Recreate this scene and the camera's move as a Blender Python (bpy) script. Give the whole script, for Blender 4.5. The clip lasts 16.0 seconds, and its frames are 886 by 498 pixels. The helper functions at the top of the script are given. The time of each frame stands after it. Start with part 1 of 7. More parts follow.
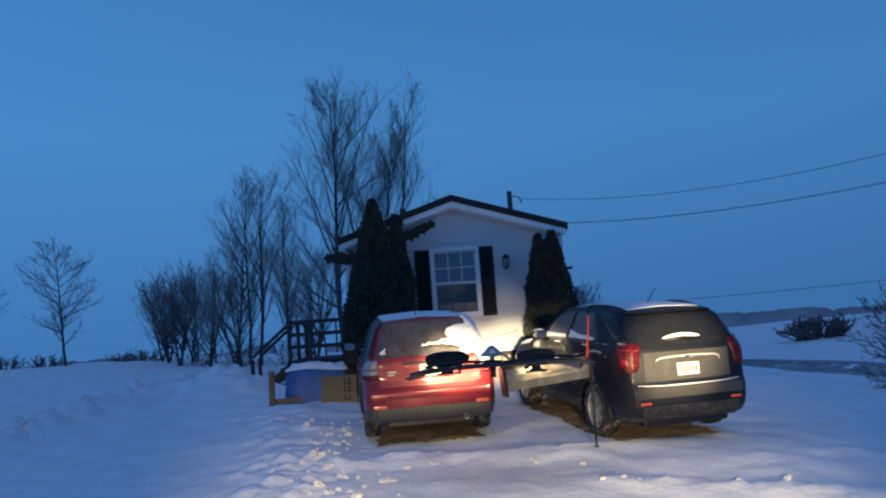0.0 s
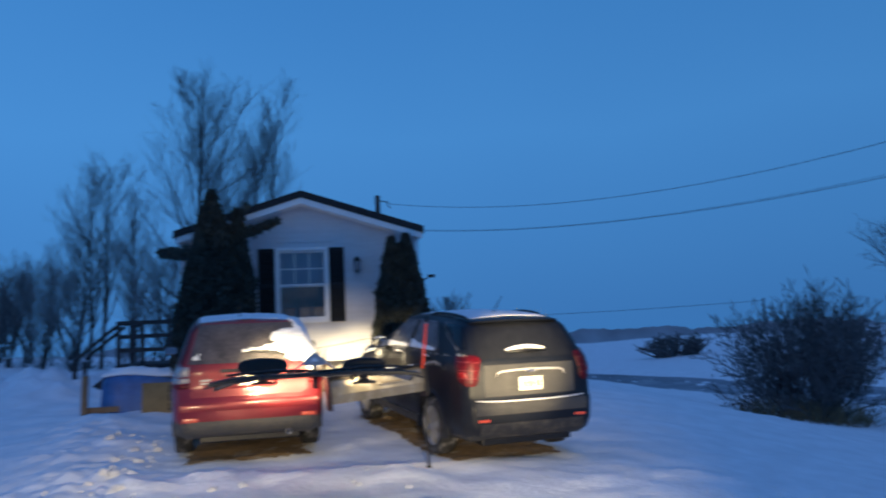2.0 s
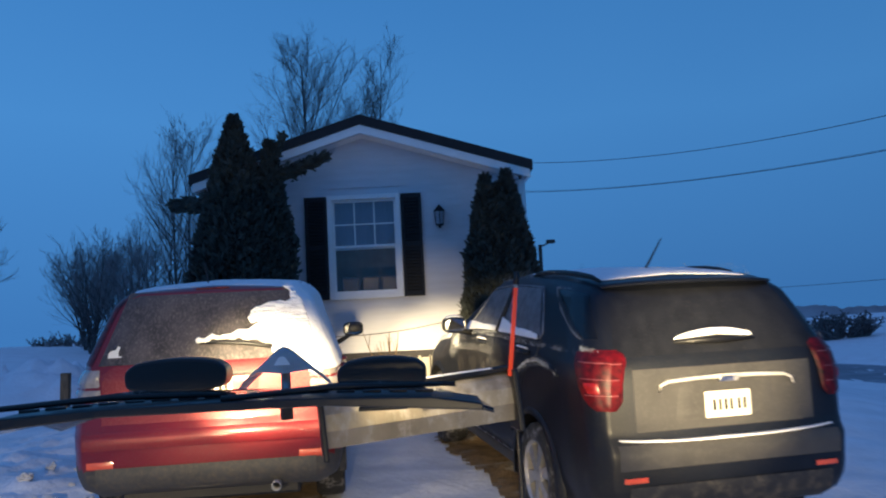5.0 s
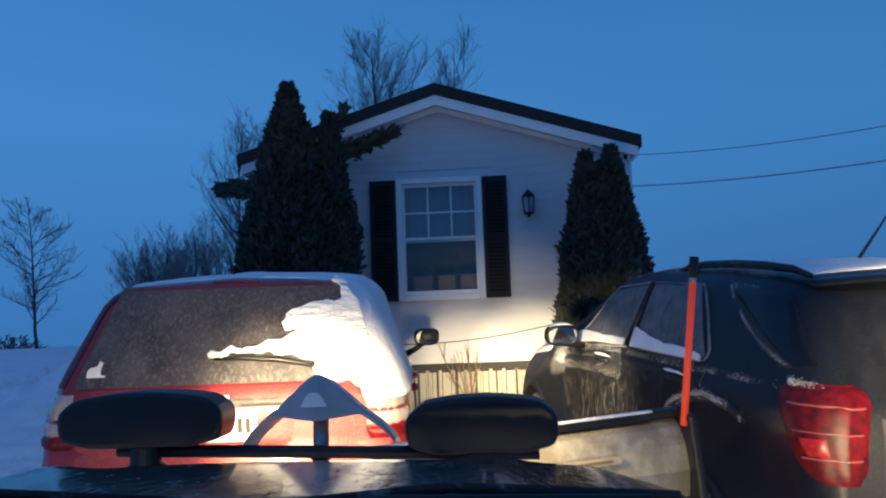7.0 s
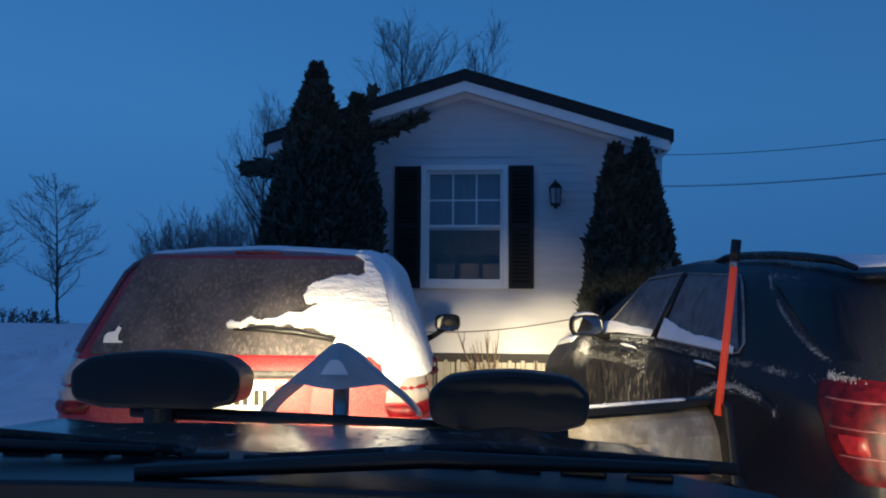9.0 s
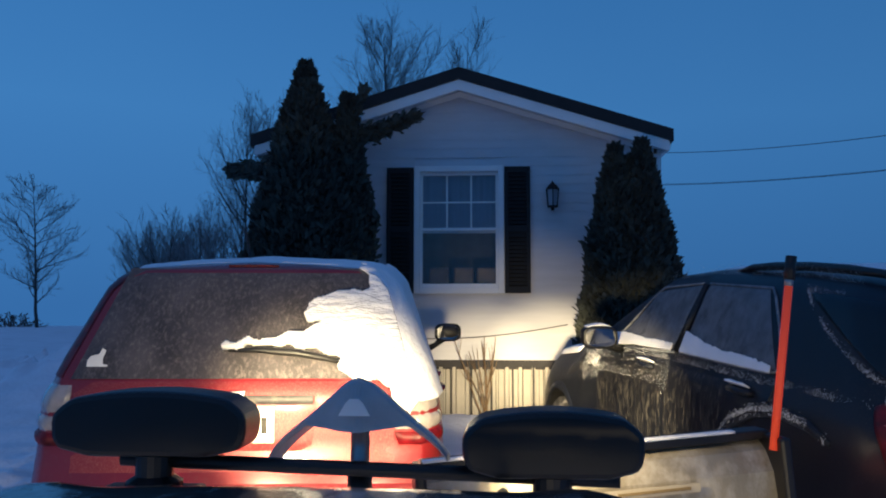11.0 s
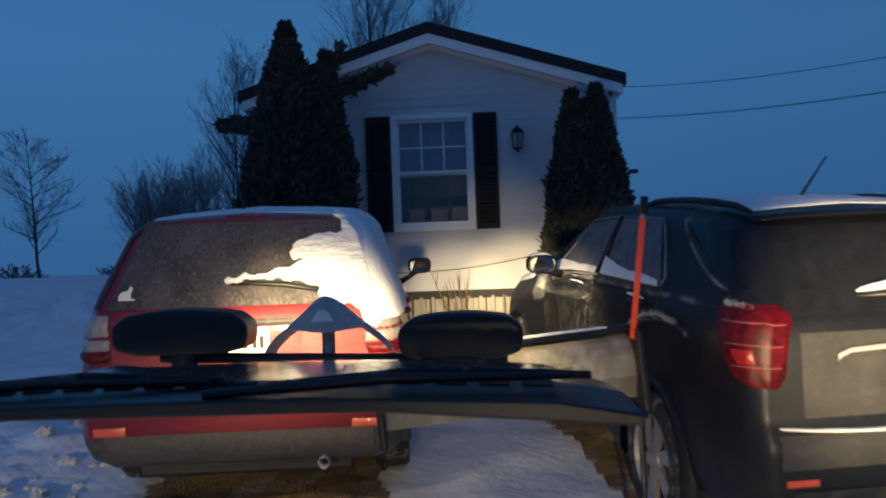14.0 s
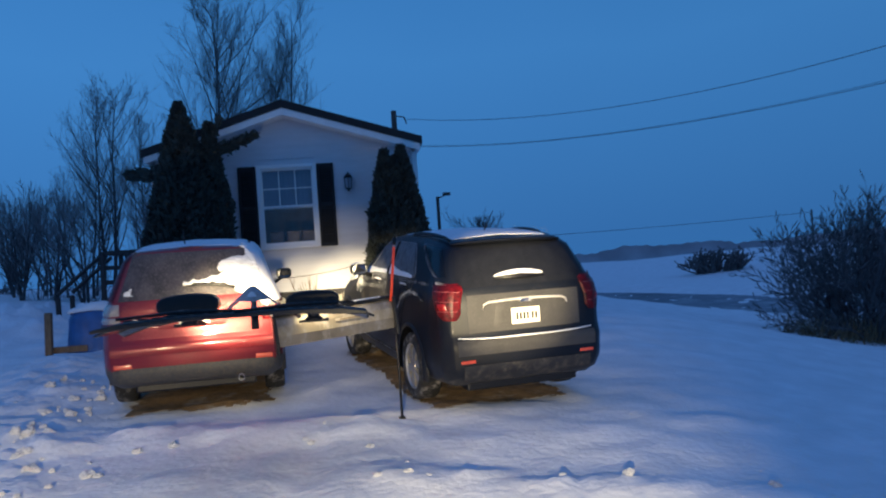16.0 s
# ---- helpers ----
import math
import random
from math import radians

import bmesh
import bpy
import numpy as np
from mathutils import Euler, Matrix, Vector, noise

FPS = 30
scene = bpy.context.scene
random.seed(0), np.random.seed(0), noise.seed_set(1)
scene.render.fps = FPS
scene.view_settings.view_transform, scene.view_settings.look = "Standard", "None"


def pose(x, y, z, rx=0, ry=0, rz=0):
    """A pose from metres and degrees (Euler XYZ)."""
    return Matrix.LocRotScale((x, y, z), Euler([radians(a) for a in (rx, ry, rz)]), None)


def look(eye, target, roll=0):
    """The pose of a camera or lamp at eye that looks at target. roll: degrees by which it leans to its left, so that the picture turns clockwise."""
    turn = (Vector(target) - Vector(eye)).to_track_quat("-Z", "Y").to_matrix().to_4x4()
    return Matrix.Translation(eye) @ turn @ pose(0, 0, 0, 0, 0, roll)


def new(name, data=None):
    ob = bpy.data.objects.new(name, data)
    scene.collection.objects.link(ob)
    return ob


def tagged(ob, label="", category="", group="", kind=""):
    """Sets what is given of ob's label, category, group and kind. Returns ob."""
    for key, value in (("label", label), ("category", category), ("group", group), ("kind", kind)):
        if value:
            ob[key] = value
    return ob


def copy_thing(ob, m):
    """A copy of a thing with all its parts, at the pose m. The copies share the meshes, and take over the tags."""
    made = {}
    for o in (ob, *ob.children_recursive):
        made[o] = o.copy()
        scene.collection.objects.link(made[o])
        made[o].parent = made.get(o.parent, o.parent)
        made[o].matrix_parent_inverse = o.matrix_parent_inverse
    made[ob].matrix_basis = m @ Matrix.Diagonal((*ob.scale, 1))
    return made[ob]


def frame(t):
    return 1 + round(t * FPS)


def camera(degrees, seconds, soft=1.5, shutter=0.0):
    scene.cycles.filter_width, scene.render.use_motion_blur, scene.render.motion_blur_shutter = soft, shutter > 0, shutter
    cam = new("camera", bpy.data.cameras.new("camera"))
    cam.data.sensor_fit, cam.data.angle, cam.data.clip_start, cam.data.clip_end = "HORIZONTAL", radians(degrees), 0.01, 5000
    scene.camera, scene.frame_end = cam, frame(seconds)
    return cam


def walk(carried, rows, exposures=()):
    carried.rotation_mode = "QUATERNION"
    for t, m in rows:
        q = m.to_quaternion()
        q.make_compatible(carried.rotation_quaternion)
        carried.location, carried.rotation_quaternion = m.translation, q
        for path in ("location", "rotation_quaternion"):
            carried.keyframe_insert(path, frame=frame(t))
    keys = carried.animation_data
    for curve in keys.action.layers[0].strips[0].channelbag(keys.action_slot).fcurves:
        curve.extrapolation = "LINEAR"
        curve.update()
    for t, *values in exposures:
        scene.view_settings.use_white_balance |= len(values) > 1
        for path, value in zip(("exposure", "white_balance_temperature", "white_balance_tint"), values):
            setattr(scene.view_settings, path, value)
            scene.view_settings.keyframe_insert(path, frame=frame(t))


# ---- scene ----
cam = camera(56.0, 16.0, soft=2.0, shutter=0.5)
PATH = [
    (0, (-0.764, 2.773, 1.502), (-0.702, 4.763, 1.688), -4.2),
    (0.5, (-0.749, 2.714, 1.532), (-0.64, 4.702, 1.729), -2.5),
    (1, (-0.678, 2.885, 1.521), (-0.53, 4.873, 1.686), -3.0),
    (1.5, (-0.551, 3.131, 1.469), (-0.357, 5.117, 1.607), -2.1),
    (2, (-0.134, 3.754, 1.429), (0.216, 5.714, 1.621), -2.5),
    (2.5, (0.315, 4.231, 1.411), (0.865, 6.152, 1.503), -4.9),
    (3, (0.696, 5.016, 1.342), (1.203, 6.95, 1.396), -3.9),
    (3.5, (0.785, 6.054, 1.315), (1.275, 7.991, 1.409), -3.4),
    (4, (1.124, 6.896, 1.296), (1.406, 8.874, 1.399), -4.8),
    (4.5, (0.959, 7.681, 1.322), (1.089, 9.671, 1.472), -3.9),
    (7, (0.618, 10.197, 1.39), (0.496, 12.185, 1.568), -2.1),
    (7.5, (0.554, 10.28, 1.381), (0.428, 12.271, 1.525), -0.2),
    (8, (0.574, 10.251, 1.376), (0.463, 12.241, 1.535), 0.2),
    (8.5, (0.579, 10.375, 1.316), (0.455, 12.367, 1.44), 0.1),
    (9, (0.574, 10.31, 1.316), (0.403, 12.295, 1.483), 0.5),
    (11.5, (0.401, 10.652, 1.417), (0.279, 12.642, 1.574), -0.1),
    (12, (0.416, 10.68, 1.409), (0.218, 12.668, 1.503), -2.7),
    (12.5, (0.539, 10.641, 1.325), (0.367, 12.633, 1.35), -3.8),
    (13, (0.46, 10.509, 1.411), (0.374, 12.506, 1.344), -3.1),
    (13.5, (0.537, 10.239, 1.394), (0.402, 12.235, 1.412), -1.6),
    (14, (0.687, 9.679, 1.388), (0.569, 11.675, 1.398), -2.1),
    (14.5, (0.833, 8.885, 1.406), (0.783, 10.883, 1.355), -1.8),
    (15, (0.976, 7.813, 1.367), (1.098, 9.809, 1.351), -2.7),
    (15.5, (0.981, 6.628, 1.378), (1.185, 8.617, 1.349), -3.7),
    (16, (0.828, 5.402, 1.416), (1.072, 7.387, 1.425), -3.9),
]
walk(cam, [(t, look(eye, target, roll)) for t, eye, target, roll in PATH],
     [(0, 0.0, 6500, 10), (0.5, -0.12, 6250, 10), (1.0, 0.12, 6200, 10), (2.5, 0.15, 6200, 10), (3.0, 0.0, 6150, 10), (4.5, 0.05, 6300, 10), (6.8, 0.05, 6250, 10), (7.4, -0.4, 6000, 10), (8.0, -0.33, 6050, 10), (9.0, -0.5, 5900, 10),
      (11.5, -0.3, 6250, 10), (12.5, -0.7, 6350, 10), (13.5, -0.8, 6600, 10), (14.5, -0.55, 6450, 10), (15.0, -0.55, 6250, 10), (15.5, -0.45, 6100, 10), (16.0, -0.12, 6000, 10)])

# ---- world and light ----
world = bpy.data.worlds.new("dusk_sky")
scene.world = world
world.use_nodes = True
wn, wl = world.node_tree.nodes, world.node_tree.links
wn.clear()
w_out = wn.new("ShaderNodeOutputWorld")
w_bg = wn.new("ShaderNodeBackground")
w_co = wn.new("ShaderNodeTexCoord")
w_sep = wn.new("ShaderNodeSeparateXYZ")
w_ramp = wn.new("ShaderNodeValToRGB")
w_noise = wn.new("ShaderNodeTexNoise")
w_add = wn.new("ShaderNodeMath")
w_mix = wn.new("ShaderNodeMixRGB")
w_sky = wn.new("ShaderNodeTexSky")
w_sky.sky_type, w_sky.sun_disc = "NISHITA", False
w_sky.sun_elevation, w_sky.sun_rotation = radians(1.5), radians(200)
w_sky.air_density, w_sky.dust_density, w_sky.ozone_density = 1.0, 0.5, 8.0
w_noise.inputs["Scale"].default_value, w_noise.inputs["Detail"].default_value = 1.6, 3
w_add.operation = "MULTIPLY_ADD"
w_add.inputs[1].default_value = 0.16
els = w_ramp.color_ramp.elements
els[0].position, els[0].color = 0.0, (0.050, 0.190, 0.480, 1)
els[1].position, els[1].color = 1.0, (0.022, 0.105, 0.330, 1)
for p, c in ((0.08, (0.058, 0.215, 0.520, 1)), (0.24, (0.068, 0.255, 0.590, 1)), (0.42, (0.052, 0.215, 0.530, 1)), (0.62, (0.030, 0.145, 0.400, 1))):
    e = els.new(p)
    e.color = c
wl.new(w_co.outputs["Generated"], w_sep.inputs[0])
wl.new(w_co.outputs["Generated"], w_noise.inputs["Vector"])
wl.new(w_noise.outputs["Fac"], w_add.inputs[0])
wl.new(w_sep.outputs["Z"], w_add.inputs[2])
w_off = wn.new("ShaderNodeMath")
w_off.operation = "SUBTRACT"
w_off.inputs[1].default_value = 0.08
wl.new(w_add.outputs[0], w_off.inputs[0])
wl.new(w_off.outputs[0], w_ramp.inputs[0])
w_mix.inputs[0].default_value = 0.01
wl.new(w_ramp.outputs[0], w_mix.inputs[1])
wl.new(w_sky.outputs[0], w_mix.inputs[2])
w_east = wn.new("ShaderNodeMapRange")
w_east.inputs["From Min"].default_value, w_east.inputs["From Max"].default_value = -0.6, 0.6
w_east.inputs["To Min"].default_value, w_east.inputs["To Max"].default_value = 1.0, 0.80
wl.new(w_sep.outputs["X"], w_east.inputs["Value"])
w_shade = wn.new("ShaderNodeVectorMath")
w_shade.operation = "SCALE"
wl.new(w_mix.outputs[0], w_shade.inputs[0])
wl.new(w_east.outputs[0], w_shade.inputs["Scale"])
wl.new(w_shade.outputs[0], w_bg.inputs["Color"])
w_bg.inputs["Strength"].default_value = 1.0
wl.new(w_bg.outputs[0], w_out.inputs[0])


def spot(name, eye, target, watts, cone, blend, size, colour=(1.0, 0.77, 0.42)):
    d = bpy.data.lights.new(name, "SPOT")
    d.energy, d.spot_size, d.spot_blend, d.shadow_soft_size, d.color = watts, radians(cone), blend, size, colour
    ob = new(name, d)
    ob.matrix_world = look(eye, target)
    return ob


sun_data = bpy.data.lights.new("sky_glow", "SUN")
sun_data.energy, sun_data.angle, sun_data.color = 0.18, radians(60), (0.72, 0.68, 1.0)
sun_ob = new("sky_glow", sun_data)
sun_ob.matrix_world = look((0, 0, 30), (4, 9, 0))

# low beams: the plough lamps of the parked truck, then added spots further back on the drive
LAMP_Y, LAMP_Z = 12.98, 1.12
spot("plough_beam", (-0.50, LAMP_Y, LAMP_Z), (-0.42, 14.25, 0.99), 560, 44, 0.9, 0.07)
spot("plough_beam", (0.55, LAMP_Y, LAMP_Z), (-0.20, 14.30, 0.95), 470, 42, 0.9, 0.07)
spot("plough_beam", (-0.50, LAMP_Y, LAMP_Z), (-0.40, 14.40, 1.10), 75, 110, 1.0, 0.07)
spot("plough_beam", (0.55, LAMP_Y, LAMP_Z), (0.25, 20.0, 0.80), 3000, 14, 1.0, 0.07)
spot("plough_beam", (0.55, LAMP_Y, LAMP_Z), (0.98, 20.0, 0.86), 4200, 14, 1.0, 0.07)
spot("plough_beam", (0.55, LAMP_Y, LAMP_Z), (0.70, 20.0, 1.0), 560, 25, 1.0, 0.07)
spot("plough_beam", (0.55, LAMP_Y, LAMP_Z), (1.22, 16.0, 0.88), 1900, 24, 1.0, 0.07)
spot("plough_beam", (0.50, 12.95, LAMP_Z + 0.07), (0.66, 13.22, 0.93), 48, 92, 1.0, 0.05)
# Added spots without a lamp body, in place of the truck's approach beams.
spot("drive_fill_spot", (-1.1, 4.8, 0.95), (-1.5, 9.2, -0.30), 3000, 38, 1.0, 0.06)
spot("drive_fill_spot", (0.6, 5.6, 0.95), (2.45, 13.5, 0.98), 16000, 11, 1.0, 0.06)
spot("drive_fill_spot", (0.5, 4.6, 0.95), (1.2, 8.9, -0.35), 3600, 42, 1.0, 0.06)


# ---- materials ----
def mat(name, colour, rough=0.6, metal=0.0, spread=0.12, scale=6.0, bump=0.0, bump_scale=40.0, coat=0.0, dirt=None, dirt_amount=0.0,
        dirt_scale=3.0, glow=None, glow_strength=0.0, alpha_glass=False, random_value=0.0, stretch=(1, 1, 1), sss=0.0, spec=0.5):
    m = bpy.data.materials.new(name)
    m.use_nodes = True
    n, l = m.node_tree.nodes, m.node_tree.links
    b = n["Principled BSDF"]
    b.inputs["Roughness"].default_value, b.inputs["Metallic"].default_value = rough, metal
    b.inputs["Specular IOR Level"].default_value = spec
    if coat:
        b.inputs["Coat Weight"].default_value, b.inputs["Coat Roughness"].default_value = coat, 0.08
    co = n.new("ShaderNodeTexCoord")
    mp = n.new("ShaderNodeMapping")
    mp.inputs["Scale"].default_value = stretch
    l.new(co.outputs["Object"], mp.inputs[0])
    big = n.new("ShaderNodeTexNoise")
    big.inputs["Scale"].default_value, big.inputs["Detail"].default_value = scale, 6
    l.new(mp.outputs[0], big.inputs["Vector"])
    ramp = n.new("ShaderNodeValToRGB")
    lo = [max(0.0, c * (1 - spread)) for c in colour]
    hi = [min(1.0, c * (1 + spread)) for c in colour]
    ramp.color_ramp.elements[0].position, ramp.color_ramp.elements[0].color = 0.3, (*lo, 1)
    ramp.color_ramp.elements[1].position, ramp.color_ramp.elements[1].color = 0.7, (*hi, 1)
    l.new(big.outputs["Fac"], ramp.inputs[0])
    last = ramp.outputs[0]
    if random_value:
        info = n.new("ShaderNodeObjectInfo")
        mr = n.new("ShaderNodeMapRange")
        mr.inputs["To Min"].default_value, mr.inputs["To Max"].default_value = 1 - random_value, 1 + random_value
        l.new(info.outputs["Random"], mr.inputs["Value"])
        hsv = n.new("ShaderNodeHueSaturation")
        l.new(last, hsv.inputs["Color"])
        l.new(mr.outputs[0], hsv.inputs["Value"])
        last = hsv.outputs[0]
    if dirt:
        dn = n.new("ShaderNodeTexNoise")
        dn.inputs["Scale"].default_value, dn.inputs["Detail"].default_value, dn.inputs["Roughness"].default_value = dirt_scale, 8, 0.7
        l.new(mp.outputs[0], dn.inputs["Vector"])
        dr = n.new("ShaderNodeValToRGB")
        dr.color_ramp.elements[0].position, dr.color_ramp.elements[1].position = 0.62 - 0.35 * dirt_amount, 0.80 - 0.25 * dirt_amount
        l.new(dn.outputs["Fac"], dr.inputs[0])
        mx = n.new("ShaderNodeMixRGB")
        mx.inputs[2].default_value = (*dirt, 1)
        l.new(dr.outputs[0], mx.inputs[0])
        l.new(last, mx.inputs[1])
        last = mx.outputs[0]
        rr = n.new("ShaderNodeMapRange")
        rr.inputs["To Min"].default_value, rr.inputs["To Max"].default_value = rough, 0.85
        l.new(dr.outputs[0], rr.inputs["Value"])
        l.new(rr.outputs[0], b.inputs["Roughness"])
    l.new(last, b.inputs["Base Color"])
    if bump:
        bn = n.new("ShaderNodeTexNoise")
        bn.inputs["Scale"].default_value, bn.inputs["Detail"].default_value = bump_scale, 5
        l.new(mp.outputs[0], bn.inputs["Vector"])
        bp = n.new("ShaderNodeBump")
        bp.inputs["Strength"].default_value, bp.inputs["Distance"].default_value = bump, 0.02
        l.new(bn.outputs["Fac"], bp.inputs["Height"])
        l.new(bp.outputs[0], b.inputs["Normal"])
    if glow:
        b.inputs["Emission Color"].default_value, b.inputs["Emission Strength"].default_value = (*glow, 1), glow_strength
    if alpha_glass:
        b.inputs["Transmission Weight"].default_value, b.inputs["IOR"].default_value = 1.0, 1.5
    if sss:
        b.inputs["Subsurface Weight"].default_value = sss
        b.inputs["Subsurface Radius"].default_value = (0.05, 0.06, 0.08)
    return m


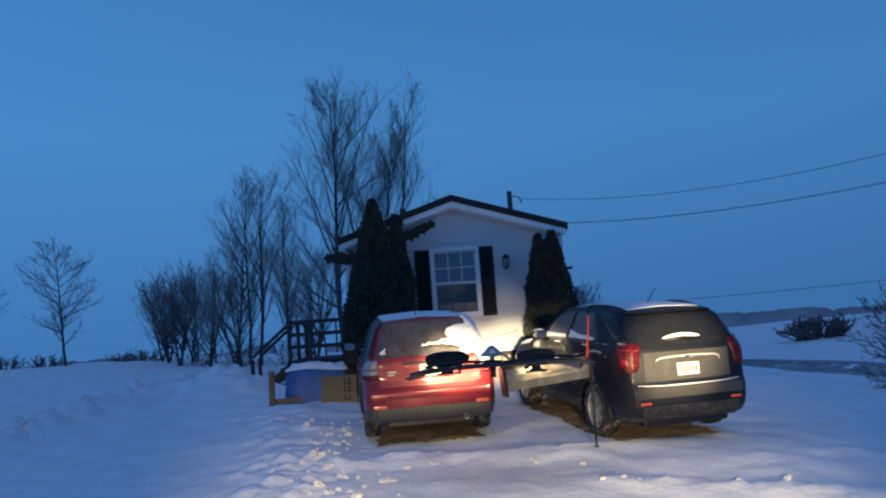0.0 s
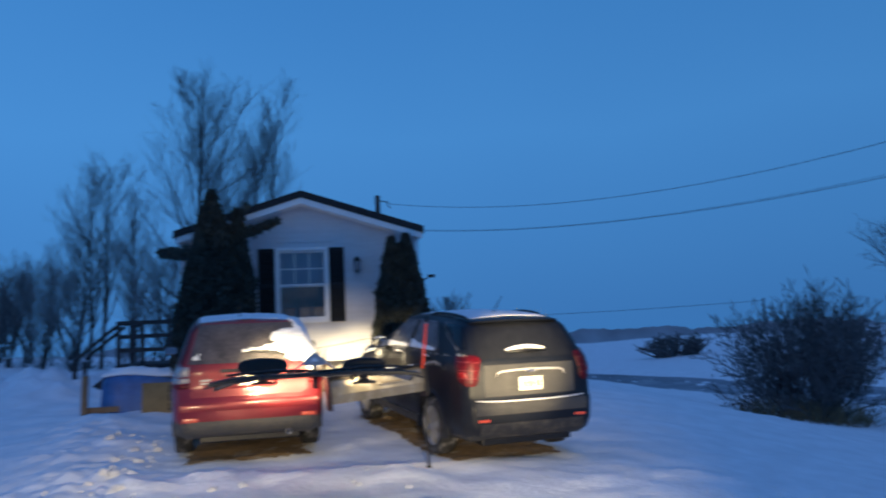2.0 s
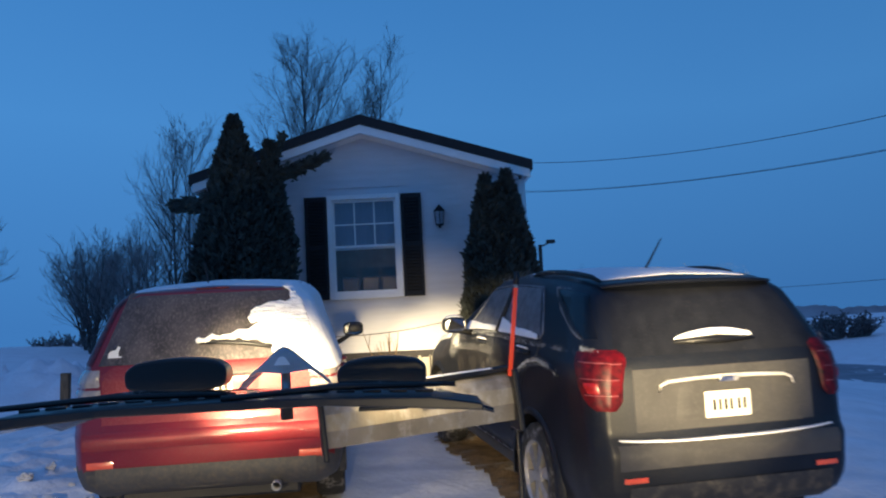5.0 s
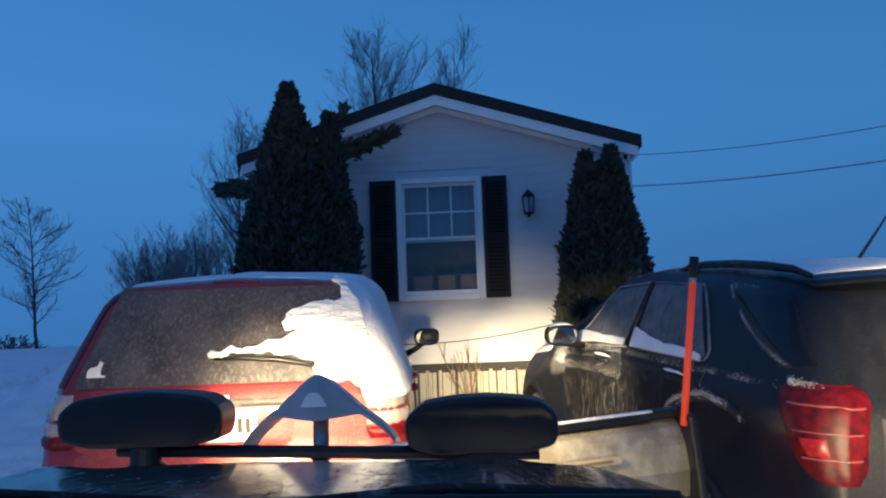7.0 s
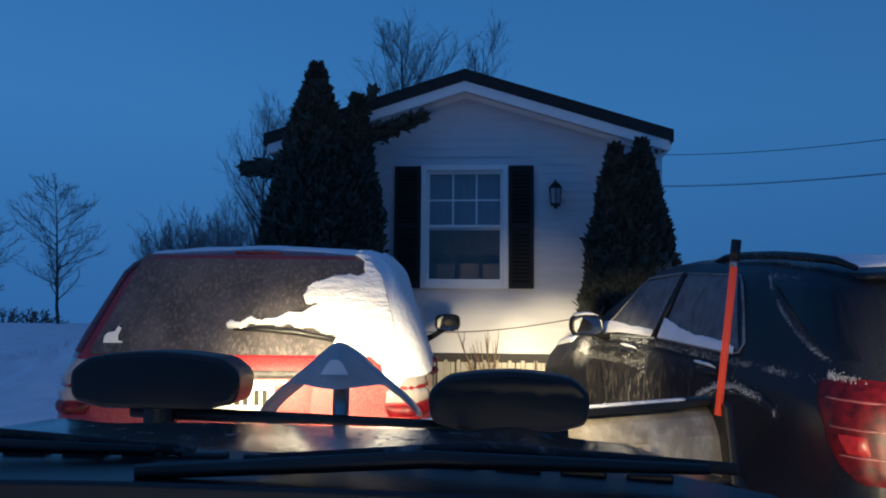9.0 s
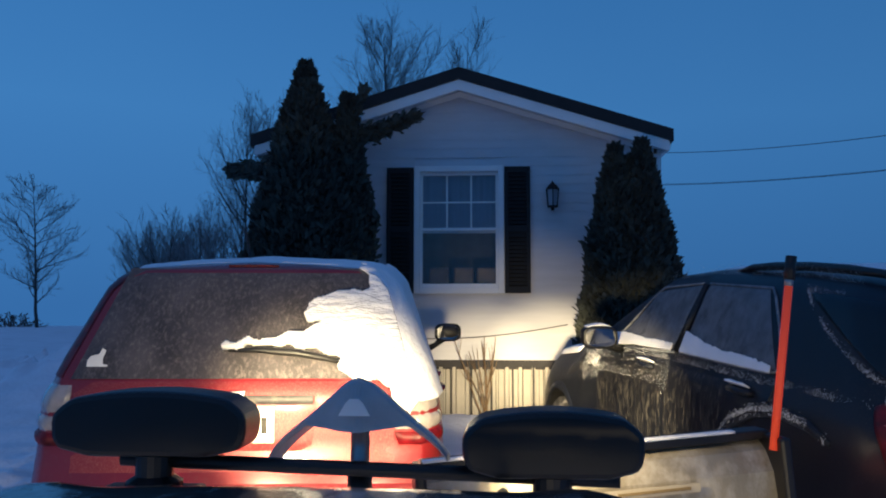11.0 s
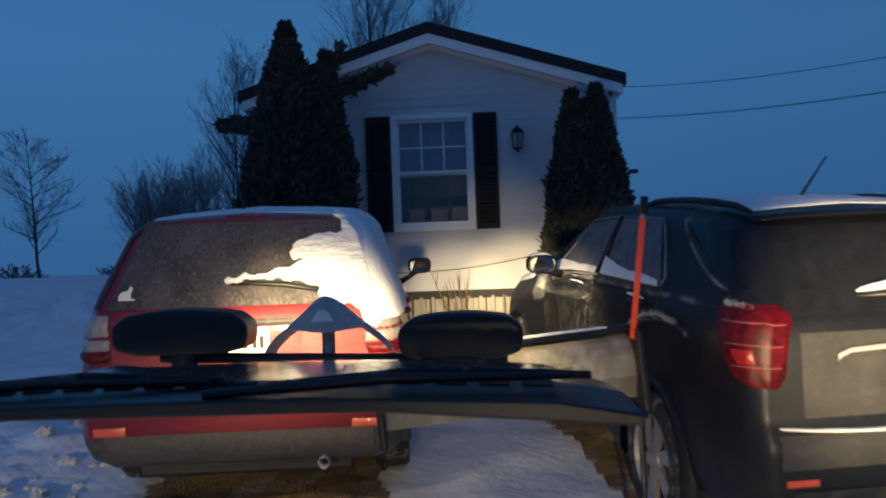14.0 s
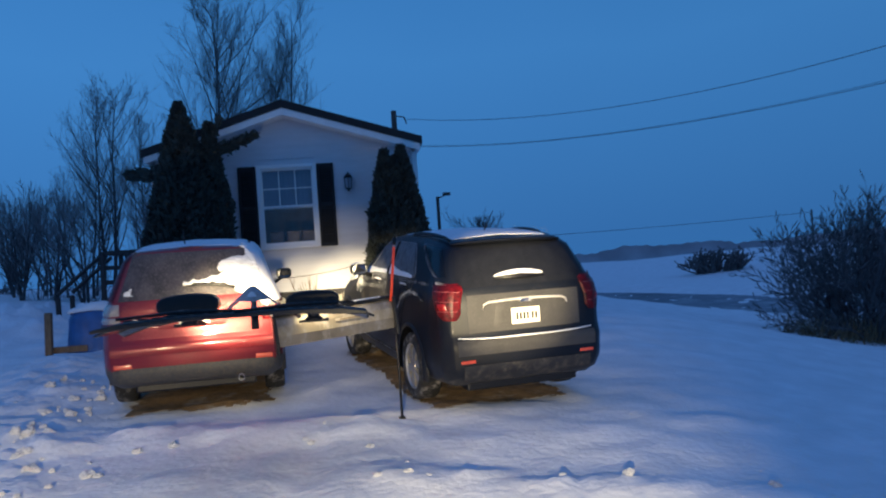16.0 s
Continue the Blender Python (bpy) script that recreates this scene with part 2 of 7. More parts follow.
M = {
    "snow": mat("snow", (0.80, 0.82, 0.86), 0.75, spread=0.08, scale=2.2, bump=0.75, bump_scale=14),
    "snow_soft": mat("snow_soft", (0.84, 0.85, 0.88), 0.7, spread=0.04, scale=5, bump=0.5, bump_scale=30),
    "snow_crust": mat("snow_crust", (0.80, 0.81, 0.83), 0.75, spread=0.10, scale=14, bump=1.0, bump_scale=32, stretch=(0.6, 0.6, 1.6)),
    "snow_clump": mat("snow_clump", (0.80, 0.81, 0.84), 0.75, spread=0.08, scale=8, bump=0.7, bump_scale=25),
    "gravel": mat("gravel", (0.27, 0.18, 0.095), 0.9, spread=0.35, scale=9, bump=0.9, bump_scale=45, dirt=(0.62, 0.60, 0.58), dirt_amount=0.25, dirt_scale=2.2),
    "road": mat("road", (0.22, 0.235, 0.27), 0.8, spread=0.3, scale=0.5, bump=0.3, bump_scale=4, dirt=(0.62, 0.64, 0.68), dirt_amount=0.3, dirt_scale=0.35),
    "siding": mat("siding", (0.60, 0.60, 0.63), 0.55, spread=0.05, scale=2.5, bump=0.12, bump_scale=60, random_value=0.03, stretch=(1, 1, 6)),
    "white_trim": mat("white_trim", (0.80, 0.80, 0.80), 0.5, spread=0.04, scale=4, bump=0.06),
    "soffit": mat("soffit", (0.70, 0.70, 0.70), 0.55, spread=0.05),
    "roof_metal": mat("roof_metal", (0.012, 0.012, 0.014), 0.75, spread=0.25, scale=5, bump=0.1),
    "shutter": mat("shutter", (0.013, 0.0135, 0.015), 0.8, spread=0.2, scale=8, bump=0.1),
    "lantern_iron": mat("lantern_iron", (0.02, 0.02, 0.022), 0.45, metal=0.6, spread=0.2),
    "lantern_glass": mat("lantern_glass", (0.30, 0.32, 0.36), 0.15, spread=0.1),
    "pane": mat("pane", (0.85, 0.9, 0.95), 0.03, spread=0.01, alpha_glass=True),
    "curtain": mat("curtain", (0.27, 0.30, 0.37), 0.9, spread=0.04, scale=5, stretch=(9, 1, 1)),
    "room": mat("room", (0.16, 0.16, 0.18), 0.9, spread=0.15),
    "skirting": mat("skirting", (0.42, 0.39, 0.33), 0.6, spread=0.15, scale=4, bump=0.15, bump_scale=20),
    "dark_board": mat("dark_board", (0.035, 0.033, 0.035), 0.8, spread=0.3),
    "wood_old": mat("wood_old", (0.20, 0.13, 0.075), 0.85, spread=0.35, scale=7, bump=0.4, stretch=(6, 6, 1)),
    "wood_dark": mat("wood_dark", (0.045, 0.040, 0.040), 0.85, spread=0.3, scale=7, bump=0.3, stretch=(6, 6, 1)),
    "bark": mat("bark", (0.065, 0.062, 0.064), 0.9, spread=0.35, scale=9, bump=0.5, bump_scale=30),
    "twig": mat("twig", (0.13, 0.125, 0.13), 0.9, spread=0.25, scale=4),
    # Paler copy of twig: haze over the thicket and elm is in its colour.
    "thicket_twig": mat("thicket_twig", (0.20, 0.195, 0.20), 0.9, spread=0.25, scale=4),
    "bush_twig": mat("bush_twig", (0.14, 0.125, 0.125), 0.9, spread=0.3, scale=5),
    "dry_grass": mat("dry_grass", (0.24, 0.16, 0.085), 0.9, spread=0.35, scale=5),
    "cedar": mat("cedar", (0.046, 0.052, 0.042), 0.85, spread=0.45, scale=7),
    # Spray colour at about 0.6: shade inside the crown is put into it.
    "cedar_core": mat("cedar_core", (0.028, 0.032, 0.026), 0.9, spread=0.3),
    # Distance haze is put into this colour, paler and bluer than bare woods.
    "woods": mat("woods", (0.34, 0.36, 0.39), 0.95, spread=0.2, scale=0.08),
    "wire": mat("wire", (0.02, 0.02, 0.022), 0.6, spread=0.1),
    "pole": mat("pole", (0.07, 0.06, 0.055), 0.9, spread=0.3, scale=6, bump=0.3),
    "tarp": mat("tarp", (0.035, 0.115, 0.33), 0.45, spread=0.2, scale=6, bump=0.5, bump_scale=12),
    "tan_board": mat("tan_board", (0.22, 0.155, 0.07), 0.8, spread=0.2, scale=6, bump=0.1, dirt=(0.10, 0.07, 0.035), dirt_amount=0.3),
    "ink": mat("ink", (0.02, 0.018, 0.016), 0.8, spread=0.1),
    "red_paint": mat("red_paint", (0.22, 0.012, 0.015), 0.32, metal=0.25, spread=0.10, scale=3, coat=0.6, dirt=(0.23, 0.04, 0.04), dirt_amount=0.30, dirt_scale=60),
    # Pale specks are partly road salt, partly lamp glare put into the colour.
    "red_hatch": mat("red_hatch", (0.22, 0.012, 0.015), 0.38, metal=0.28, spread=0.12, scale=4, coat=0.5, dirt=(0.34, 0.10, 0.085), dirt_amount=0.40, dirt_scale=230, stretch=(1, 1, 0.4)),
    "navy_paint": mat("navy_paint", (0.008, 0.010, 0.016), 0.40, metal=0.0, spread=0.2, scale=3, coat=0.10, spec=0.25, dirt=(0.055, 0.050, 0.044), dirt_amount=0.22, dirt_scale=170, stretch=(1, 1, 0.5)),
    "salted_door": mat("salted_door", (0.010, 0.011, 0.015), 0.40, spread=0.2, spec=0.25, dirt=(0.16, 0.145, 0.12), dirt_amount=0.30, dirt_scale=60, stretch=(1, 1, 0.22)),
    "frost_line": mat("frost_line", (0.42, 0.43, 0.45), 0.7, spread=0.3, scale=30),
    "head_black": mat("head_black", (0.004, 0.004, 0.005), 0.38, spread=0.2, scale=9, bump=0.04, bump_scale=90),
    "salted_chrome": mat("salted_chrome", (0.62, 0.60, 0.55), 0.4, metal=0.35, spread=0.15, scale=10),
    "frosted_trim": mat("frosted_trim", (0.20, 0.21, 0.23), 0.6, spread=0.4, scale=20),
    "dark_cladding": mat("dark_cladding", (0.018, 0.018, 0.020), 0.55, spread=0.2, dirt=(0.09, 0.08, 0.07), dirt_amount=0.4, dirt_scale=14, stretch=(1, 1, 1)),
    "lens_bright": mat("lens_bright", (0.36, 0.012, 0.012), 0.35, spread=0.4, scale=40, coat=0.1),
    "salted_paint": mat("salted_paint", (0.044, 0.042, 0.040), 0.5, spread=0.2, scale=4, coat=0.3, dirt=(0.075, 0.072, 0.068), dirt_amount=0.35, dirt_scale=40, bump=0.05, bump_scale=120),
    "lamp_rib": mat("lamp_rib", (0.28, 0.07, 0.07), 0.3, spread=0.1, coat=0.6),
    "grey_plastic": mat("grey_plastic", (0.05, 0.05, 0.05), 0.6, spread=0.2, dirt=(0.11, 0.095, 0.075), dirt_amount=0.5, dirt_scale=30),
    "black_plastic": mat("black_plastic", (0.0045, 0.0045, 0.005), 0.45, spread=0.2, scale=9),
    "rubber": mat("rubber", (0.018, 0.018, 0.018), 0.85, spread=0.25, bump=0.5, bump_scale=30, dirt=(0.35, 0.33, 0.32), dirt_amount=0.3, dirt_scale=9),
    "alloy": mat("alloy", (0.52, 0.50, 0.47), 0.35, metal=0.75, spread=0.12, dirt=(0.30, 0.26, 0.2), dirt_amount=0.35, dirt_scale=9),
    "chrome": mat("chrome", (0.65, 0.65, 0.66), 0.2, metal=1.0, spread=0.05, dirt=(0.4, 0.4, 0.42), dirt_amount=0.35, dirt_scale=8),
    "car_glass": mat("car_glass", (0.008, 0.009, 0.012), 0.26, spread=0.2, coat=0.05, spec=0.3, bump=0.02, bump_scale=50),
    "frost_glass": mat("frost_glass", (0.062, 0.055, 0.057), 0.55, spread=0.5, scale=5, bump=0.3, bump_scale=90, dirt=(0.19, 0.165, 0.155), dirt_amount=0.36, dirt_scale=60, stretch=(1, 1, 0.3)),
    "rear_frost": mat("rear_frost", (0.012, 0.013, 0.017), 0.34, spread=0.3, scale=12, spec=0.3, dirt=(0.05, 0.05, 0.055), dirt_amount=0.22, dirt_scale=110, stretch=(1, 1, 0.35)),
    "side_frost": mat("side_frost", (0.13, 0.135, 0.15), 0.55, spread=0.3, scale=14, bump=0.2, bump_scale=80, dirt=(0.04, 0.043, 0.05), dirt_amount=0.3, dirt_scale=5),
    "lens_red": mat("lens_red", (0.10, 0.002, 0.004), 0.45, spread=0.7, scale=26, spec=0.35),
    "lens_clear": mat("lens_clear", (0.30, 0.27, 0.26), 0.2, spread=0.15, scale=25, coat=1.0),
    "reflector": mat("reflector", (0.75, 0.10, 0.04), 0.25, spread=0.1, coat=1.0, glow=(1.0, 0.05, 0.02), glow_strength=0.0),
    "plate_cream": mat("plate_cream", (0.78, 0.74, 0.62), 0.4, spread=0.05, scale=12),
    "mirror_pane": mat("mirror_pane", (0.24, 0.25, 0.27), 0.08, metal=1.0, spread=0.1),
    "sticker": mat("sticker", (0.80, 0.80, 0.78), 0.5, spread=0.05),
    "hood_paint": mat("hood_paint", (0.004, 0.005, 0.007), 0.12, spread=0.3, scale=5, spec=0.5, coat=0.5, bump=0.14, bump_scale=46, stretch=(1, 0.35, 1), dirt=(0.03, 0.03, 0.03), dirt_amount=0.12, dirt_scale=22),
    "tower_grey": mat("tower_grey", (0.40, 0.40, 0.41), 0.45, spread=0.12, scale=9, bump=0.08, bump_scale=60),
    "steel": mat("steel", (0.34, 0.34, 0.35), 0.35, metal=0.9, spread=0.2, scale=12, bump=0.1),
    "blade_paint": mat("blade_paint", (0.30, 0.26, 0.19), 0.42, metal=0.35, spread=0.4, scale=3, bump=0.12, bump_scale=90, dirt=(0.50, 0.47, 0.42), dirt_amount=0.36, dirt_scale=9, stretch=(1, 1, 0.45)),
    # Emission is added so the unlit rod reads bright orange at dusk.
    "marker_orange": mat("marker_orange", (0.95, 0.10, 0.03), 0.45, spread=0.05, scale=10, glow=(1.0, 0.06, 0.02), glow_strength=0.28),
    "lamp_glass": mat("lamp_glass", (0.8, 0.78, 0.7), 0.15, spread=0.03, glow=(1.0, 0.8, 0.5), glow_strength=2.0),
    "blade_label": mat("blade_label", (0.42, 0.37, 0.28), 0.5, spread=0.1, scale=20),
    "logo_pale": mat("logo_pale", (0.80, 0.83, 0.86), 0.5, spread=0.05),
    "brown_cloth": mat("brown_cloth", (0.10, 0.08, 0.07), 0.9, spread=0.3, scale=8),
}


# ---- mesh helpers ----
def link_mesh(name, me, material, parent=None, label="", smooth=False):
    ob = new(name, me)
    for mm in (material if isinstance(material, (list, tuple)) else [material]):
        me.materials.append(M[mm])
    if smooth:
        me.polygons.foreach_set("use_smooth", [True] * len(me.polygons))
    if parent:
        ob.parent = parent
    if label:
        tagged(ob, label)
    return ob


def part(name, bm, material, parent=None, label="", smooth=False):
    me = bpy.data.meshes.new(name)
    bm.normal_update()
    bm.to_mesh(me)
    bm.free()
    return link_mesh(name, me, material, parent, label, smooth)


def raw(name, verts, faces, material, parent=None, label="", smooth=False):
    me = bpy.data.meshes.new(name)
    me.from_pydata([tuple(map(float, v)) for v in verts], [], [tuple(int(i) for i in f) for f in faces])
    me.update()
    return link_mesh(name, me, material, parent, label, smooth)


def thing(name, label, category, m=None, group="", kind=""):
    e = new(name)
    e.empty_display_size = 0.1
    e.matrix_world = m or Matrix()
    return tagged(e, label, category, group, kind)


def box(bm, x0, x1, y0, y1, z0, z1, bevel=0.0, m=None):
    geo = bmesh.ops.create_cube(bm, size=1.0)
    vs = geo["verts"]
    for v in vs:
        v.co = Vector(((x0 + x1) / 2 + v.co.x * (x1 - x0), (y0 + y1) / 2 + v.co.y * (y1 - y0), (z0 + z1) / 2 + v.co.z * (z1 - z0)))
        if m:
            v.co = m @ v.co
    if bevel:
        es = list({e for v in vs for e in v.link_edges})
        bmesh.ops.bevel(bm, geom=es, offset=bevel, segments=2, profile=0.5, affect="EDGES")
    return bm


def boxed(name, dims, material, parent=None, label="", bevel=0.0, m=None, smooth=False):
    return part(name, box(bmesh.new(), *dims, bevel=bevel, m=m), material, parent, label, smooth)


def prism(bm, outline, y0, y1, m=None, bevel=0.0):
    """An outline in (x, z), from y0 to y1."""
    a = [bm.verts.new((x, y0, z)) for x, z in outline]
    b = [bm.verts.new((x, y1, z)) for x, z in outline]
    fs = [bm.faces.new(a), bm.faces.new(b[::-1])]
    for i in range(len(a)):
        j = (i + 1) % len(a)
        fs.append(bm.faces.new((a[j], a[i], b[i], b[j])))
    bmesh.ops.recalc_face_normals(bm, faces=fs)
    if bevel:
        bmesh.ops.bevel(bm, geom=list({e for f in fs for e in f.edges}), offset=bevel, segments=2, profile=0.5, affect="EDGES")
    if m:
        for v in a + b:
            v.co = m @ v.co
    return bm


def tube(bm, pts, radii, sides=8, caps=True):
    pts = [Vector(p) for p in pts]
    if not isinstance(radii, (list, tuple)):
        radii = [radii] * len(pts)
    rings = []
    for i, p in enumerate(pts):
        d = (pts[min(i + 1, len(pts) - 1)] - pts[max(i - 1, 0)]).normalized()
        u = d.cross(Vector((0, 0, 1)) if abs(d.z) < 0.9 else Vector((1, 0, 0))).normalized()
        w = d.cross(u)
        rings.append([bm.verts.new(p + radii[i] * (math.cos(2 * math.pi * k / sides) * u + math.sin(2 * math.pi * k / sides) * w)) for k in range(sides)])
    for a, b in zip(rings, rings[1:]):
        for k in range(sides):
            bm.faces.new((a[k], a[(k + 1) % sides], b[(k + 1) % sides], b[k]))
    if caps:
        bm.faces.new(rings[0][::-1])
        bm.faces.new(rings[-1])
    return bm


def lathe(bm, profile, m=None, sides=28):
    """A profile of (radius, along x) turned about the x axis."""
    rings = []
    for r, x in profile:
        rings.append([bm.verts.new((m or Matrix()) @ Vector((x, r * math.cos(2 * math.pi * k / sides), r * math.sin(2 * math.pi * k / sides)))) for k in range(sides)])
    for a, b in zip(rings, rings[1:]):
        for k in range(sides):
            bm.faces.new((a[k], b[k], b[(k + 1) % sides], a[(k + 1) % sides]))
    return bm


# ---- the snow-covered ground ----
def hash_grid(ix, iy, seed):
    h = np.sin(ix * 127.1 + iy * 311.7 + seed * 74.7) * 43758.5453
    return h - np.floor(h)


def vnoise(x, y, seed=0):
    ix, iy = np.floor(x), np.floor(y)
    fx, fy = x - ix, y - iy
    fx, fy = fx * fx * (3 - 2 * fx), fy * fy * (3 - 2 * fy)
    a, b = hash_grid(ix, iy, seed), hash_grid(ix + 1, iy, seed)
    c, d = hash_grid(ix, iy + 1, seed), hash_grid(ix + 1, iy + 1, seed)
    return (a + (b - a) * fx) * (1 - fy) + (c + (d - c) * fx) * fy


def fbm(x, y, seed=0, octaves=4):
    s, a, out = 1.0, 0.5, 0.0
    for o in range(octaves):
        out = out + a * (vnoise(x * s, y * s, seed + 13 * o) - 0.5)
        s, a = s * 2.1, a * 0.5
    return out


def smooth01(t):
    t = np.clip(t, 0, 1)
    return t * t * (3 - 2 * t)


ROAD_X0, ROAD_Y0, ROAD_SLOPE = 17.9, 31.0, -0.327


def road_offset(x, y):
    return (x - (ROAD_X0 + ROAD_SLOPE * (y - ROAD_Y0))) / math.sqrt(1 + ROAD_SLOPE ** 2)


def base_height(x, y):
    x, y = np.asarray(x, float), np.asarray(y, float)
    z = np.interp(y, [-60, 10, 12, 14, 17, 20, 30, 45, 60, 90, 300, 1000, 3000], [-0.3, -0.30, -0.20, -0.07, 0.09, 0.30, 0.42, 0.45, 0.32, -0.6, -7.1, -22, -60])
    z = z - 1.75 * smooth01((x - 3.0) / 12.0) * smooth01((160 - y) / 100)
    z = z + 0.55 * smooth01((-x - 4.0) / 14.0) * smooth01((y - 8) / 25) * smooth01((75 - y) / 20)
    z = z - 0.045 * np.clip(x, 0, 4) * smooth01((19 - y) / 4)
    return z


def ground_height(x, y):
    x, y = np.asarray(x, float), np.asarray(y, float)
    z = base_height(x, y)
    near = smooth01((60 - np.hypot(x, y - 14)) / 45)
    z = z + near * (0.13 * fbm(x * 0.45, y * 0.45, 3) + 0.09 * fbm(x * 1.9, y * 1.9, 8))
    # churned lumps beside the tracks and along the ploughed edges
    lump = np.abs(fbm(x * 3.1, y * 3.1, 21, 4)) * 0.55
    edge_l = np.exp(-((x + 2.65 + 0.28 * (y - 14) * 0.6) / 0.75) ** 2) * smooth01((y - 9.5) / 3) * smooth01((19.5 - y) / 2)
    edge_c = np.exp(-((y - 13.25 + 0.12 * x) / 0.32) ** 2) * smooth01((x + 2.6) / 0.8) * smooth01((1.9 - x) / 1.0)
    edge_r = np.exp(-((y - 11.7 + 0.35 * (x - 1)) / 0.35) ** 2) * smooth01((x - 0.4) / 0.8) * smooth01((6.5 - x) / 2)
    edge_s = np.exp(-((y - 13.2 + 0.42 * (x - 3.4)) / 0.35) ** 2) * smooth01((x - 3.3) / 0.6) * smooth01((8 - x) / 3)
    bank_l = np.exp(-((x + 7.5 - 0.18 * (y - 18.5)) / 0.55) ** 2) * smooth01((y - 14) / 3) * smooth01((31 - y) / 4)
    chunk = np.abs(fbm(x * 6.3, y * 6.3, 77, 4)) * 0.17
    z = z + edge_l * (0.07 + 0.55 * lump + chunk) + edge_c * (0.05 + 0.5 * lump) + edge_r * (0.03 + 0.30 * lump + 0.5 * chunk) + edge_s * (0.03 + 0.3 * lump) + bank_l * (0.20 + 1.7 * lump + 1.5 * chunk)
    # wheel ruts that come in along the drive
    for cx, k in ((-1.45, 0.02), (0.35, 0.02), (-3.6, -0.25), (-4.9, -0.25)):
        d = x - cx - k * (y - 8)
        z = z - 0.05 * np.exp(-(d / 0.17) ** 2) * smooth01((13.0 - y) / 2) + 0.03 * np.exp(-((np.abs(d) - 0.3) / 0.1) ** 2) * smooth01((13.0 - y) / 2)
    # heap beside the deck, drift along the skirting
    z = z + 0.62 * np.exp(-(((x + 5.3) / 1.0) ** 2 + ((y - 21.8) / 1.1) ** 2)) * (0.75 + 1.6 * np.abs(fbm(x * 2.2, y * 2.2, 31)))
    z = z + 0.10 * np.exp(-((y - 19.6) / 0.35) ** 2) * smooth01((2.6 - np.abs(x)) / 0.5)
    # banks along the road and drifts in the field
    r = road_offset(x, y)
    bank = smooth01((220 - y) / 80)
    z = z + bank * (0.30 * np.exp(-((r - 4.6) / 1.3) ** 2) + 0.14 * np.exp(-((r + 3.6) / 1.0) ** 2)) * (0.8 + 0.8 * fbm(x * 0.6, y * 0.6, 41))
    z = z - bank * 0.12 * smooth01((3.0 - np.abs(r)) / 0.8)
    z = z + 1.9 * smooth01((r - 10) / 28) * bank * smooth01((150 - y) / 60) * (0.75 + 0.8 * fbm(x * 0.07, y * 0.07, 51))
    return z


def axis(lo, hi, a, b, step, growth):
    out = list(np.arange(a, b + 1e-6, step))
    s, v = step, b
    while v < hi:
        s *= growth
        v += s
        out.append(v)
    s, v = step, a
    while v > lo:
        s *= growth
        v -= s
        out.insert(0, v)
    return np.array(out)


gx = axis(-2600, 2600, -10.0, 9.0, 0.085, 1.055)
gy = axis(-900, 3000, 8.5, 26.0, 0.085, 1.055)
GX, GY = np.meshgrid(gx, gy)
GZ = ground_height(GX, GY)
nx, ny = len(gx), len(gy)
idx = np.arange(nx * ny).reshape(ny, nx)
quads = np.stack([idx[:-1, :-1], idx[:-1, 1:], idx[1:, 1:], idx[1:, :-1]], -1).reshape(-1, 4)
me = bpy.data.meshes.new("ground")
me.vertices.add(nx * ny)
me.vertices.foreach_set("co", np.stack([GX, GY, GZ], -1).astype(np.float32).ravel())
me.loops.add(quads.size)
me.loops.foreach_set("vertex_index", quads.astype(np.int32).ravel())
me.polygons.add(len(quads))
me.polygons.foreach_set("loop_start", np.arange(0, quads.size, 4, dtype=np.int32))
me.update(calc_edges=True)
me.validate()
tagged(link_mesh("ground", me, "snow", smooth=True), "snow-covered ground with ruts, lumps and drifts", "ground", kind="structure")


def gz(x, y):
    return float(ground_height(np.array([x]), np.array([y]))[0])


def draped(name, xs, ys, lift, material, edge=None, label="", category="ground", kind="structure"):
    """A sheet laid over the ground; edge(x, y) tells which cells stay."""
    X, Y = np.meshgrid(xs, ys)
    Z = ground_height(X, Y) + lift
    ids = np.arange(X.size).reshape(X.shape)
    fs = []
    for j in range(len(ys) - 1):
        for i in range(len(xs) - 1):
            if edge is None or edge(0.5 * (xs[i] + xs[i + 1]), 0.5 * (ys[j] + ys[j + 1])):
                fs.append((ids[j, i], ids[j, i + 1], ids[j + 1, i + 1], ids[j + 1, i]))
    ob = raw(name, np.stack([X, Y, Z], -1).reshape(-1, 3), fs, material, smooth=True)
    return tagged(ob, label, category, kind=kind)


# road: a ribbon that follows its line
rv, rf = [], []
ry = np.concatenate([np.arange(-60, 60, 1.0), np.arange(60, 260, 6.0)])
ro = np.linspace(-2.7, 2.7, 9)
for y in ry:
    for o in ro:
        x = ROAD_X0 + ROAD_SLOPE * (y - ROAD_Y0) + o * 1.05
        rv.append((x, y, gz(x, y) + 0.012))
for j in range(len(ry) - 1):
    for i in range(8):
        a = j * 9 + i
        rf.append((a, a + 1, a + 10, a + 9))
tagged(raw("road", rv, rf, "road", smooth=True), "packed grey snow on a country road", "road", kind="structure")

# far woods along the horizon, hazed through their base colour
rng = random.Random(5)


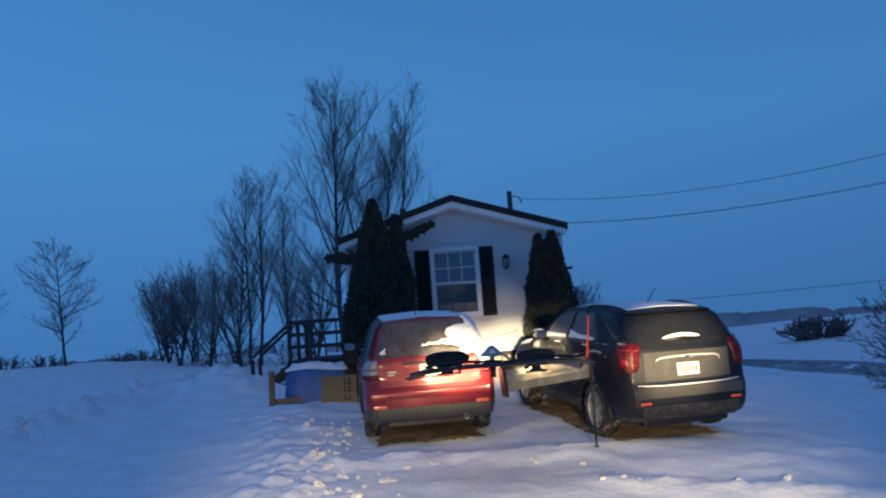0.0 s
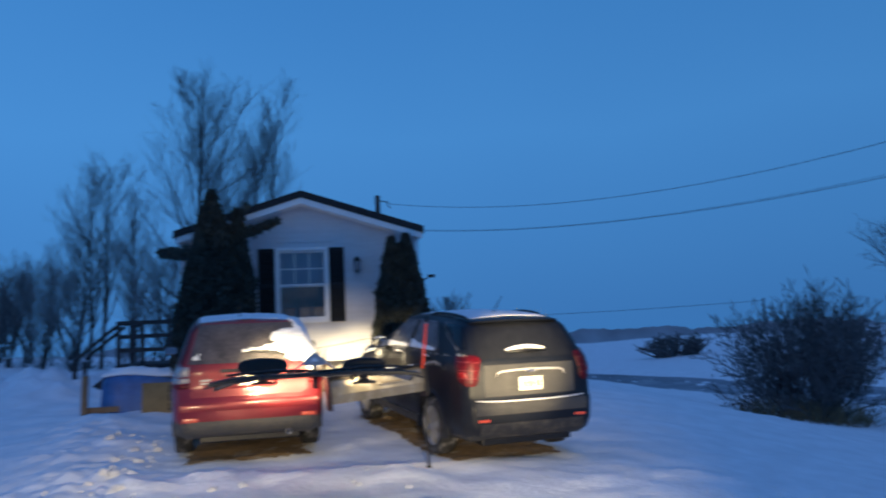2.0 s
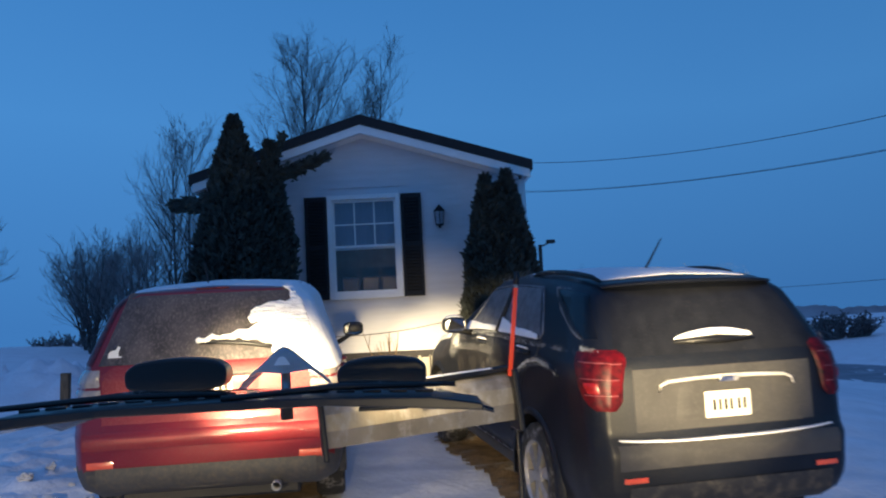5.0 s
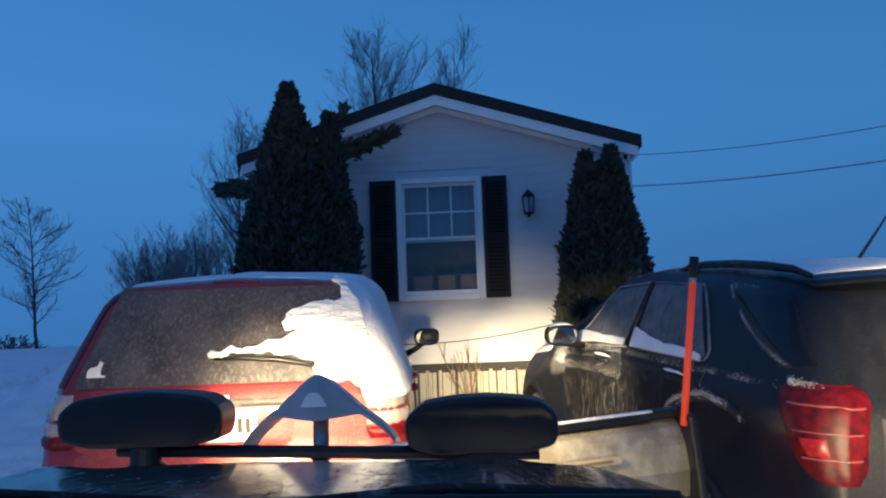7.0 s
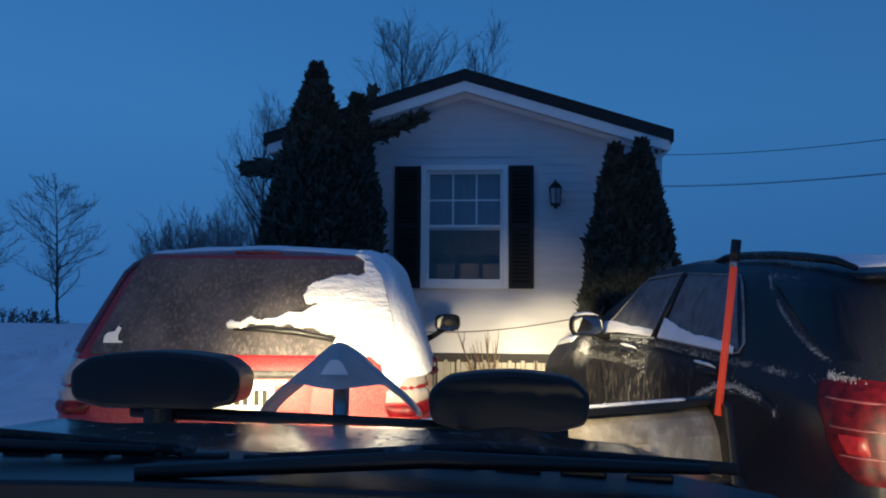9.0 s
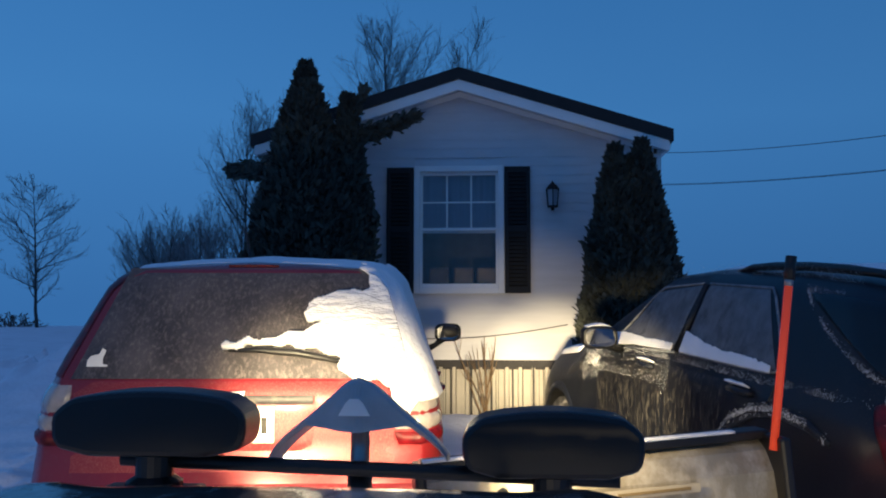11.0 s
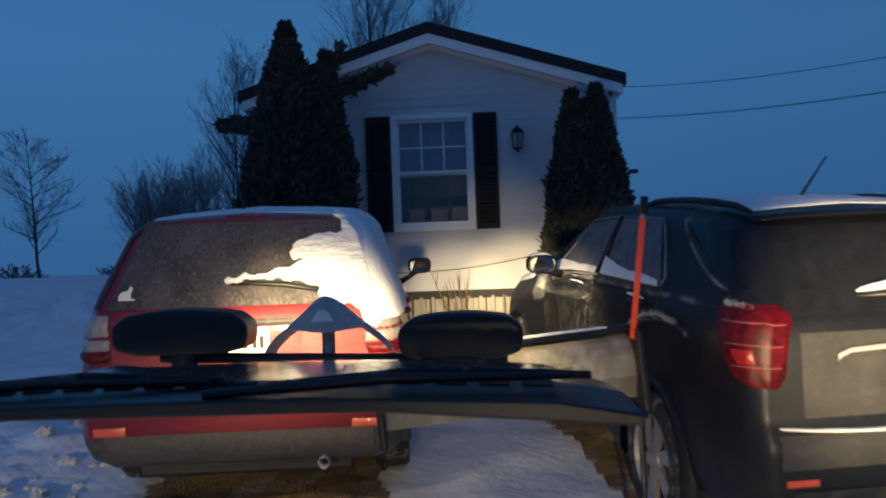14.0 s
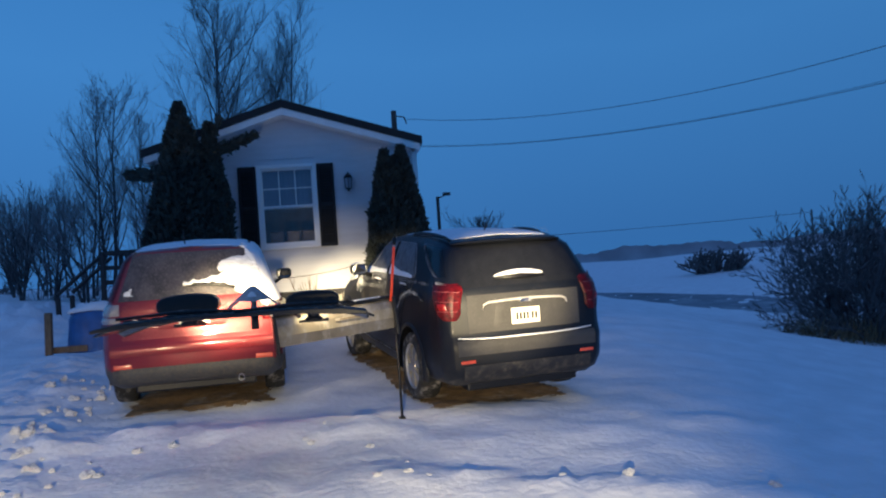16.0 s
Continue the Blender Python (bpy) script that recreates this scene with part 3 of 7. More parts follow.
def far_woods(name, x0, x1, y, h, label, wob=0.35):
    v, f = [], []
    n = int(abs(x1 - x0) / (h * 0.22))
    for i in range(n + 1):
        x = x0 + (x1 - x0) * i / n
        yy = y + 8 * math.sin(i * 0.13)
        z0 = float(base_height(x, yy))
        top = h * (0.8 + wob * (0.45 * math.sin(i * 0.11) + 0.25 * math.sin(i * 0.31 + 1) + rng.uniform(-0.16, 0.16)))
        v += [(x, yy - 3, z0 - 2), (x + rng.uniform(-0.5, 0.5), yy, z0 + top), (x, yy + 6, z0 - 2)]
        if i:
            a = 3 * (i - 1)
            f += [(a, a + 3, a + 4, a + 1), (a + 1, a + 4, a + 5, a + 2)]
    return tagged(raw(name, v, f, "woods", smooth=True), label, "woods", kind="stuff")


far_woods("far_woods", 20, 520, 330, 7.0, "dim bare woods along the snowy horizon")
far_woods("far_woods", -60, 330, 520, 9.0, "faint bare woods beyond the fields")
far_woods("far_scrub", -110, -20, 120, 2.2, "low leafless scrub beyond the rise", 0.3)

# ---- mobile home ----
WALL_Y, EAVE_X, APEX_Z, EAVE_Z, BACK_Y = 20.0, 2.30, 4.19, 3.47, 36.0
SLOPE = (APEX_Z - EAVE_Z) / EAVE_X
WALL_X = 2.22
home = thing("mobile_home", "pale grey sided mobile home with a black roof", "house", pose(0, WALL_Y, 0))


def under_roof(x):
    return APEX_Z - 0.16 - SLOPE * abs(x)


def course(x0, x1, z0, z1):
    """One lap of siding, cut to the roof's slope, its lower edge proud."""
    pts = []
    lim = lambda x: min(z1, under_roof(x) - 0.06)
    xs = sorted({x0, x1, *[s * (APEX_Z - 0.22 - z1) / SLOPE for s in (-1, 1) if x0 < s * (APEX_Z - 0.22 - z1) / SLOPE < x1], *([0.0] if x0 < 0 < x1 else [])})
    ok = [x for x in xs if under_roof(x) - 0.06 > z0 + 0.004]
    if len(ok) < 2:
        e = (APEX_Z - 0.22 - z0) / SLOPE - 0.004
        ok = sorted({max(x0, -e), min(x1, e), *[x for x in ok]})
    v, f = [], []
    for x in ok:
        t = max(lim(x), z0 + 0.003)
        v += [(x, -0.011, z0), (x, -0.005, t), (x, 0.01, t), (x, 0.01, z0)]
    for i in range(len(ok) - 1):
        a, b = 4 * i, 4 * i + 4
        f += [(a, b, b + 1, a + 1), (a + 1, b + 1, b + 2, a + 2), (a + 3, a, b, b + 3)[::-1]]
    e = 4 * (len(ok) - 1)
    f += [(0, 1, 2, 3), (e, e + 3, e + 2, e + 1)]
    return v, f


# solid wall behind the siding, with the window's opening through it
WX0, WX1, WZ0, WZ1 = -0.485, 0.465, 1.705, 3.085
SILL = 0.93
bm = bmesh.new()
for dims in ((-WALL_X, WX0, 0.01, 0.13, SILL, 3.3), (WX1, WALL_X, 0.01, 0.13, SILL, 3.3), (WX0, WX1, 0.01, 0.13, SILL, WZ0), (WX0, WX1, 0.01, 0.13, WZ1, 3.3)):
    box(bm, *dims)
prism(bm, [(-WALL_X, 3.3), (WALL_X, 3.3), (WALL_X, under_roof(WALL_X)), (0, under_roof(0)), (-WALL_X, under_roof(WALL_X))], 0.012, 0.13)
gable = part("gable_wall", bm, "siding", home)
for side in (-1, 1):
    boxed("side_wall", (side * WALL_X - (0.12 if side > 0 else 0), side * WALL_X + (0.12 if side < 0 else 0), 0.13, BACK_Y - WALL_Y, SILL, EAVE_Z - 0.12), "siding", home)
part("back_wall", prism(bmesh.new(), [(-WALL_X, SILL), (WALL_X, SILL), (WALL_X, under_roof(WALL_X)), (0, under_roof(0)), (-WALL_X, under_roof(WALL_X))], BACK_Y - WALL_Y, BACK_Y - WALL_Y + 0.12), "siding", home)
boxed("floor_deck", (-WALL_X, WALL_X, 0.0, BACK_Y - WALL_Y, 0.82, SILL - 0.004), "dark_board", home)
for side in (-1, 1):
    boxed("corner_trim", (side * WALL_X - 0.045, side * WALL_X + 0.045, -0.035, 0.05, SILL - 0.03, EAVE_Z - 0.10), "white_trim", home, bevel=0.006)
# roof slabs, rake boards and fascia
for side in (-1, 1):
    tilt = math.atan(SLOPE)
    out = [(0.0, APEX_Z), (side * (EAVE_X + 0.05), APEX_Z - SLOPE * (EAVE_X + 0.05)), (side * (EAVE_X + 0.05), APEX_Z - 0.135 - SLOPE * (EAVE_X + 0.05)), (0.0, APEX_Z - 0.135)]
    part("roof_slab", prism(bmesh.new(), out, -0.32, BACK_Y - WALL_Y + 0.3), "roof_metal", home)
    out = [(0.0, APEX_Z - 0.139), (side * EAVE_X, APEX_Z - 0.139 - SLOPE * EAVE_X), (side * EAVE_X, APEX_Z - 0.255 - SLOPE * EAVE_X), (0.0, APEX_Z - 0.255)]
    part("rake_board", prism(bmesh.new(), out, -0.30, -0.265), "white_trim", home, "white painted rake board")
    out = [(0.0, APEX_Z - 0.19), (side * EAVE_X, APEX_Z - 0.19 - SLOPE * EAVE_X), (side * EAVE_X, APEX_Z - 0.205 - SLOPE * EAVE_X), (0.0, APEX_Z - 0.205)]
    part("soffit", prism(bmesh.new(), out, -0.262, 0.02), "soffit", home)
    out = [(0.0, APEX_Z - 0.21), (side * WALL_X, APEX_Z - 0.21 - SLOPE * WALL_X), (side * WALL_X, APEX_Z - 0.27 - SLOPE * WALL_X), (0.0, APEX_Z - 0.27)]
    part("frieze_trim", prism(bmesh.new(), out, -0.035, -0.024), "white_trim", home)
    boxed("eave_fascia", (side * EAVE_X - 0.02, side * EAVE_X + 0.02, -0.26, BACK_Y - WALL_Y, APEX_Z - 0.23 - SLOPE * EAVE_X, APEX_Z - 0.139 - SLOPE * EAVE_X), "white_trim", home)
# siding laps
STEP = 0.105
z = SILL - 0.02
while z < APEX_Z - 0.30:
    z1 = z + STEP
    spans = [(-WALL_X + 0.05, WALL_X - 0.05)]
    if z1 > WZ0 - 0.05 and z < WZ1 + 0.05:
        spans = [(-WALL_X + 0.05, WX0 - 0.03), (WX1 + 0.03, WALL_X - 0.05)]
    for x0, x1 in spans:
        v, f = course(x0, x1, z, z1)
        raw("siding_board", v, f, "siding", gable)
    z = z1
# window
window = part("window_frame", box(box(box(box(bmesh.new(), WX0 - 0.035, WX0 + 0.03, -0.05, 0.06, WZ0 - 0.035, WZ1 + 0.035, 0.006), WX1 - 0.03, WX1 + 0.035, -0.05, 0.06, WZ0 - 0.035, WZ1 + 0.035, 0.006),
              WX0 + 0.03, WX1 - 0.03, -0.048, 0.06, WZ1 - 0.03, WZ1 + 0.035, 0.006), WX0 + 0.03, WX1 - 0.03, -0.055, 0.06, WZ0 - 0.04, WZ0 + 0.03, 0.006), "white_trim", home, "white vinyl window frame")
MID = 2.385
for z0, z1, yy, nm in ((MID - 0.03, WZ1 - 0.03, 0.018, "upper_sash"), (WZ0 + 0.03, MID + 0.03, -0.012, "lower_sash")):
    bm = bmesh.new()
    a, b = WX0 + 0.03, WX1 - 0.03
    box(bm, a, a + 0.03, yy, yy + 0.028, z0, z1, 0.004)
    box(bm, b - 0.03, b, yy, yy + 0.028, z0, z1, 0.004)
    box(bm, a + 0.03, b - 0.03, yy, yy + 0.028, z0, z0 + 0.045, 0.004)
    box(bm, a + 0.03, b - 0.03, yy, yy + 0.028, z1 - 0.035, z1, 0.004)
    sash = part(nm, bm, "white_trim", window)
    pane = boxed("pane", (a + 0.028, b - 0.028, yy + 0.012, yy + 0.016, z0 + 0.04, z1 - 0.03), "pane", window, "clear glass pane")
    pane.visible_shadow = False
for i in (1, 2):
    x = WX0 + 0.06 + (WX1 - WX0 - 0.12) * i / 3
    boxed("muntin", (x - 0.009, x + 0.009, 0.022, 0.029, MID + 0.016, WZ1 - 0.066), "white_trim", window)
boxed("muntin", (WX0 + 0.06, WX1 - 0.06, 0.021, 0.028, 2.70, 2.718), "white_trim", window)
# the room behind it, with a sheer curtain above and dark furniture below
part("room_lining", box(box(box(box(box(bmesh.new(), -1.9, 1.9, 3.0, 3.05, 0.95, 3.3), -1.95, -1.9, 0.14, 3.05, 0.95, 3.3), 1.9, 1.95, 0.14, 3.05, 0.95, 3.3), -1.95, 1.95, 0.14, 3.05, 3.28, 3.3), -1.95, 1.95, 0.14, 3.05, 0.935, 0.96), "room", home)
v, f = [], []
for i in range(61):
    x = WX0 + (WX1 - WX0) * i / 60
    v += [(x, 0.10 + 0.005 * math.sin(i * 1.3), 2.36), (x, 0.10 + 0.003 * math.sin(i * 1.3), 3.08)]
    if i:
        f.append((2 * i - 2, 2 * i, 2 * i + 1, 2 * i - 1))
tagged(raw("curtain", [(a, b + WALL_Y, c) for a, b, c in v], f, "curtain", smooth=True), "pale sheer curtain drawn over the upper window", "curtain")
for x in (-0.26, 0.03, 0.30):
    bm = bmesh.new()
    box(bm, x - 0.115, x + 0.115, 0.3, 0.36, 1.5, 1.98, 0.02)
    box(bm, x - 0.115, x + 0.115, 0.3, 0.7, 1.38, 1.46, 0.02)
    box(bm, x - 0.1, x - 0.06, 0.32, 0.36, 0.96, 1.4)
    box(bm, x + 0.06, x + 0.1, 0.32, 0.36, 0.96, 1.4)
    ob = part("chair_back", bm, "brown_cloth")
    ob.name = "chair"
    ob.location = (0, WALL_Y, 0)
    tagged(ob, "dark chair inside behind the window glass", "chair", "chairs behind the window")
# shutters with louvres
for x0, x1 in ((-0.833, -0.527), (0.508, 0.797)):
    sh = thing("shutter", "black louvred window shutter on pale siding", "shutter", pose(0, WALL_Y, 0), "shutters beside the window")
    bm = bmesh.new()
    box(bm, x0, x0 + 0.045, -0.062, -0.024, 1.67, 3.105, 0.005)
    box(bm, x1 - 0.045, x1, -0.062, -0.024, 1.67, 3.105, 0.005)
    for a, b in ((1.67, 1.74), (2.36, 2.43), (3.035, 3.105)):
        box(bm, x0 + 0.045, x1 - 0.045, -0.06, -0.024, a, b, 0.004)
    part("shutter_frame", bm, "shutter", sh)
    boxed("shutter_back", (x0 + 0.045, x1 - 0.045, -0.034, -0.026, 1.74, 3.035), "shutter", sh)
    slat = None
    for zz in list(np.arange(1.76, 2.34, 0.045)) + list(np.arange(2.45, 3.02, 0.045)):
        m = Matrix.Translation((0, -0.044, float(zz))) @ Matrix.Rotation(radians(-28), 4, "X")
        if slat is None:
            slat = boxed("slat", (x0 + 0.046, x1 - 0.046, -0.018, 0.012, -0.004, 0.004), "shutter", sh)
            slat.matrix_local = m
        else:
            s2 = new("slat", slat.data)
            s2.parent = sh
            s2.matrix_local = m


def lantern(x, z):
    t = thing("wall_lantern", "black iron wall lantern with frosted panes, unlit", "lantern", pose(x, WALL_Y - 0.03, z), "lanterns on the gable")
    part("backplate", box(bmesh.new(), -0.045, 0.045, -0.02, 0.012, -0.10, 0.12, 0.012), "lantern_iron", t)
    part("arm", tube(bmesh.new(), [(0, -0.02, 0.06), (0, -0.06, 0.12), (0, -0.11, 0.13), (0, -0.12, 0.10)], 0.008), "lantern_iron", t)
    bm = bmesh.new()
    lathe(bm, [(0.004, 0.15), (0.012, 0.135), (0.03, 0.115), (0.05, 0.10), (0.085, 0.055), (0.088, 0.045), (0.02, 0.045)], Matrix.Translation((0, -0.12, 0)) @ Matrix.Rotation(radians(-90), 4, "Y"), 6)
    part("roof_cap", bm, "lantern_iron", t)
    bm = bmesh.new()
    lathe(bm, [(0.072, 0.045), (0.055, -0.13), (0.0, -0.13)], Matrix.Translation((0, -0.12, 0)) @ Matrix.Rotation(radians(-90), 4, "Y"), 6)
    part("glass", bm, "lantern_glass", t)
    bm = bmesh.new()
    for k in range(6):
        a = 2 * math.pi * k / 6
        c, s = math.cos(a), math.sin(a)
        tube(bm, [(0.076 * s, -0.12 + 0.076 * c, 0.045), (0.058 * s, -0.12 + 0.058 * c, -0.135)], 0.006, 5)
    box(bm, -0.055, 0.055, -0.175, -0.065, -0.15, -0.13, 0.006)
    box(bm, -0.02, 0.02, -0.14, -0.10, -0.185, -0.15, 0.006)
    part("cage", bm, "lantern_iron", t)


lantern(1.04, 2.77)
lantern(-1.04, 2.77)
# skirting of ribbed sheets under the wall, dark gap board above it
skirt = thing("skirting", "ribbed tan metal skirting under the home", "skirting", pose(0, WALL_Y + 0.02, 0), kind="")
boxed("top_rail", (-WALL_X, WALL_X, -0.035, 0.02, 0.845, 0.925), "dark_board", skirt, "dark top rail", bevel=0.006)
panel = None
for i in range(30):
    x = -WALL_X + 0.148 * i
    if panel is None:
        out = [(0.0, 0.0), (0.05, 0.0), (0.062, -0.022), (0.098, -0.022), (0.11, 0.0), (0.148, 0.0)]
        v = [(a, b, zz) for zz in (-0.1, 0.85) for a, b in out] + [(a, b + 0.006, zz) for zz in (-0.1, 0.85) for a, b in out]
        f = []
        for k in range(5):
            f += [(k, k + 1, k + 7, k + 6), (k + 12, k + 18, k + 19, k + 13), (k, k + 12, k + 13, k + 1), (k + 6, k + 7, k + 19, k + 18)]
        panel = raw("skirt_panel", v, f, "skirting", skirt)
        panel.location = (x, 0, 0)
    else:
        p2 = new("skirt_panel", panel.data)
        p2.parent, p2.location = skirt, (x, 0, 0)
# Dark strips stand in for the shaded gaps and rib shadows of the panels.
rng = random.Random(19)
for i in range(20):
    x = -WALL_X + 0.08 + 0.226 * i + rng.uniform(-0.012, 0.012)
    boxed("gap_shade_strip", (x, x + rng.uniform(0.018, 0.030), -0.030, -0.002, -0.1, 0.846), "dark_board", skirt)
    for q in range(rng.choice((1, 2))):
        xx = x + rng.uniform(0.06, 0.19)
        boxed("gap_shade_strip", (xx, xx + rng.uniform(0.004, 0.008), -0.028, -0.003, -0.1, 0.846), "dark_board", skirt)
for side in (-1, 1):
    boxed("side_skirt", (side * WALL_X - 0.02, side * WALL_X + 0.02, 0.02, BACK_Y - WALL_Y, -0.1, 0.85), "skirting", skirt)
# cable slung along the wall
ob = part("wall_cable", tube(bmesh.new(), [(-0.55 + 1.75 * k / 10, WALL_Y - 0.03, 1.16 + 0.16 * k / 10 - 0.05 * math.sin(math.pi * k / 10)) for k in range(11)], 0.006, 6), "wire", None, smooth=True)
tagged(ob, "thin dark cable slung along the siding", "cable")


# ---- plants ----
def fast_mesh(name, verts, faces, material, parent=None, label="", smooth=False):
    """A mesh from arrays: verts (n, 3), faces (m, k), all with k corners."""
    me = bpy.data.meshes.new(name)
    me.vertices.add(len(verts))
    me.vertices.foreach_set("co", np.ascontiguousarray(verts, dtype=np.float32).ravel())
    me.loops.add(faces.size)
    me.loops.foreach_set("vertex_index", np.ascontiguousarray(faces, dtype=np.int32).ravel())
    me.polygons.add(len(faces))
    me.polygons.foreach_set("loop_start", np.arange(0, faces.size, faces.shape[1], dtype=np.int32))
    me.update(calc_edges=True)
    return link_mesh(name, me, material, parent, label, smooth)


class Limbs:
    """Tapered limbs, gathered first and then turned into tubes in one go."""

    def __init__(self):
        self.lots = {}

    def add(self, pts, radii, sides):
        self.lots.setdefault((len(pts), sides), []).append((pts, radii))

    def mesh(self, name, material, parent=None, label="", smooth=False):
        vs, fs, base = [], [], 0
        for (n, sides), lot in self.lots.items():
            P = np.array([p for p, r in lot])
            R = np.array([r for p, r in lot])
            D = np.empty_like(P)
            D[:, 1:-1], D[:, 0], D[:, -1] = P[:, 2:] - P[:, :-2], P[:, 1] - P[:, 0], P[:, -1] - P[:, -2]
            D /= np.linalg.norm(D, axis=2, keepdims=True) + 1e-9
            U = np.cross(D, np.array([0.3, 0.9, 0.1]))
            U /= np.linalg.norm(U, axis=2, keepdims=True) + 1e-9
            W = np.cross(D, U)
            ang = 2 * np.pi * np.arange(sides) / sides
            V = P[:, :, None, :] + R[:, :, None, None] * (np.cos(ang)[None, None, :, None] * U[:, :, None, :] + np.sin(ang)[None, None, :, None] * W[:, :, None, :])
            ids = base + np.arange(V.shape[0] * n * sides).reshape(V.shape[0], n, sides)
            nxt = np.roll(ids, -1, axis=2)
            fs.append(np.stack([ids[:, :-1], nxt[:, :-1], nxt[:, 1:], ids[:, 1:]], -1).reshape(-1, 4))
            vs.append(V.reshape(-1, 3))
            base += V.shape[0] * n * sides
        return fast_mesh(name, np.concatenate(vs), np.concatenate(fs), material, parent, label, smooth)


def unit(x, y, z):
    n = math.sqrt(x * x + y * y + z * z) or 1.0
    return x / n, y / n, z / n


def stem(rng, p, d, length, n, wobble, lift):
    px, py, pz = p
    dx, dy, dz = unit(*d)
    pts, s = [(px, py, pz)], length / n
    for i in range(n):
        dx, dy, dz = unit(dx + rng.gauss(0, wobble), dy + rng.gauss(0, wobble), dz + rng.gauss(0, wobble) + lift)
        px, py, pz = px + dx * s, py + dy * s, pz + dz * s
        pts.append((px, py, pz))
    return pts


def along(pts, g):
    """The point at the share g of a limb, and the way it runs there."""
    k = min(int(g * (len(pts) - 1)), len(pts) - 2)
    t = g * (len(pts) - 1) - k
    (a, b, c), (d, e, f) = pts[k], pts[k + 1]
    return (a + (d - a) * t, b + (e - b) * t, c + (f - c) * t), unit(d - a, e - b, f - c)


def veer(rng, d, much, up, flat=0.7):
    x, y, z = unit(rng.gauss(0, 1), rng.gauss(0, 1), rng.gauss(up, flat))
    return d[0] + much * x, d[1] + much * y, d[2] + much * z


def bare_tree(name, label, seed, height, trunk_r, crown_from, branch_len, angle, n1, n2, n3, m, twig=0.006, fork=1, category="tree", trunk_mat="bark", twig_mat="twig", lift=0.10, group="", lean=0.05):
    rng = random.Random(seed)
    wood, fine, trunks = Limbs(), Limbs(), []
    for q in range(fork):
        ld = (rng.gauss(0, lean + 0.08 * (fork > 1)), rng.gauss(0, lean + 0.08 * (fork > 1)), 1)
        hh = height * (1.0 if q == 0 else rng.uniform(0.78, 0.97))
        off = 0.1 * (fork > 1)
        tr = stem(rng, (rng.uniform(-off, off), rng.uniform(-off, off), -0.25), ld, hh + 0.25, 12, 0.035, 0.03)
        rad = [trunk_r * (1 - 0.93 * (i / 12) ** 0.9) for i in range(13)]
        trunks.append(Limbs())
        trunks[-1].add(tr, rad, 7)
        for b in range(n1):
            f = crown_from + (0.97 - crown_from) * ((b + rng.random()) / n1)
            p, _ = along(tr, f)
            a, el = rng.uniform(0, 2 * math.pi), radians(angle + rng.gauss(0, 8))
            d = (math.cos(a) * math.sin(el), math.sin(a) * math.sin(el), math.cos(el))
            g = (f - crown_from) / (1 - crown_from)
            room = (hh * 1.02 - f * hh) / max(0.35, math.cos(el) + 0.25)
            bl = min(branch_len * (0.45 + 0.75 * math.sin(math.pi * min(1.0, 0.25 + 0.75 * g))), room + 0.06 * hh) * rng.uniform(0.7, 1.05)
            bp = stem(rng, p, d, bl, 6, 0.07, lift)
            r0 = max(rad[min(int(f * 12), 11)] * 0.50, twig * 1.6)
            wood.add(bp, [max(r0 * (1 - 0.85 * k / 6), twig) for k in range(7)], 4)
            for c in range(n2):
                g2 = 0.18 + 0.8 * (c + rng.random()) / n2
                pp, dd = along(bp, g2)
                sl = bl * 0.42 * (1.15 - 0.6 * g2) * rng.uniform(0.6, 1.2)
                sp = stem(rng, pp, veer(rng, dd, 0.75, 0.25), sl, 4, 0.10, lift)
                fine.add(sp, [twig * (1.25 - 0.7 * q2 / 4) for q2 in range(5)], 3)
                for e in range(n3):
                    p3, d3 = along(sp, 0.25 + 0.7 * (e + rng.random()) / max(n3, 1))
                    fine.add(stem(rng, p3, veer(rng, d3, 0.7, 0.3), sl * rng.uniform(0.3, 0.6), 2, 0.1, lift), [twig * 0.7, twig * 0.55, twig * 0.35], 3)
    t = thing(name, label, category, m, group)
    for one in trunks:
        one.mesh("trunk", trunk_mat, t, smooth=True)
    tagged(wood.mesh("branchwork", trunk_mat, t, smooth=True), kind="stuff")
    tagged(fine.mesh("crown", twig_mat, t, "fine leafless twigs"), kind="stuff")
    return t


def on_ground(x, y, rz=0, s=1.0, sink=0.05):
    return pose(x, y, gz(x, y) - sink, 0, 0, rz) @ Matrix.Scale(s, 4)


bare_tree("tall_poplar", "tall leafless poplar with upswept branches behind the home", 11, 16.4, 0.21, 0.16, 5.8, 35, 38, 18, 6, on_ground(-5.6, 55), 0.0075, lift=0.07)
bare_tree("tall_poplar", "tall leafless poplar with several forked stems", 23, 14.7, 0.12, 0.26, 4.6, 32, 12, 17, 6, on_ground(-3.2, 51.5), 0.0075, fork=4, lift=0.09, lean=0.05)
kinds = [
    bare_tree("bare_tree", "slim leafless tree in a thicket beside the home", 31, 7.7, 0.085, 0.20, 2.5, 36, 30, 9, 4, on_ground(-7.3, 36.5), 0.005, group="thicket trees", lift=0.08, twig_mat="thicket_twig"),
    bare_tree("bare_tree", "slim leafless tree in a thicket beside the home", 37, 6.9, 0.075, 0.22, 2.3, 34, 26, 9, 4, on_ground(-8.6, 38.5, 60, 0.85), 0.005, group="thicket trees", lift=0.08, twig_mat="thicket_twig"),
    bare_tree("bare_tree", "leafless forked tree in a thicket beside the home", 41, 3.9, 0.06, 0.14, 1.9, 42, 16, 8, 4, on_ground(-11.9, 40.0, 10), 0.005, fork=3, group="thicket trees", lift=0.07, twig_mat="thicket_twig"),
]
rng = random.Random(77)
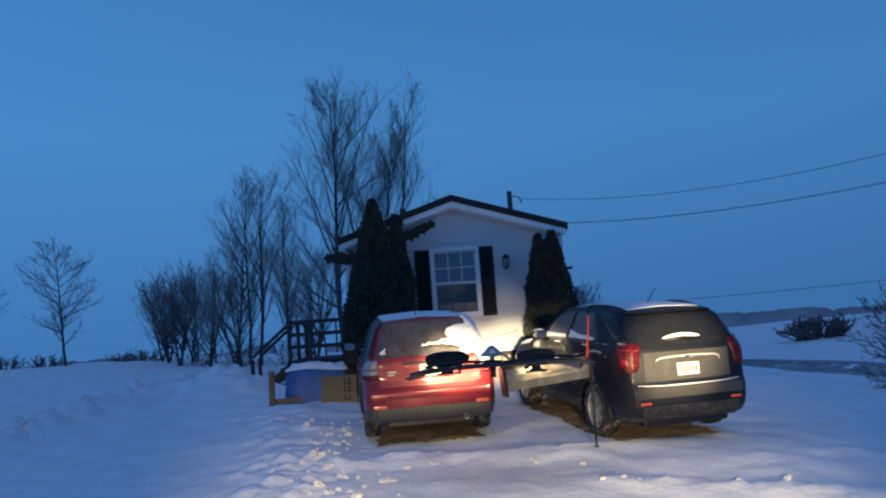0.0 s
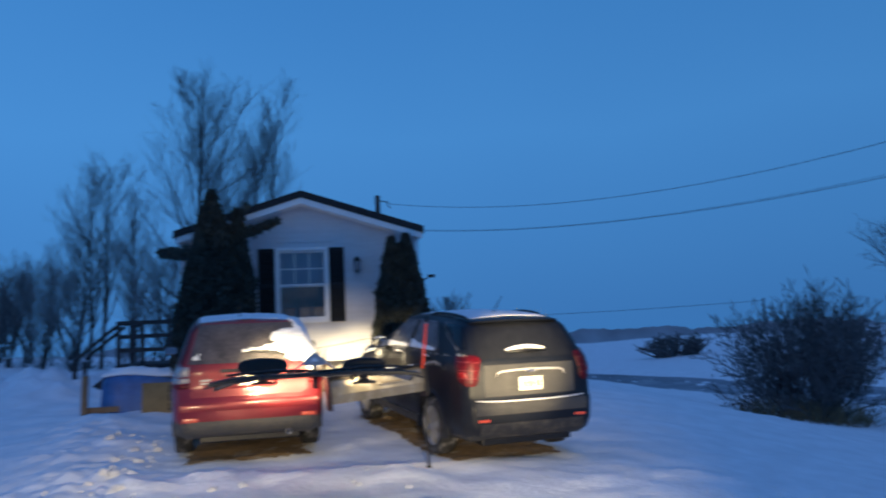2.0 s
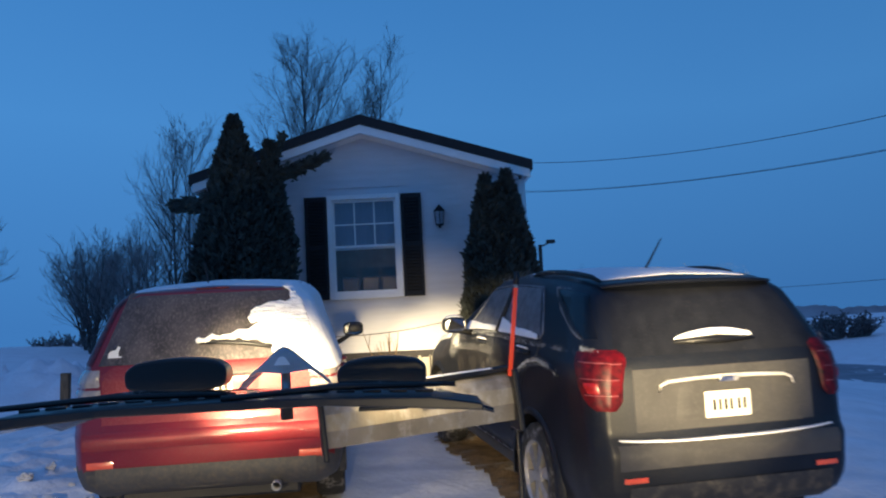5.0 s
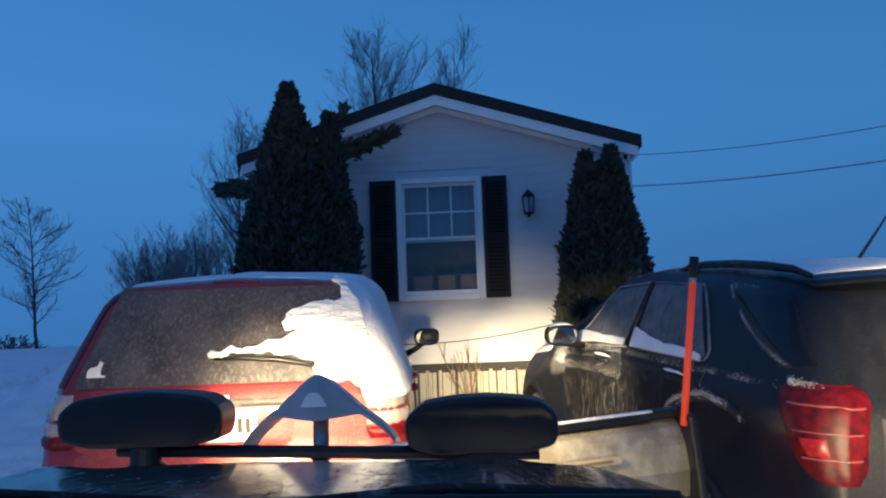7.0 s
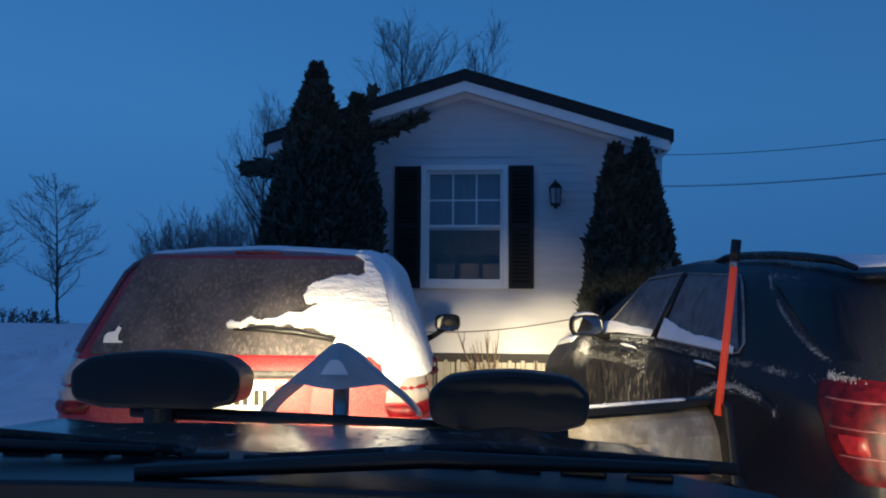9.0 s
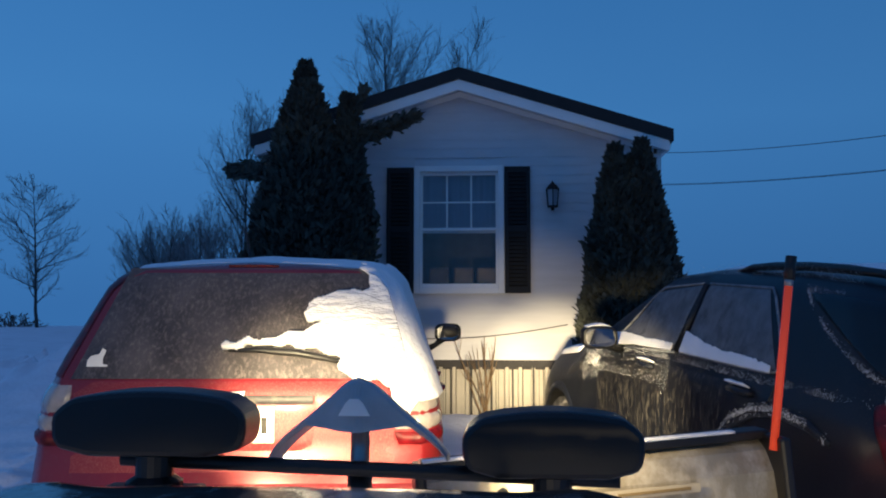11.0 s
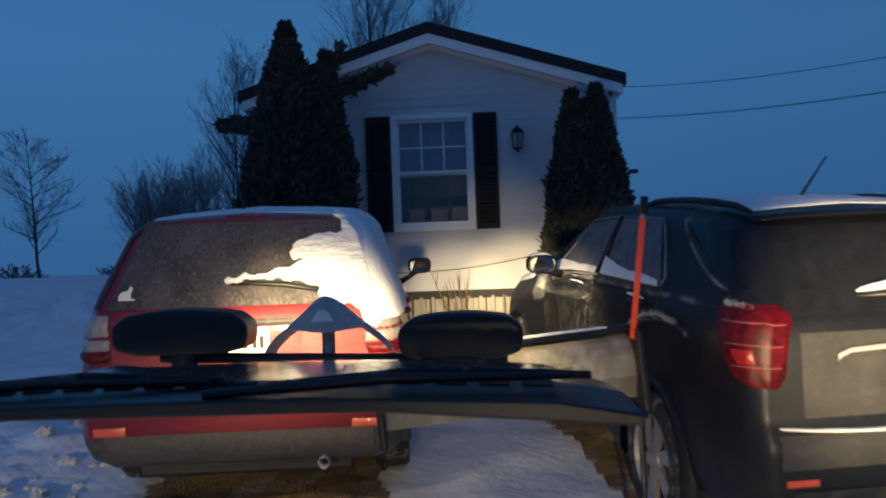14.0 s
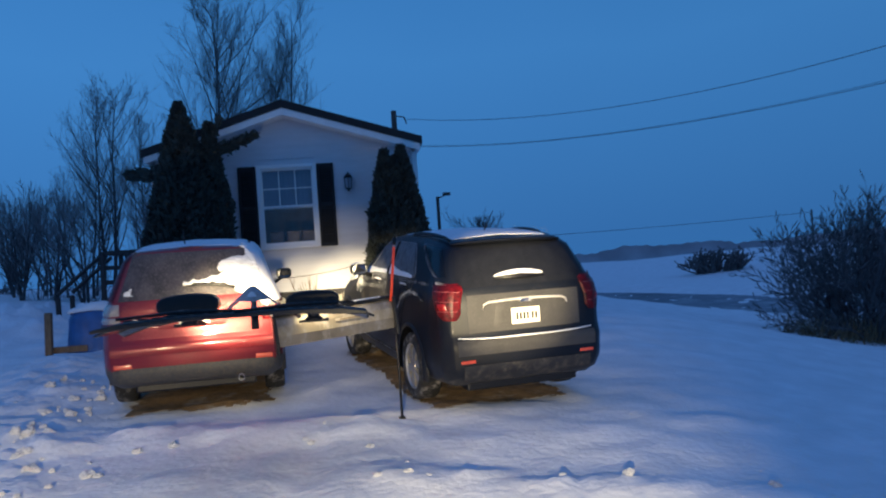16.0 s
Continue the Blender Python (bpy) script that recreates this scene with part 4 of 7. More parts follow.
for x, y, k, s in ((-6.3, 37.5, 0, 0.86), (-9.3, 41.5, 1, 0.94), (-10.6, 38.5, 1, 0.60), (-11.2, 41.5, 2, 1.12), (-12.6, 42.5, 2, 0.98), (-5.6, 33.0, 1, 0.74), (-5.0, 35.0, 2, 1.1), (-10.8, 37.2, 2, 1.08),
                   (-13.3, 43.6, 2, 0.82), (-4.3, 33.4, 1, 0.7), (-9.4, 36.5, 2, 1.0), (-8.0, 37.8, 0, 0.98), (-9.8, 39.4, 1, 0.82), (-6.6, 39.6, 1, 1.0), (-5.8, 38.8, 1, 0.84), (-7.8, 34.8, 2, 1.0)):
    copy_thing(kinds[k], on_ground(x, y, rng.uniform(0, 360), s))
bare_tree("lone_tree", "lone leafless tree on the snowy rise", 53, 5.7, 0.075, 0.20, 1.75, 58, 40, 10, 4, on_ground(-17.0, 41.3), 0.0065, lift=0.03)
bare_tree("lone_tree", "small leafless tree on the snowy rise", 57, 5.0, 0.07, 0.20, 1.6, 58, 32, 9, 4, on_ground(-24.5, 48.0), 0.007, lift=0.03)
bare_tree("far_tree", "leafless treetop showing beyond the roof", 61, 12.0, 0.12, 0.35, 3.4, 30, 26, 9, 4, on_ground(3.0, 72), 0.013)
bare_tree("far_tree", "leafless treetop showing beyond the roof", 67, 11.0, 0.12, 0.35, 3.4, 30, 26, 9, 4, on_ground(-0.6, 74), 0.013)
bare_tree("elm_tree", "large spreading leafless tree beyond the road", 71, 8.3, 0.17, 0.30, 4.9, 46, 20, 16, 6, on_ground(32.4, 40.4), 0.010, fork=3, lift=0.02, twig_mat="thicket_twig")
bare_tree("far_tree", "round leafless treetop far behind the parked cars", 79, 4.6, 0.12, 0.2, 3.2, 50, 30, 9, 4, on_ground(10.5, 62), 0.013)


def shrub(name, label, seed, n, height, spread, m, twig, mats=("bush_twig", "bush_twig"), n2=10):
    rng = random.Random(seed)
    wood, fine = Limbs(), Limbs()
    for i in range(n):
        a, el = rng.uniform(0, 2 * math.pi), min(abs(rng.gauss(0, 0.56)), 1.2)
        r = spread * 0.16 * math.sqrt(rng.random())
        d = (math.cos(a) * math.sin(el), math.sin(a) * math.sin(el), math.cos(el))
        ln = height * (1.0 - 0.16 * el) * rng.uniform(0.72, 1.05)
        sp = stem(rng, (r * math.cos(a), r * math.sin(a), -0.1), d, ln, 7, 0.15, 0.03)
        wood.add(sp, [twig * 2.6 * (1 - 0.75 * k / 7) for k in range(8)], 4)
        for c in range(n2):
            p, dd = along(sp, 0.3 + 0.68 * (c + rng.random()) / n2)
            dv = veer(rng, dd, 0.8, 0.2)
            s2 = stem(rng, p, dv, ln * rng.uniform(0.10, 0.24), 3, 0.12, 0.08)
            fine.add(s2, [twig, twig * 0.8, twig * 0.6, twig * 0.5], 3)
            for e in range(2):
                fine.add(stem(rng, s2[rng.randint(1, 3)], veer(rng, dv, 0.7, 0.3), ln * rng.uniform(0.04, 0.09), 2, 0.1, 0.1), [twig * 0.8, twig * 1.8, twig * 0.5], 3)
    t = thing(name, label, "bush", m)
    tagged(wood.mesh("branchwork", mats[0], t), kind="stuff")
    tagged(fine.mesh("brush", mats[1], t), kind="stuff")
    return t


for sx, sy, sh, sd in ((-10.2, 38.0, 1.4, 2), (-8.2, 37.0, 1.5, 4), (-6.2, 36.4, 1.5, 5)):
    shrub("thicket_brush", "leafless brush at the foot of the thicket", 400 + sd, 26, sh, 2.0, on_ground(sx, sy, 50 * sd), 0.006, ("thicket_twig", "thicket_twig"), n2=8)
shrub("big_bush", "large rounded leafless bush beside the drive", 83, 150, 3.35, 4.0, on_ground(12.95, 23.6), 0.0080, n2=20)
shrub("road_bush", "low dark leafless bush beyond the road", 89, 70, 1.7, 4.5, on_ground(26.5, 60.0) @ Matrix.Diagonal((1.9, 1.3, 1, 1)), 0.022)
shrub("road_bush", "low dark leafless bush beyond the road", 91, 50, 1.4, 3.0, on_ground(39.0, 58.0) @ Matrix.Diagonal((1.7, 1.2, 1, 1)), 0.022)
for sx, sy, sh, sd in ((-14.6, 45.0, 0.8, 1), (-16.2, 46.0, 0.6, 2), (-18.2, 41.8, 0.7, 3), (-21.0, 44.0, 0.8, 4), (-23.5, 46.0, 1.0, 5)):
    shrub("field_bush", "low leafless bush on the snowy rise", 300 + sd, 26, sh, 1.6, on_ground(sx, sy) @ Matrix.Diagonal((1.6, 1.2, 1, 1)), 0.011, n2=7)
# dry grass round the bush's foot
rng = random.Random(3)
gr = Limbs()
for i in range(700):
    a, r = rng.uniform(0, 2 * math.pi), 1.5 * math.sqrt(rng.random())
    x, y = 12.6 + r * 1.15 * math.cos(a), 23.5 + r * math.sin(a)
    p = Vector((x, y, gz(x, y) - 0.03))
    gr.add(stem(rng, p, Vector((rng.gauss(0, 0.5), rng.gauss(0, 0.5), 1)), rng.uniform(0.25, 0.75), 3, 0.15, -0.1), [0.009, 0.008, 0.006, 0.003], 3)
tagged(gr.mesh("dry_grass", "dry_grass"), "dry brown grass at the foot of the bush", "grass", kind="stuff")


def cedar(label, seed, tops, m, sprays):
    """Columns of (x, y, height, radius, base) merged into one dense evergreen."""
    rng = random.Random(seed)
    t = thing("cedar", label, "evergreen", m)
    part("trunk", tube(bmesh.new(), [(0, 0, -0.2), (0, 0, 0.5), (0.02, 0, tops[0][2] * 0.5)], [0.09, 0.08, 0.03]), "bark", t)
    cv, cf, v, f = [], [], [], []

    def radius(q, r):
        return r * (0.80 + 0.35 * q) if q < 0.35 else r * max(0.0, 0.925 * (1 - ((q - 0.35) / 0.66) ** 1.9))

    for cx, cy, h, r, b in tops:
        rows, cols = 18, 14
        o = len(cv)
        for i in range(rows + 1):
            q = i / rows
            for k in range(cols):
                a = 2 * math.pi * k / cols
                rr = radius(q, r) * 0.84 * (1 + 0.12 * math.sin(3 * a + i * 1.7))
                cv.append((cx + rr * math.cos(a), cy + rr * math.sin(a), b + q * (h - b) * 0.97))
        for i in range(rows):
            for k in range(cols):
                a, c = o + i * cols + k, o + i * cols + (k + 1) % cols
                cf.append((a, c, c + cols, a + cols))
        n = int(sprays * (h - b) * r)
        for i in range(n):
            q = rng.random() ** 1.05
            a = rng.uniform(0, 2 * math.pi)
            rr = radius(q, r) * rng.uniform(0.80, 1.06) * (1 + 0.10 * math.sin(4 * a + q * 23) + 0.06 * math.sin(9 * a - q * 41))
            p = Vector((cx + rr * math.cos(a), cy + rr * math.sin(a), b + q * (h - b)))
            out = Vector((math.cos(a), math.sin(a), 0))
            d = Vector(unit(0.55 * out.x + rng.gauss(0, 0.5), 0.55 * out.y + rng.gauss(0, 0.5), 1 + rng.gauss(0, 0.25)))
            s = d.cross(Vector((rng.gauss(0, 1), rng.gauss(0, 1), 0.2))).normalized()
            L, W = rng.uniform(0.045, 0.12), rng.uniform(0.012, 0.028)
            o2 = len(v)
            v += [p - s * W * 0.5, p + s * W * 0.5, p + d * L * 0.6 + s * W, p + d * L, p + d * L * 0.55 - s * W]
            f += [(o2, o2 + 1, o2 + 2, o2 + 3, o2 + 4)]
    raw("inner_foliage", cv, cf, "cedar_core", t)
    return t, v, f, rng


def limb_sprays(v, f, rng, a, b, r, n):
    a, b = Vector(a), Vector(b)
    for i in range(n):
        q = rng.random()
        p = a.lerp(b, q) + Vector((rng.gauss(0, 0.5), rng.gauss(0, 0.5), rng.gauss(0, 0.5))) * r * (1 - 0.55 * q)
        d = ((b - a).normalized() + Vector((rng.gauss(0, 0.5), rng.gauss(0, 0.5), rng.gauss(-0.1, 0.45)))).normalized()
        s = d.cross(Vector((rng.gauss(0, 1), rng.gauss(0, 1), 0.4))).normalized()
        L, W = rng.uniform(0.05, 0.12), rng.uniform(0.013, 0.03)
        o2 = len(v)
        v += [p - s * W * 0.5, p + s * W * 0.5, p + d * L * 0.6 + s * W, p + d * L, p + d * L * 0.55 - s * W]
        f += [(o2, o2 + 1, o2 + 2, o2 + 3, o2 + 4)]


CLX, CLY = -1.60, 19.15
t, v, f, rng2 = cedar("tall dark evergreen cedar against the home's corner", 101, [(0, 0, 3.86, 0.53, 0.1), (0.43, 0.12, 3.54, 0.32, 0.1), (0.20, 0.05, 3.2, 0.48, 0.1), (-0.30, 0.05, 2.75, 0.42, 0.1), (0.28, -0.05, 2.0, 0.54, 0.1)], on_ground(CLX, CLY), 10500)
limb_sprays(v, f, rng2, (0.35, 0.1, 3.02), (1.14, 0.22, 3.36), 0.085, 1500)
limb_sprays(v, f, rng2, (0.40, 0.1, 3.1), (0.62, 0.12, 3.66), 0.06, 260)
limb_sprays(v, f, rng2, (-0.1, 0.1, 2.75), (-0.95, 0.55, 2.86), 0.14, 1200)
limb_sprays(v, f, rng2, (0.5, 0.1, 2.6), (0.72, 0.1, 2.2), 0.12, 300)
fast_mesh("foliage", np.array(v), np.array(f), "cedar", t, "dense dark green sprays")
t, v, f, rng2 = cedar("dark evergreen cedar at the home's far corner", 103, [(0.10, 0, 2.98, 0.36, 0.1), (-0.18, -0.05, 2.92, 0.34, 0.1), (0.0, -0.04, 2.8, 0.36, 0.1), (0.21, 0.02, 2.4, 0.32, 0.1), (-0.26, 0.0, 1.9, 0.34, 0.1)], on_ground(1.83, 19.3), 11500)
fast_mesh("foliage", np.array(v), np.array(f), "cedar", t, "dense dark green sprays")
# a dry weed at the skirting
wd = Limbs()
rng = random.Random(9)
for i in range(8):
    st = stem(rng, (0.30 + rng.gauss(0, 0.02), 19.72, 0.3), (rng.gauss(0, 0.22), rng.gauss(0, 0.1), 1), rng.uniform(0.75, 1.05), 6, 0.07, 0.05)
    wd.add(st, [0.009, 0.008, 0.007, 0.006, 0.005, 0.004, 0.003], 4)
    for k in range(3):
        p, d = along(st, rng.uniform(0.35, 0.85))
        wd.add(stem(rng, p, veer(rng, d, 0.6, 0.4), rng.uniform(0.12, 0.3), 4, 0.1, 0.1), [0.005, 0.004, 0.004, 0.003, 0.002], 3)
tagged(wd.mesh("dry_weed", "dry_grass"), "thin dry weed stalks before the skirting", "weed")


# ---- cars ----
class Shell:
    """A car's skin: half sections along its length, sheared at the tail to the tailgate's slope."""

    def __init__(self, stations, tail, width):
        self.st, self.tail, self.w = np.array(stations, float), np.array(tail, float), width
        ring = [self.section(0.0, u) for u in np.linspace(0.1, 0.95, 120)]
        self.edge = [a[0] for a in ring], [a[1] for a in ring]

    def params(self, y):
        return [float(np.interp(y, self.st[:, 0], self.st[:, c])) for c in range(1, self.st.shape[1])]

    def section(self, y, u):
        """u from 0 (underside) to 1 (roof's middle)."""
        zb, belt, roof, wl, wr = self.params(y)
        g = roof - belt
        k = [(0.0, 0.0, zb), (0.10, 0.82 * wl, zb), (0.14, 0.95 * wl, zb + 0.06), (0.22, 0.99 * wl, zb + 0.20), (0.34, 1.0 * wl, 0.62 * belt + 0.12), (0.42, 0.995 * wl, 0.88 * belt), (0.47, 0.975 * wl, 0.96 * belt),
             (0.50, 0.95 * wl, belt), (0.72, wr + 0.09, belt + 0.78 * g), (0.78, wr + 0.03, belt + 0.90 * g), (0.83, wr - 0.04, belt + 0.965 * g), (0.90, 0.55 * wr, roof - 0.002), (1.0, 0.0, roof + 0.012)]
        us = [a[0] for a in k]
        return float(np.interp(u, us, [a[1] for a in k])), float(np.interp(u, us, [a[2] for a in k]))

    def at(self, y, u, side=1, lift=0.0):
        x, z = self.section(y, u)
        fall = max(0.0, 1 - max(0.0, y - 0.0) / 1.5)
        dy = float(np.interp(z, self.tail[:, 0], self.tail[:, 1])) * fall
        if lift:
            x2, z2 = self.section(y, min(u + 0.01, 1.0))
            x1, z1 = self.section(y, max(u - 0.01, 0.0))
            n = Vector((z2 - z1, 0, -(x2 - x1)))
            n = n.normalized() if n.length > 1e-6 else Vector((1, 0, 0))
            x, z = x + n.x * lift, z + n.z * lift
        return Vector((side * x, y + dy, z))

    def tail_y(self, z):
        return float(np.interp(z, self.tail[:, 0], self.tail[:, 1]))

    def tail_x(self, z):
        return max(0.02, float(np.interp(z, self.edge[1], self.edge[0])))


def car_body(sh, length, arches, parent, paint, lower):
    ys = sorted(set([0.0, 0.02, 0.06, 0.12] + list(np.arange(0.17, length - 0.05, 0.055)) + [length - 0.03, length]))
    us = np.concatenate([np.linspace(0, 0.1, 3), np.linspace(0.12, 0.5, 22), np.linspace(0.53, 0.83, 10), np.linspace(0.86, 1.0, 5)])
    bm = bmesh.new()
    n = len(us)
    rows = []
    for y in ys:
        r = [bm.verts.new(sh.at(y, u, 1)) for u in us]
        l = [bm.verts.new(sh.at(y, u, -1)) if 0 < i < n - 1 else r[i] for i, u in enumerate(us)]
        rows.append((r, l))
    faces = []
    for a, b in zip(rows, rows[1:]):
        for i in range(n - 1):
            for s in (0, 1):
                q = [a[s][i], b[s][i], b[s][i + 1], a[s][i + 1]]
                q = list(dict.fromkeys(q))
                if len(q) > 2:
                    faces.append(bm.faces.new(q if s else q[::-1]))
    for row, rev in ((rows[0], False), (rows[-1], True)):
        for i in range(n - 1):
            q = list(dict.fromkeys([row[0][i], row[0][i + 1], row[1][i + 1], row[1][i]]))
            if len(q) > 2:
                faces.append(bm.faces.new(q if not rev else q[::-1]))
    # wheel arches: drop what lies inside the circle, draw the rim onto it
    dead = []
    for f in faces:
        c = f.calc_center_median()
        for ay, az, ar in arches:
            if abs(c.x) > 0.45 and (c.y - ay) ** 2 + (c.z - az) ** 2 < ar * ar:
                dead.append(f)
                break
    touched = {v for f in dead for v in f.verts}
    bmesh.ops.delete(bm, geom=dead, context="FACES")
    for v in touched:
        if v.is_valid and v.link_faces:
            for ay, az, ar in arches:
                d = Vector((v.co.y - ay, v.co.z - az))
                if abs(v.co.x) > 0.45 and d.length < ar + 0.06 and d.length > 1e-4:
                    d = d.normalized() * ar
                    v.co.y, v.co.z = ay + d.x, az + d.y
    bmesh.ops.recalc_face_normals(bm, faces=bm.faces)
    zl = lower
    for f in bm.faces:
        f.material_index = 1 if f.calc_center_median().z < zl else 0
        f.smooth = True
    ob = part("body", bm, [paint, "dark_cladding" if paint == "navy_paint" else "grey_plastic"], parent)
    for ay, az, ar in arches:
        for s in (-1, 1):
            bm = bmesh.new()
            arc = [(ay + ar * math.cos(a), az + ar * math.sin(a)) for a in np.linspace(radians(-15), radians(195), 22)]
            xo = sh.w * 0.985
            for (y0, z0), (y1, z1) in zip(arc, arc[1:]):
                bm.faces.new([bm.verts.new(p) for p in ((s * xo, y0, z0), (s * xo, y1, z1), (s * 0.42, y1, z1), (s * 0.42, y0, z0))])
            bm.faces.new([bm.verts.new((s * 0.43, y, z)) for y, z in arc])
            bmesh.ops.remove_doubles(bm, verts=bm.verts, dist=1e-4)
            part("wheel_well", bm, "black_plastic", parent)
            bm = bmesh.new()
            for a, b in zip(np.linspace(radians(-12), radians(192), 25), np.linspace(radians(-12), radians(192), 25)[1:]):
                q = []
                for ang, r, x in ((a, ar - 0.012, xo + 0.022), (b, ar - 0.012, xo + 0.022), (b, ar + 0.035, xo + 0.018), (a, ar + 0.035, xo + 0.018), (a, ar + 0.05, xo - 0.03), (b, ar + 0.05, xo - 0.03)):
                    q.append(bm.verts.new((s * x, ay + r * math.cos(ang), az + r * math.sin(ang))))
                bm.faces.new(q[:4])
                bm.faces.new((q[3], q[2], q[5], q[4]))
            bmesh.ops.remove_doubles(bm, verts=bm.verts, dist=1e-4)
            part("arch_lip", bm, paint if paint == "navy_paint" else "grey_plastic", parent, smooth=True)
    return ob


def side_patch(sh, name, corners, material, parent, side, lift=0.008, label="", nu=8, ny=14):
    """A panel on the flank: corners as (y, u) lower rear, lower front, upper front, upper rear."""
    (a, b, c, d) = [Vector(p) for p in corners]
    v, f = [], []
    for j in range(nu + 1):
        t = j / nu
        for i in range(ny + 1):
            s = i / ny
            p = a.lerp(b, s).lerp(d.lerp(c, s), t)
            edge = 0.0 if (0 < i < ny and 0 < j < nu) else -0.006
            v.append(sh.at(p.x, p.y, side, lift + edge))
    for j in range(nu):
        for i in range(ny):
            q = (j * (ny + 1) + i, j * (ny + 1) + i + 1, (j + 1) * (ny + 1) + i + 1, (j + 1) * (ny + 1) + i)
            f.append(q if side > 0 else q[::-1])
    return raw(name, v, f, material, parent, label, smooth=True)


def tail_patch(sh, name, x0, x1, z0, z1, material, parent, lift=0.01, label="", taper=0.0, crown=0.0, nx=14, nz=8):
    """A panel on the tailgate between two widths and heights; taper narrows its top."""
    v, f = [], []
    for j in range(nz + 1):
        z = z0 + (z1 - z0) * j / nz
        for i in range(nx + 1):
            s = i / nx
            xa, xb = x0 + (taper * j / nz if x0 < 0 or taper < 0 else 0), x1 - taper * j / nz
            x = xa + (xb - xa) * s
            zz = z + crown * math.sin(math.pi * s)
            edge = 0.0 if (0 < i < nx and 0 < j < nz) else -0.008
            v.append((x, sh.tail_y(zz) - lift - edge, zz))
    for j in range(nz):
        for i in range(nx):
            f.append((j * (nx + 1) + i, j * (nx + 1) + i + 1, (j + 1) * (nx + 1) + i + 1, (j + 1) * (nx + 1) + i))
    return raw(name, v, f, material, parent, label, smooth=True)


def wheel(parent, x, y, r, width, spokes, side, steel=False):
    hub = new("wheel")
    hub.parent = parent
    hub.matrix_local = Matrix.Translation((x, y, r)) @ (Matrix() if side > 0 else Matrix.Rotation(math.pi, 4, "Z"))
    me_t = bmesh.new()
    w = width / 2
    lathe(me_t, [(r * 0.66, -w), (r * 0.93, -w), (r * 0.985, -w * 0.8), (r, -w * 0.3), (r, w * 0.3), (r * 0.985, w * 0.8), (r * 0.93, w), (r * 0.70, w * 1.02), (r * 0.66, w * 0.9)], None, 36)
    part("tyre", me_t, "rubber", hub, smooth=True)
    bm = bmesh.new()
    lathe(bm, [(r * 0.68, w * 0.94), (r * 0.655, w * 0.98), (r * 0.62, w * 0.80), (r * 0.60, -w * 0.5), (0.0, -w * 0.5)], None, 36)
    rr = r * 0.64
    for k in range(spokes):
        a = 2 * math.pi * k / spokes + 0.3
        for dlt in (-0.11, 0.11):
            m = Matrix.Rotation(a + dlt, 4, "X")
            p = [m @ Vector(q) for q in ((w * 0.86, 0.05, -0.02), (w * 0.86, 0.05, 0.02), (w * 0.78, rr, 0.026), (w * 0.78, rr, -0.026))]
            p += [q - Vector((0.03, 0, 0)) for q in p]
            vs = [bm.verts.new(q) for q in p]
            for q in ((0, 1, 2, 3), (4, 7, 6, 5), (0, 4, 5, 1), (1, 5, 6, 2), (2, 6, 7, 3), (3, 7, 4, 0)):
                bm.faces.new([vs[i] for i in q])
    lathe(bm, [(0.075, w * 0.7), (0.07, w * 0.88), (0.03, w * 0.93), (0.0, w * 0.93)], None, 16)
    bmesh.ops.recalc_face_normals(bm, faces=bm.faces)
    part("rim", bm, "alloy", hub, "silver alloy rim")
    return hub


def number_plate(parent, x, y, z, tilt, w=0.305, h=0.155):
    m = Matrix.Translation((x, y, z)) @ Matrix.Rotation(tilt, 4, "X")
    pl = part("number_plate", box(bmesh.new(), -w / 2, w / 2, -0.006, 0.0, -h / 2, h / 2, 0.004, m), "plate_cream", parent, "cream number plate")
    for i in range(6):
        bx = -0.105 + 0.038 * i + (0.014 if i > 3 else 0)
        boxed("plate_bar", (bx, bx + 0.024, -0.0085, -0.0055, -0.038, 0.032), "ink", pl, m=m)
    return pl


def mirror(sh, parent, y, side, paint, UP=0.18):
    p = sh.at(y, 0.50, side)
    c = Vector((p.x + side * 0.16, p.y, p.z + UP))
    bm = bmesh.new()
    tube(bm, [(p.x - side * 0.03, p.y + 0.04, p.z + 0.01), (p.x + side * 0.06, p.y + 0.03, p.z + 0.35 * UP), (c.x - side * 0.03, c.y + 0.02, c.z - 0.05)], [0.03, 0.022, 0.026], 10)
    # rounded housing: superellipse rings from the glass forwards
    rings = []
    for dy, k in ((-0.052, 0.93), (-0.045, 0.99), (-0.02, 1.0), (0.03, 0.95), (0.07, 0.80), (0.095, 0.55), (0.105, 0.2)):
        r = []
        for a in np.linspace(0, 2 * math.pi, 29)[:-1]:
            ca, sa = math.cos(a), math.sin(a)
            r.append(bm.verts.new((c.x + k * 0.104 * math.copysign(abs(ca) ** 0.62, ca), c.y + dy + 0.02 * side * ca, c.z + k * 0.070 * math.copysign(abs(sa) ** 0.62, sa))))
        rings.append(r)
    for a, b in zip(rings, rings[1:]):
        for q in range(28):
            bm.faces.new((a[q], a[(q + 1) % 28], b[(q + 1) % 28], b[q]))
    bm.faces.new(rings[0][::-1])
    bm.faces.new(rings[-1])
    bmesh.ops.recalc_face_normals(bm, faces=bm.faces)
    ob = part("mirror", bm, paint, parent, smooth=True)
    g = [(c.x + 0.087 * math.copysign(abs(math.cos(a)) ** 0.62, math.cos(a)), c.y - 0.055 + 0.02 * side * math.cos(a), c.z + 0.055 * math.copysign(abs(math.sin(a)) ** 0.62, math.sin(a))) for a in np.linspace(0, 2 * math.pi, 25)[:-1]]
    raw("mirror_glass", g, [tuple(range(24))], "mirror_pane", ob)
    return ob


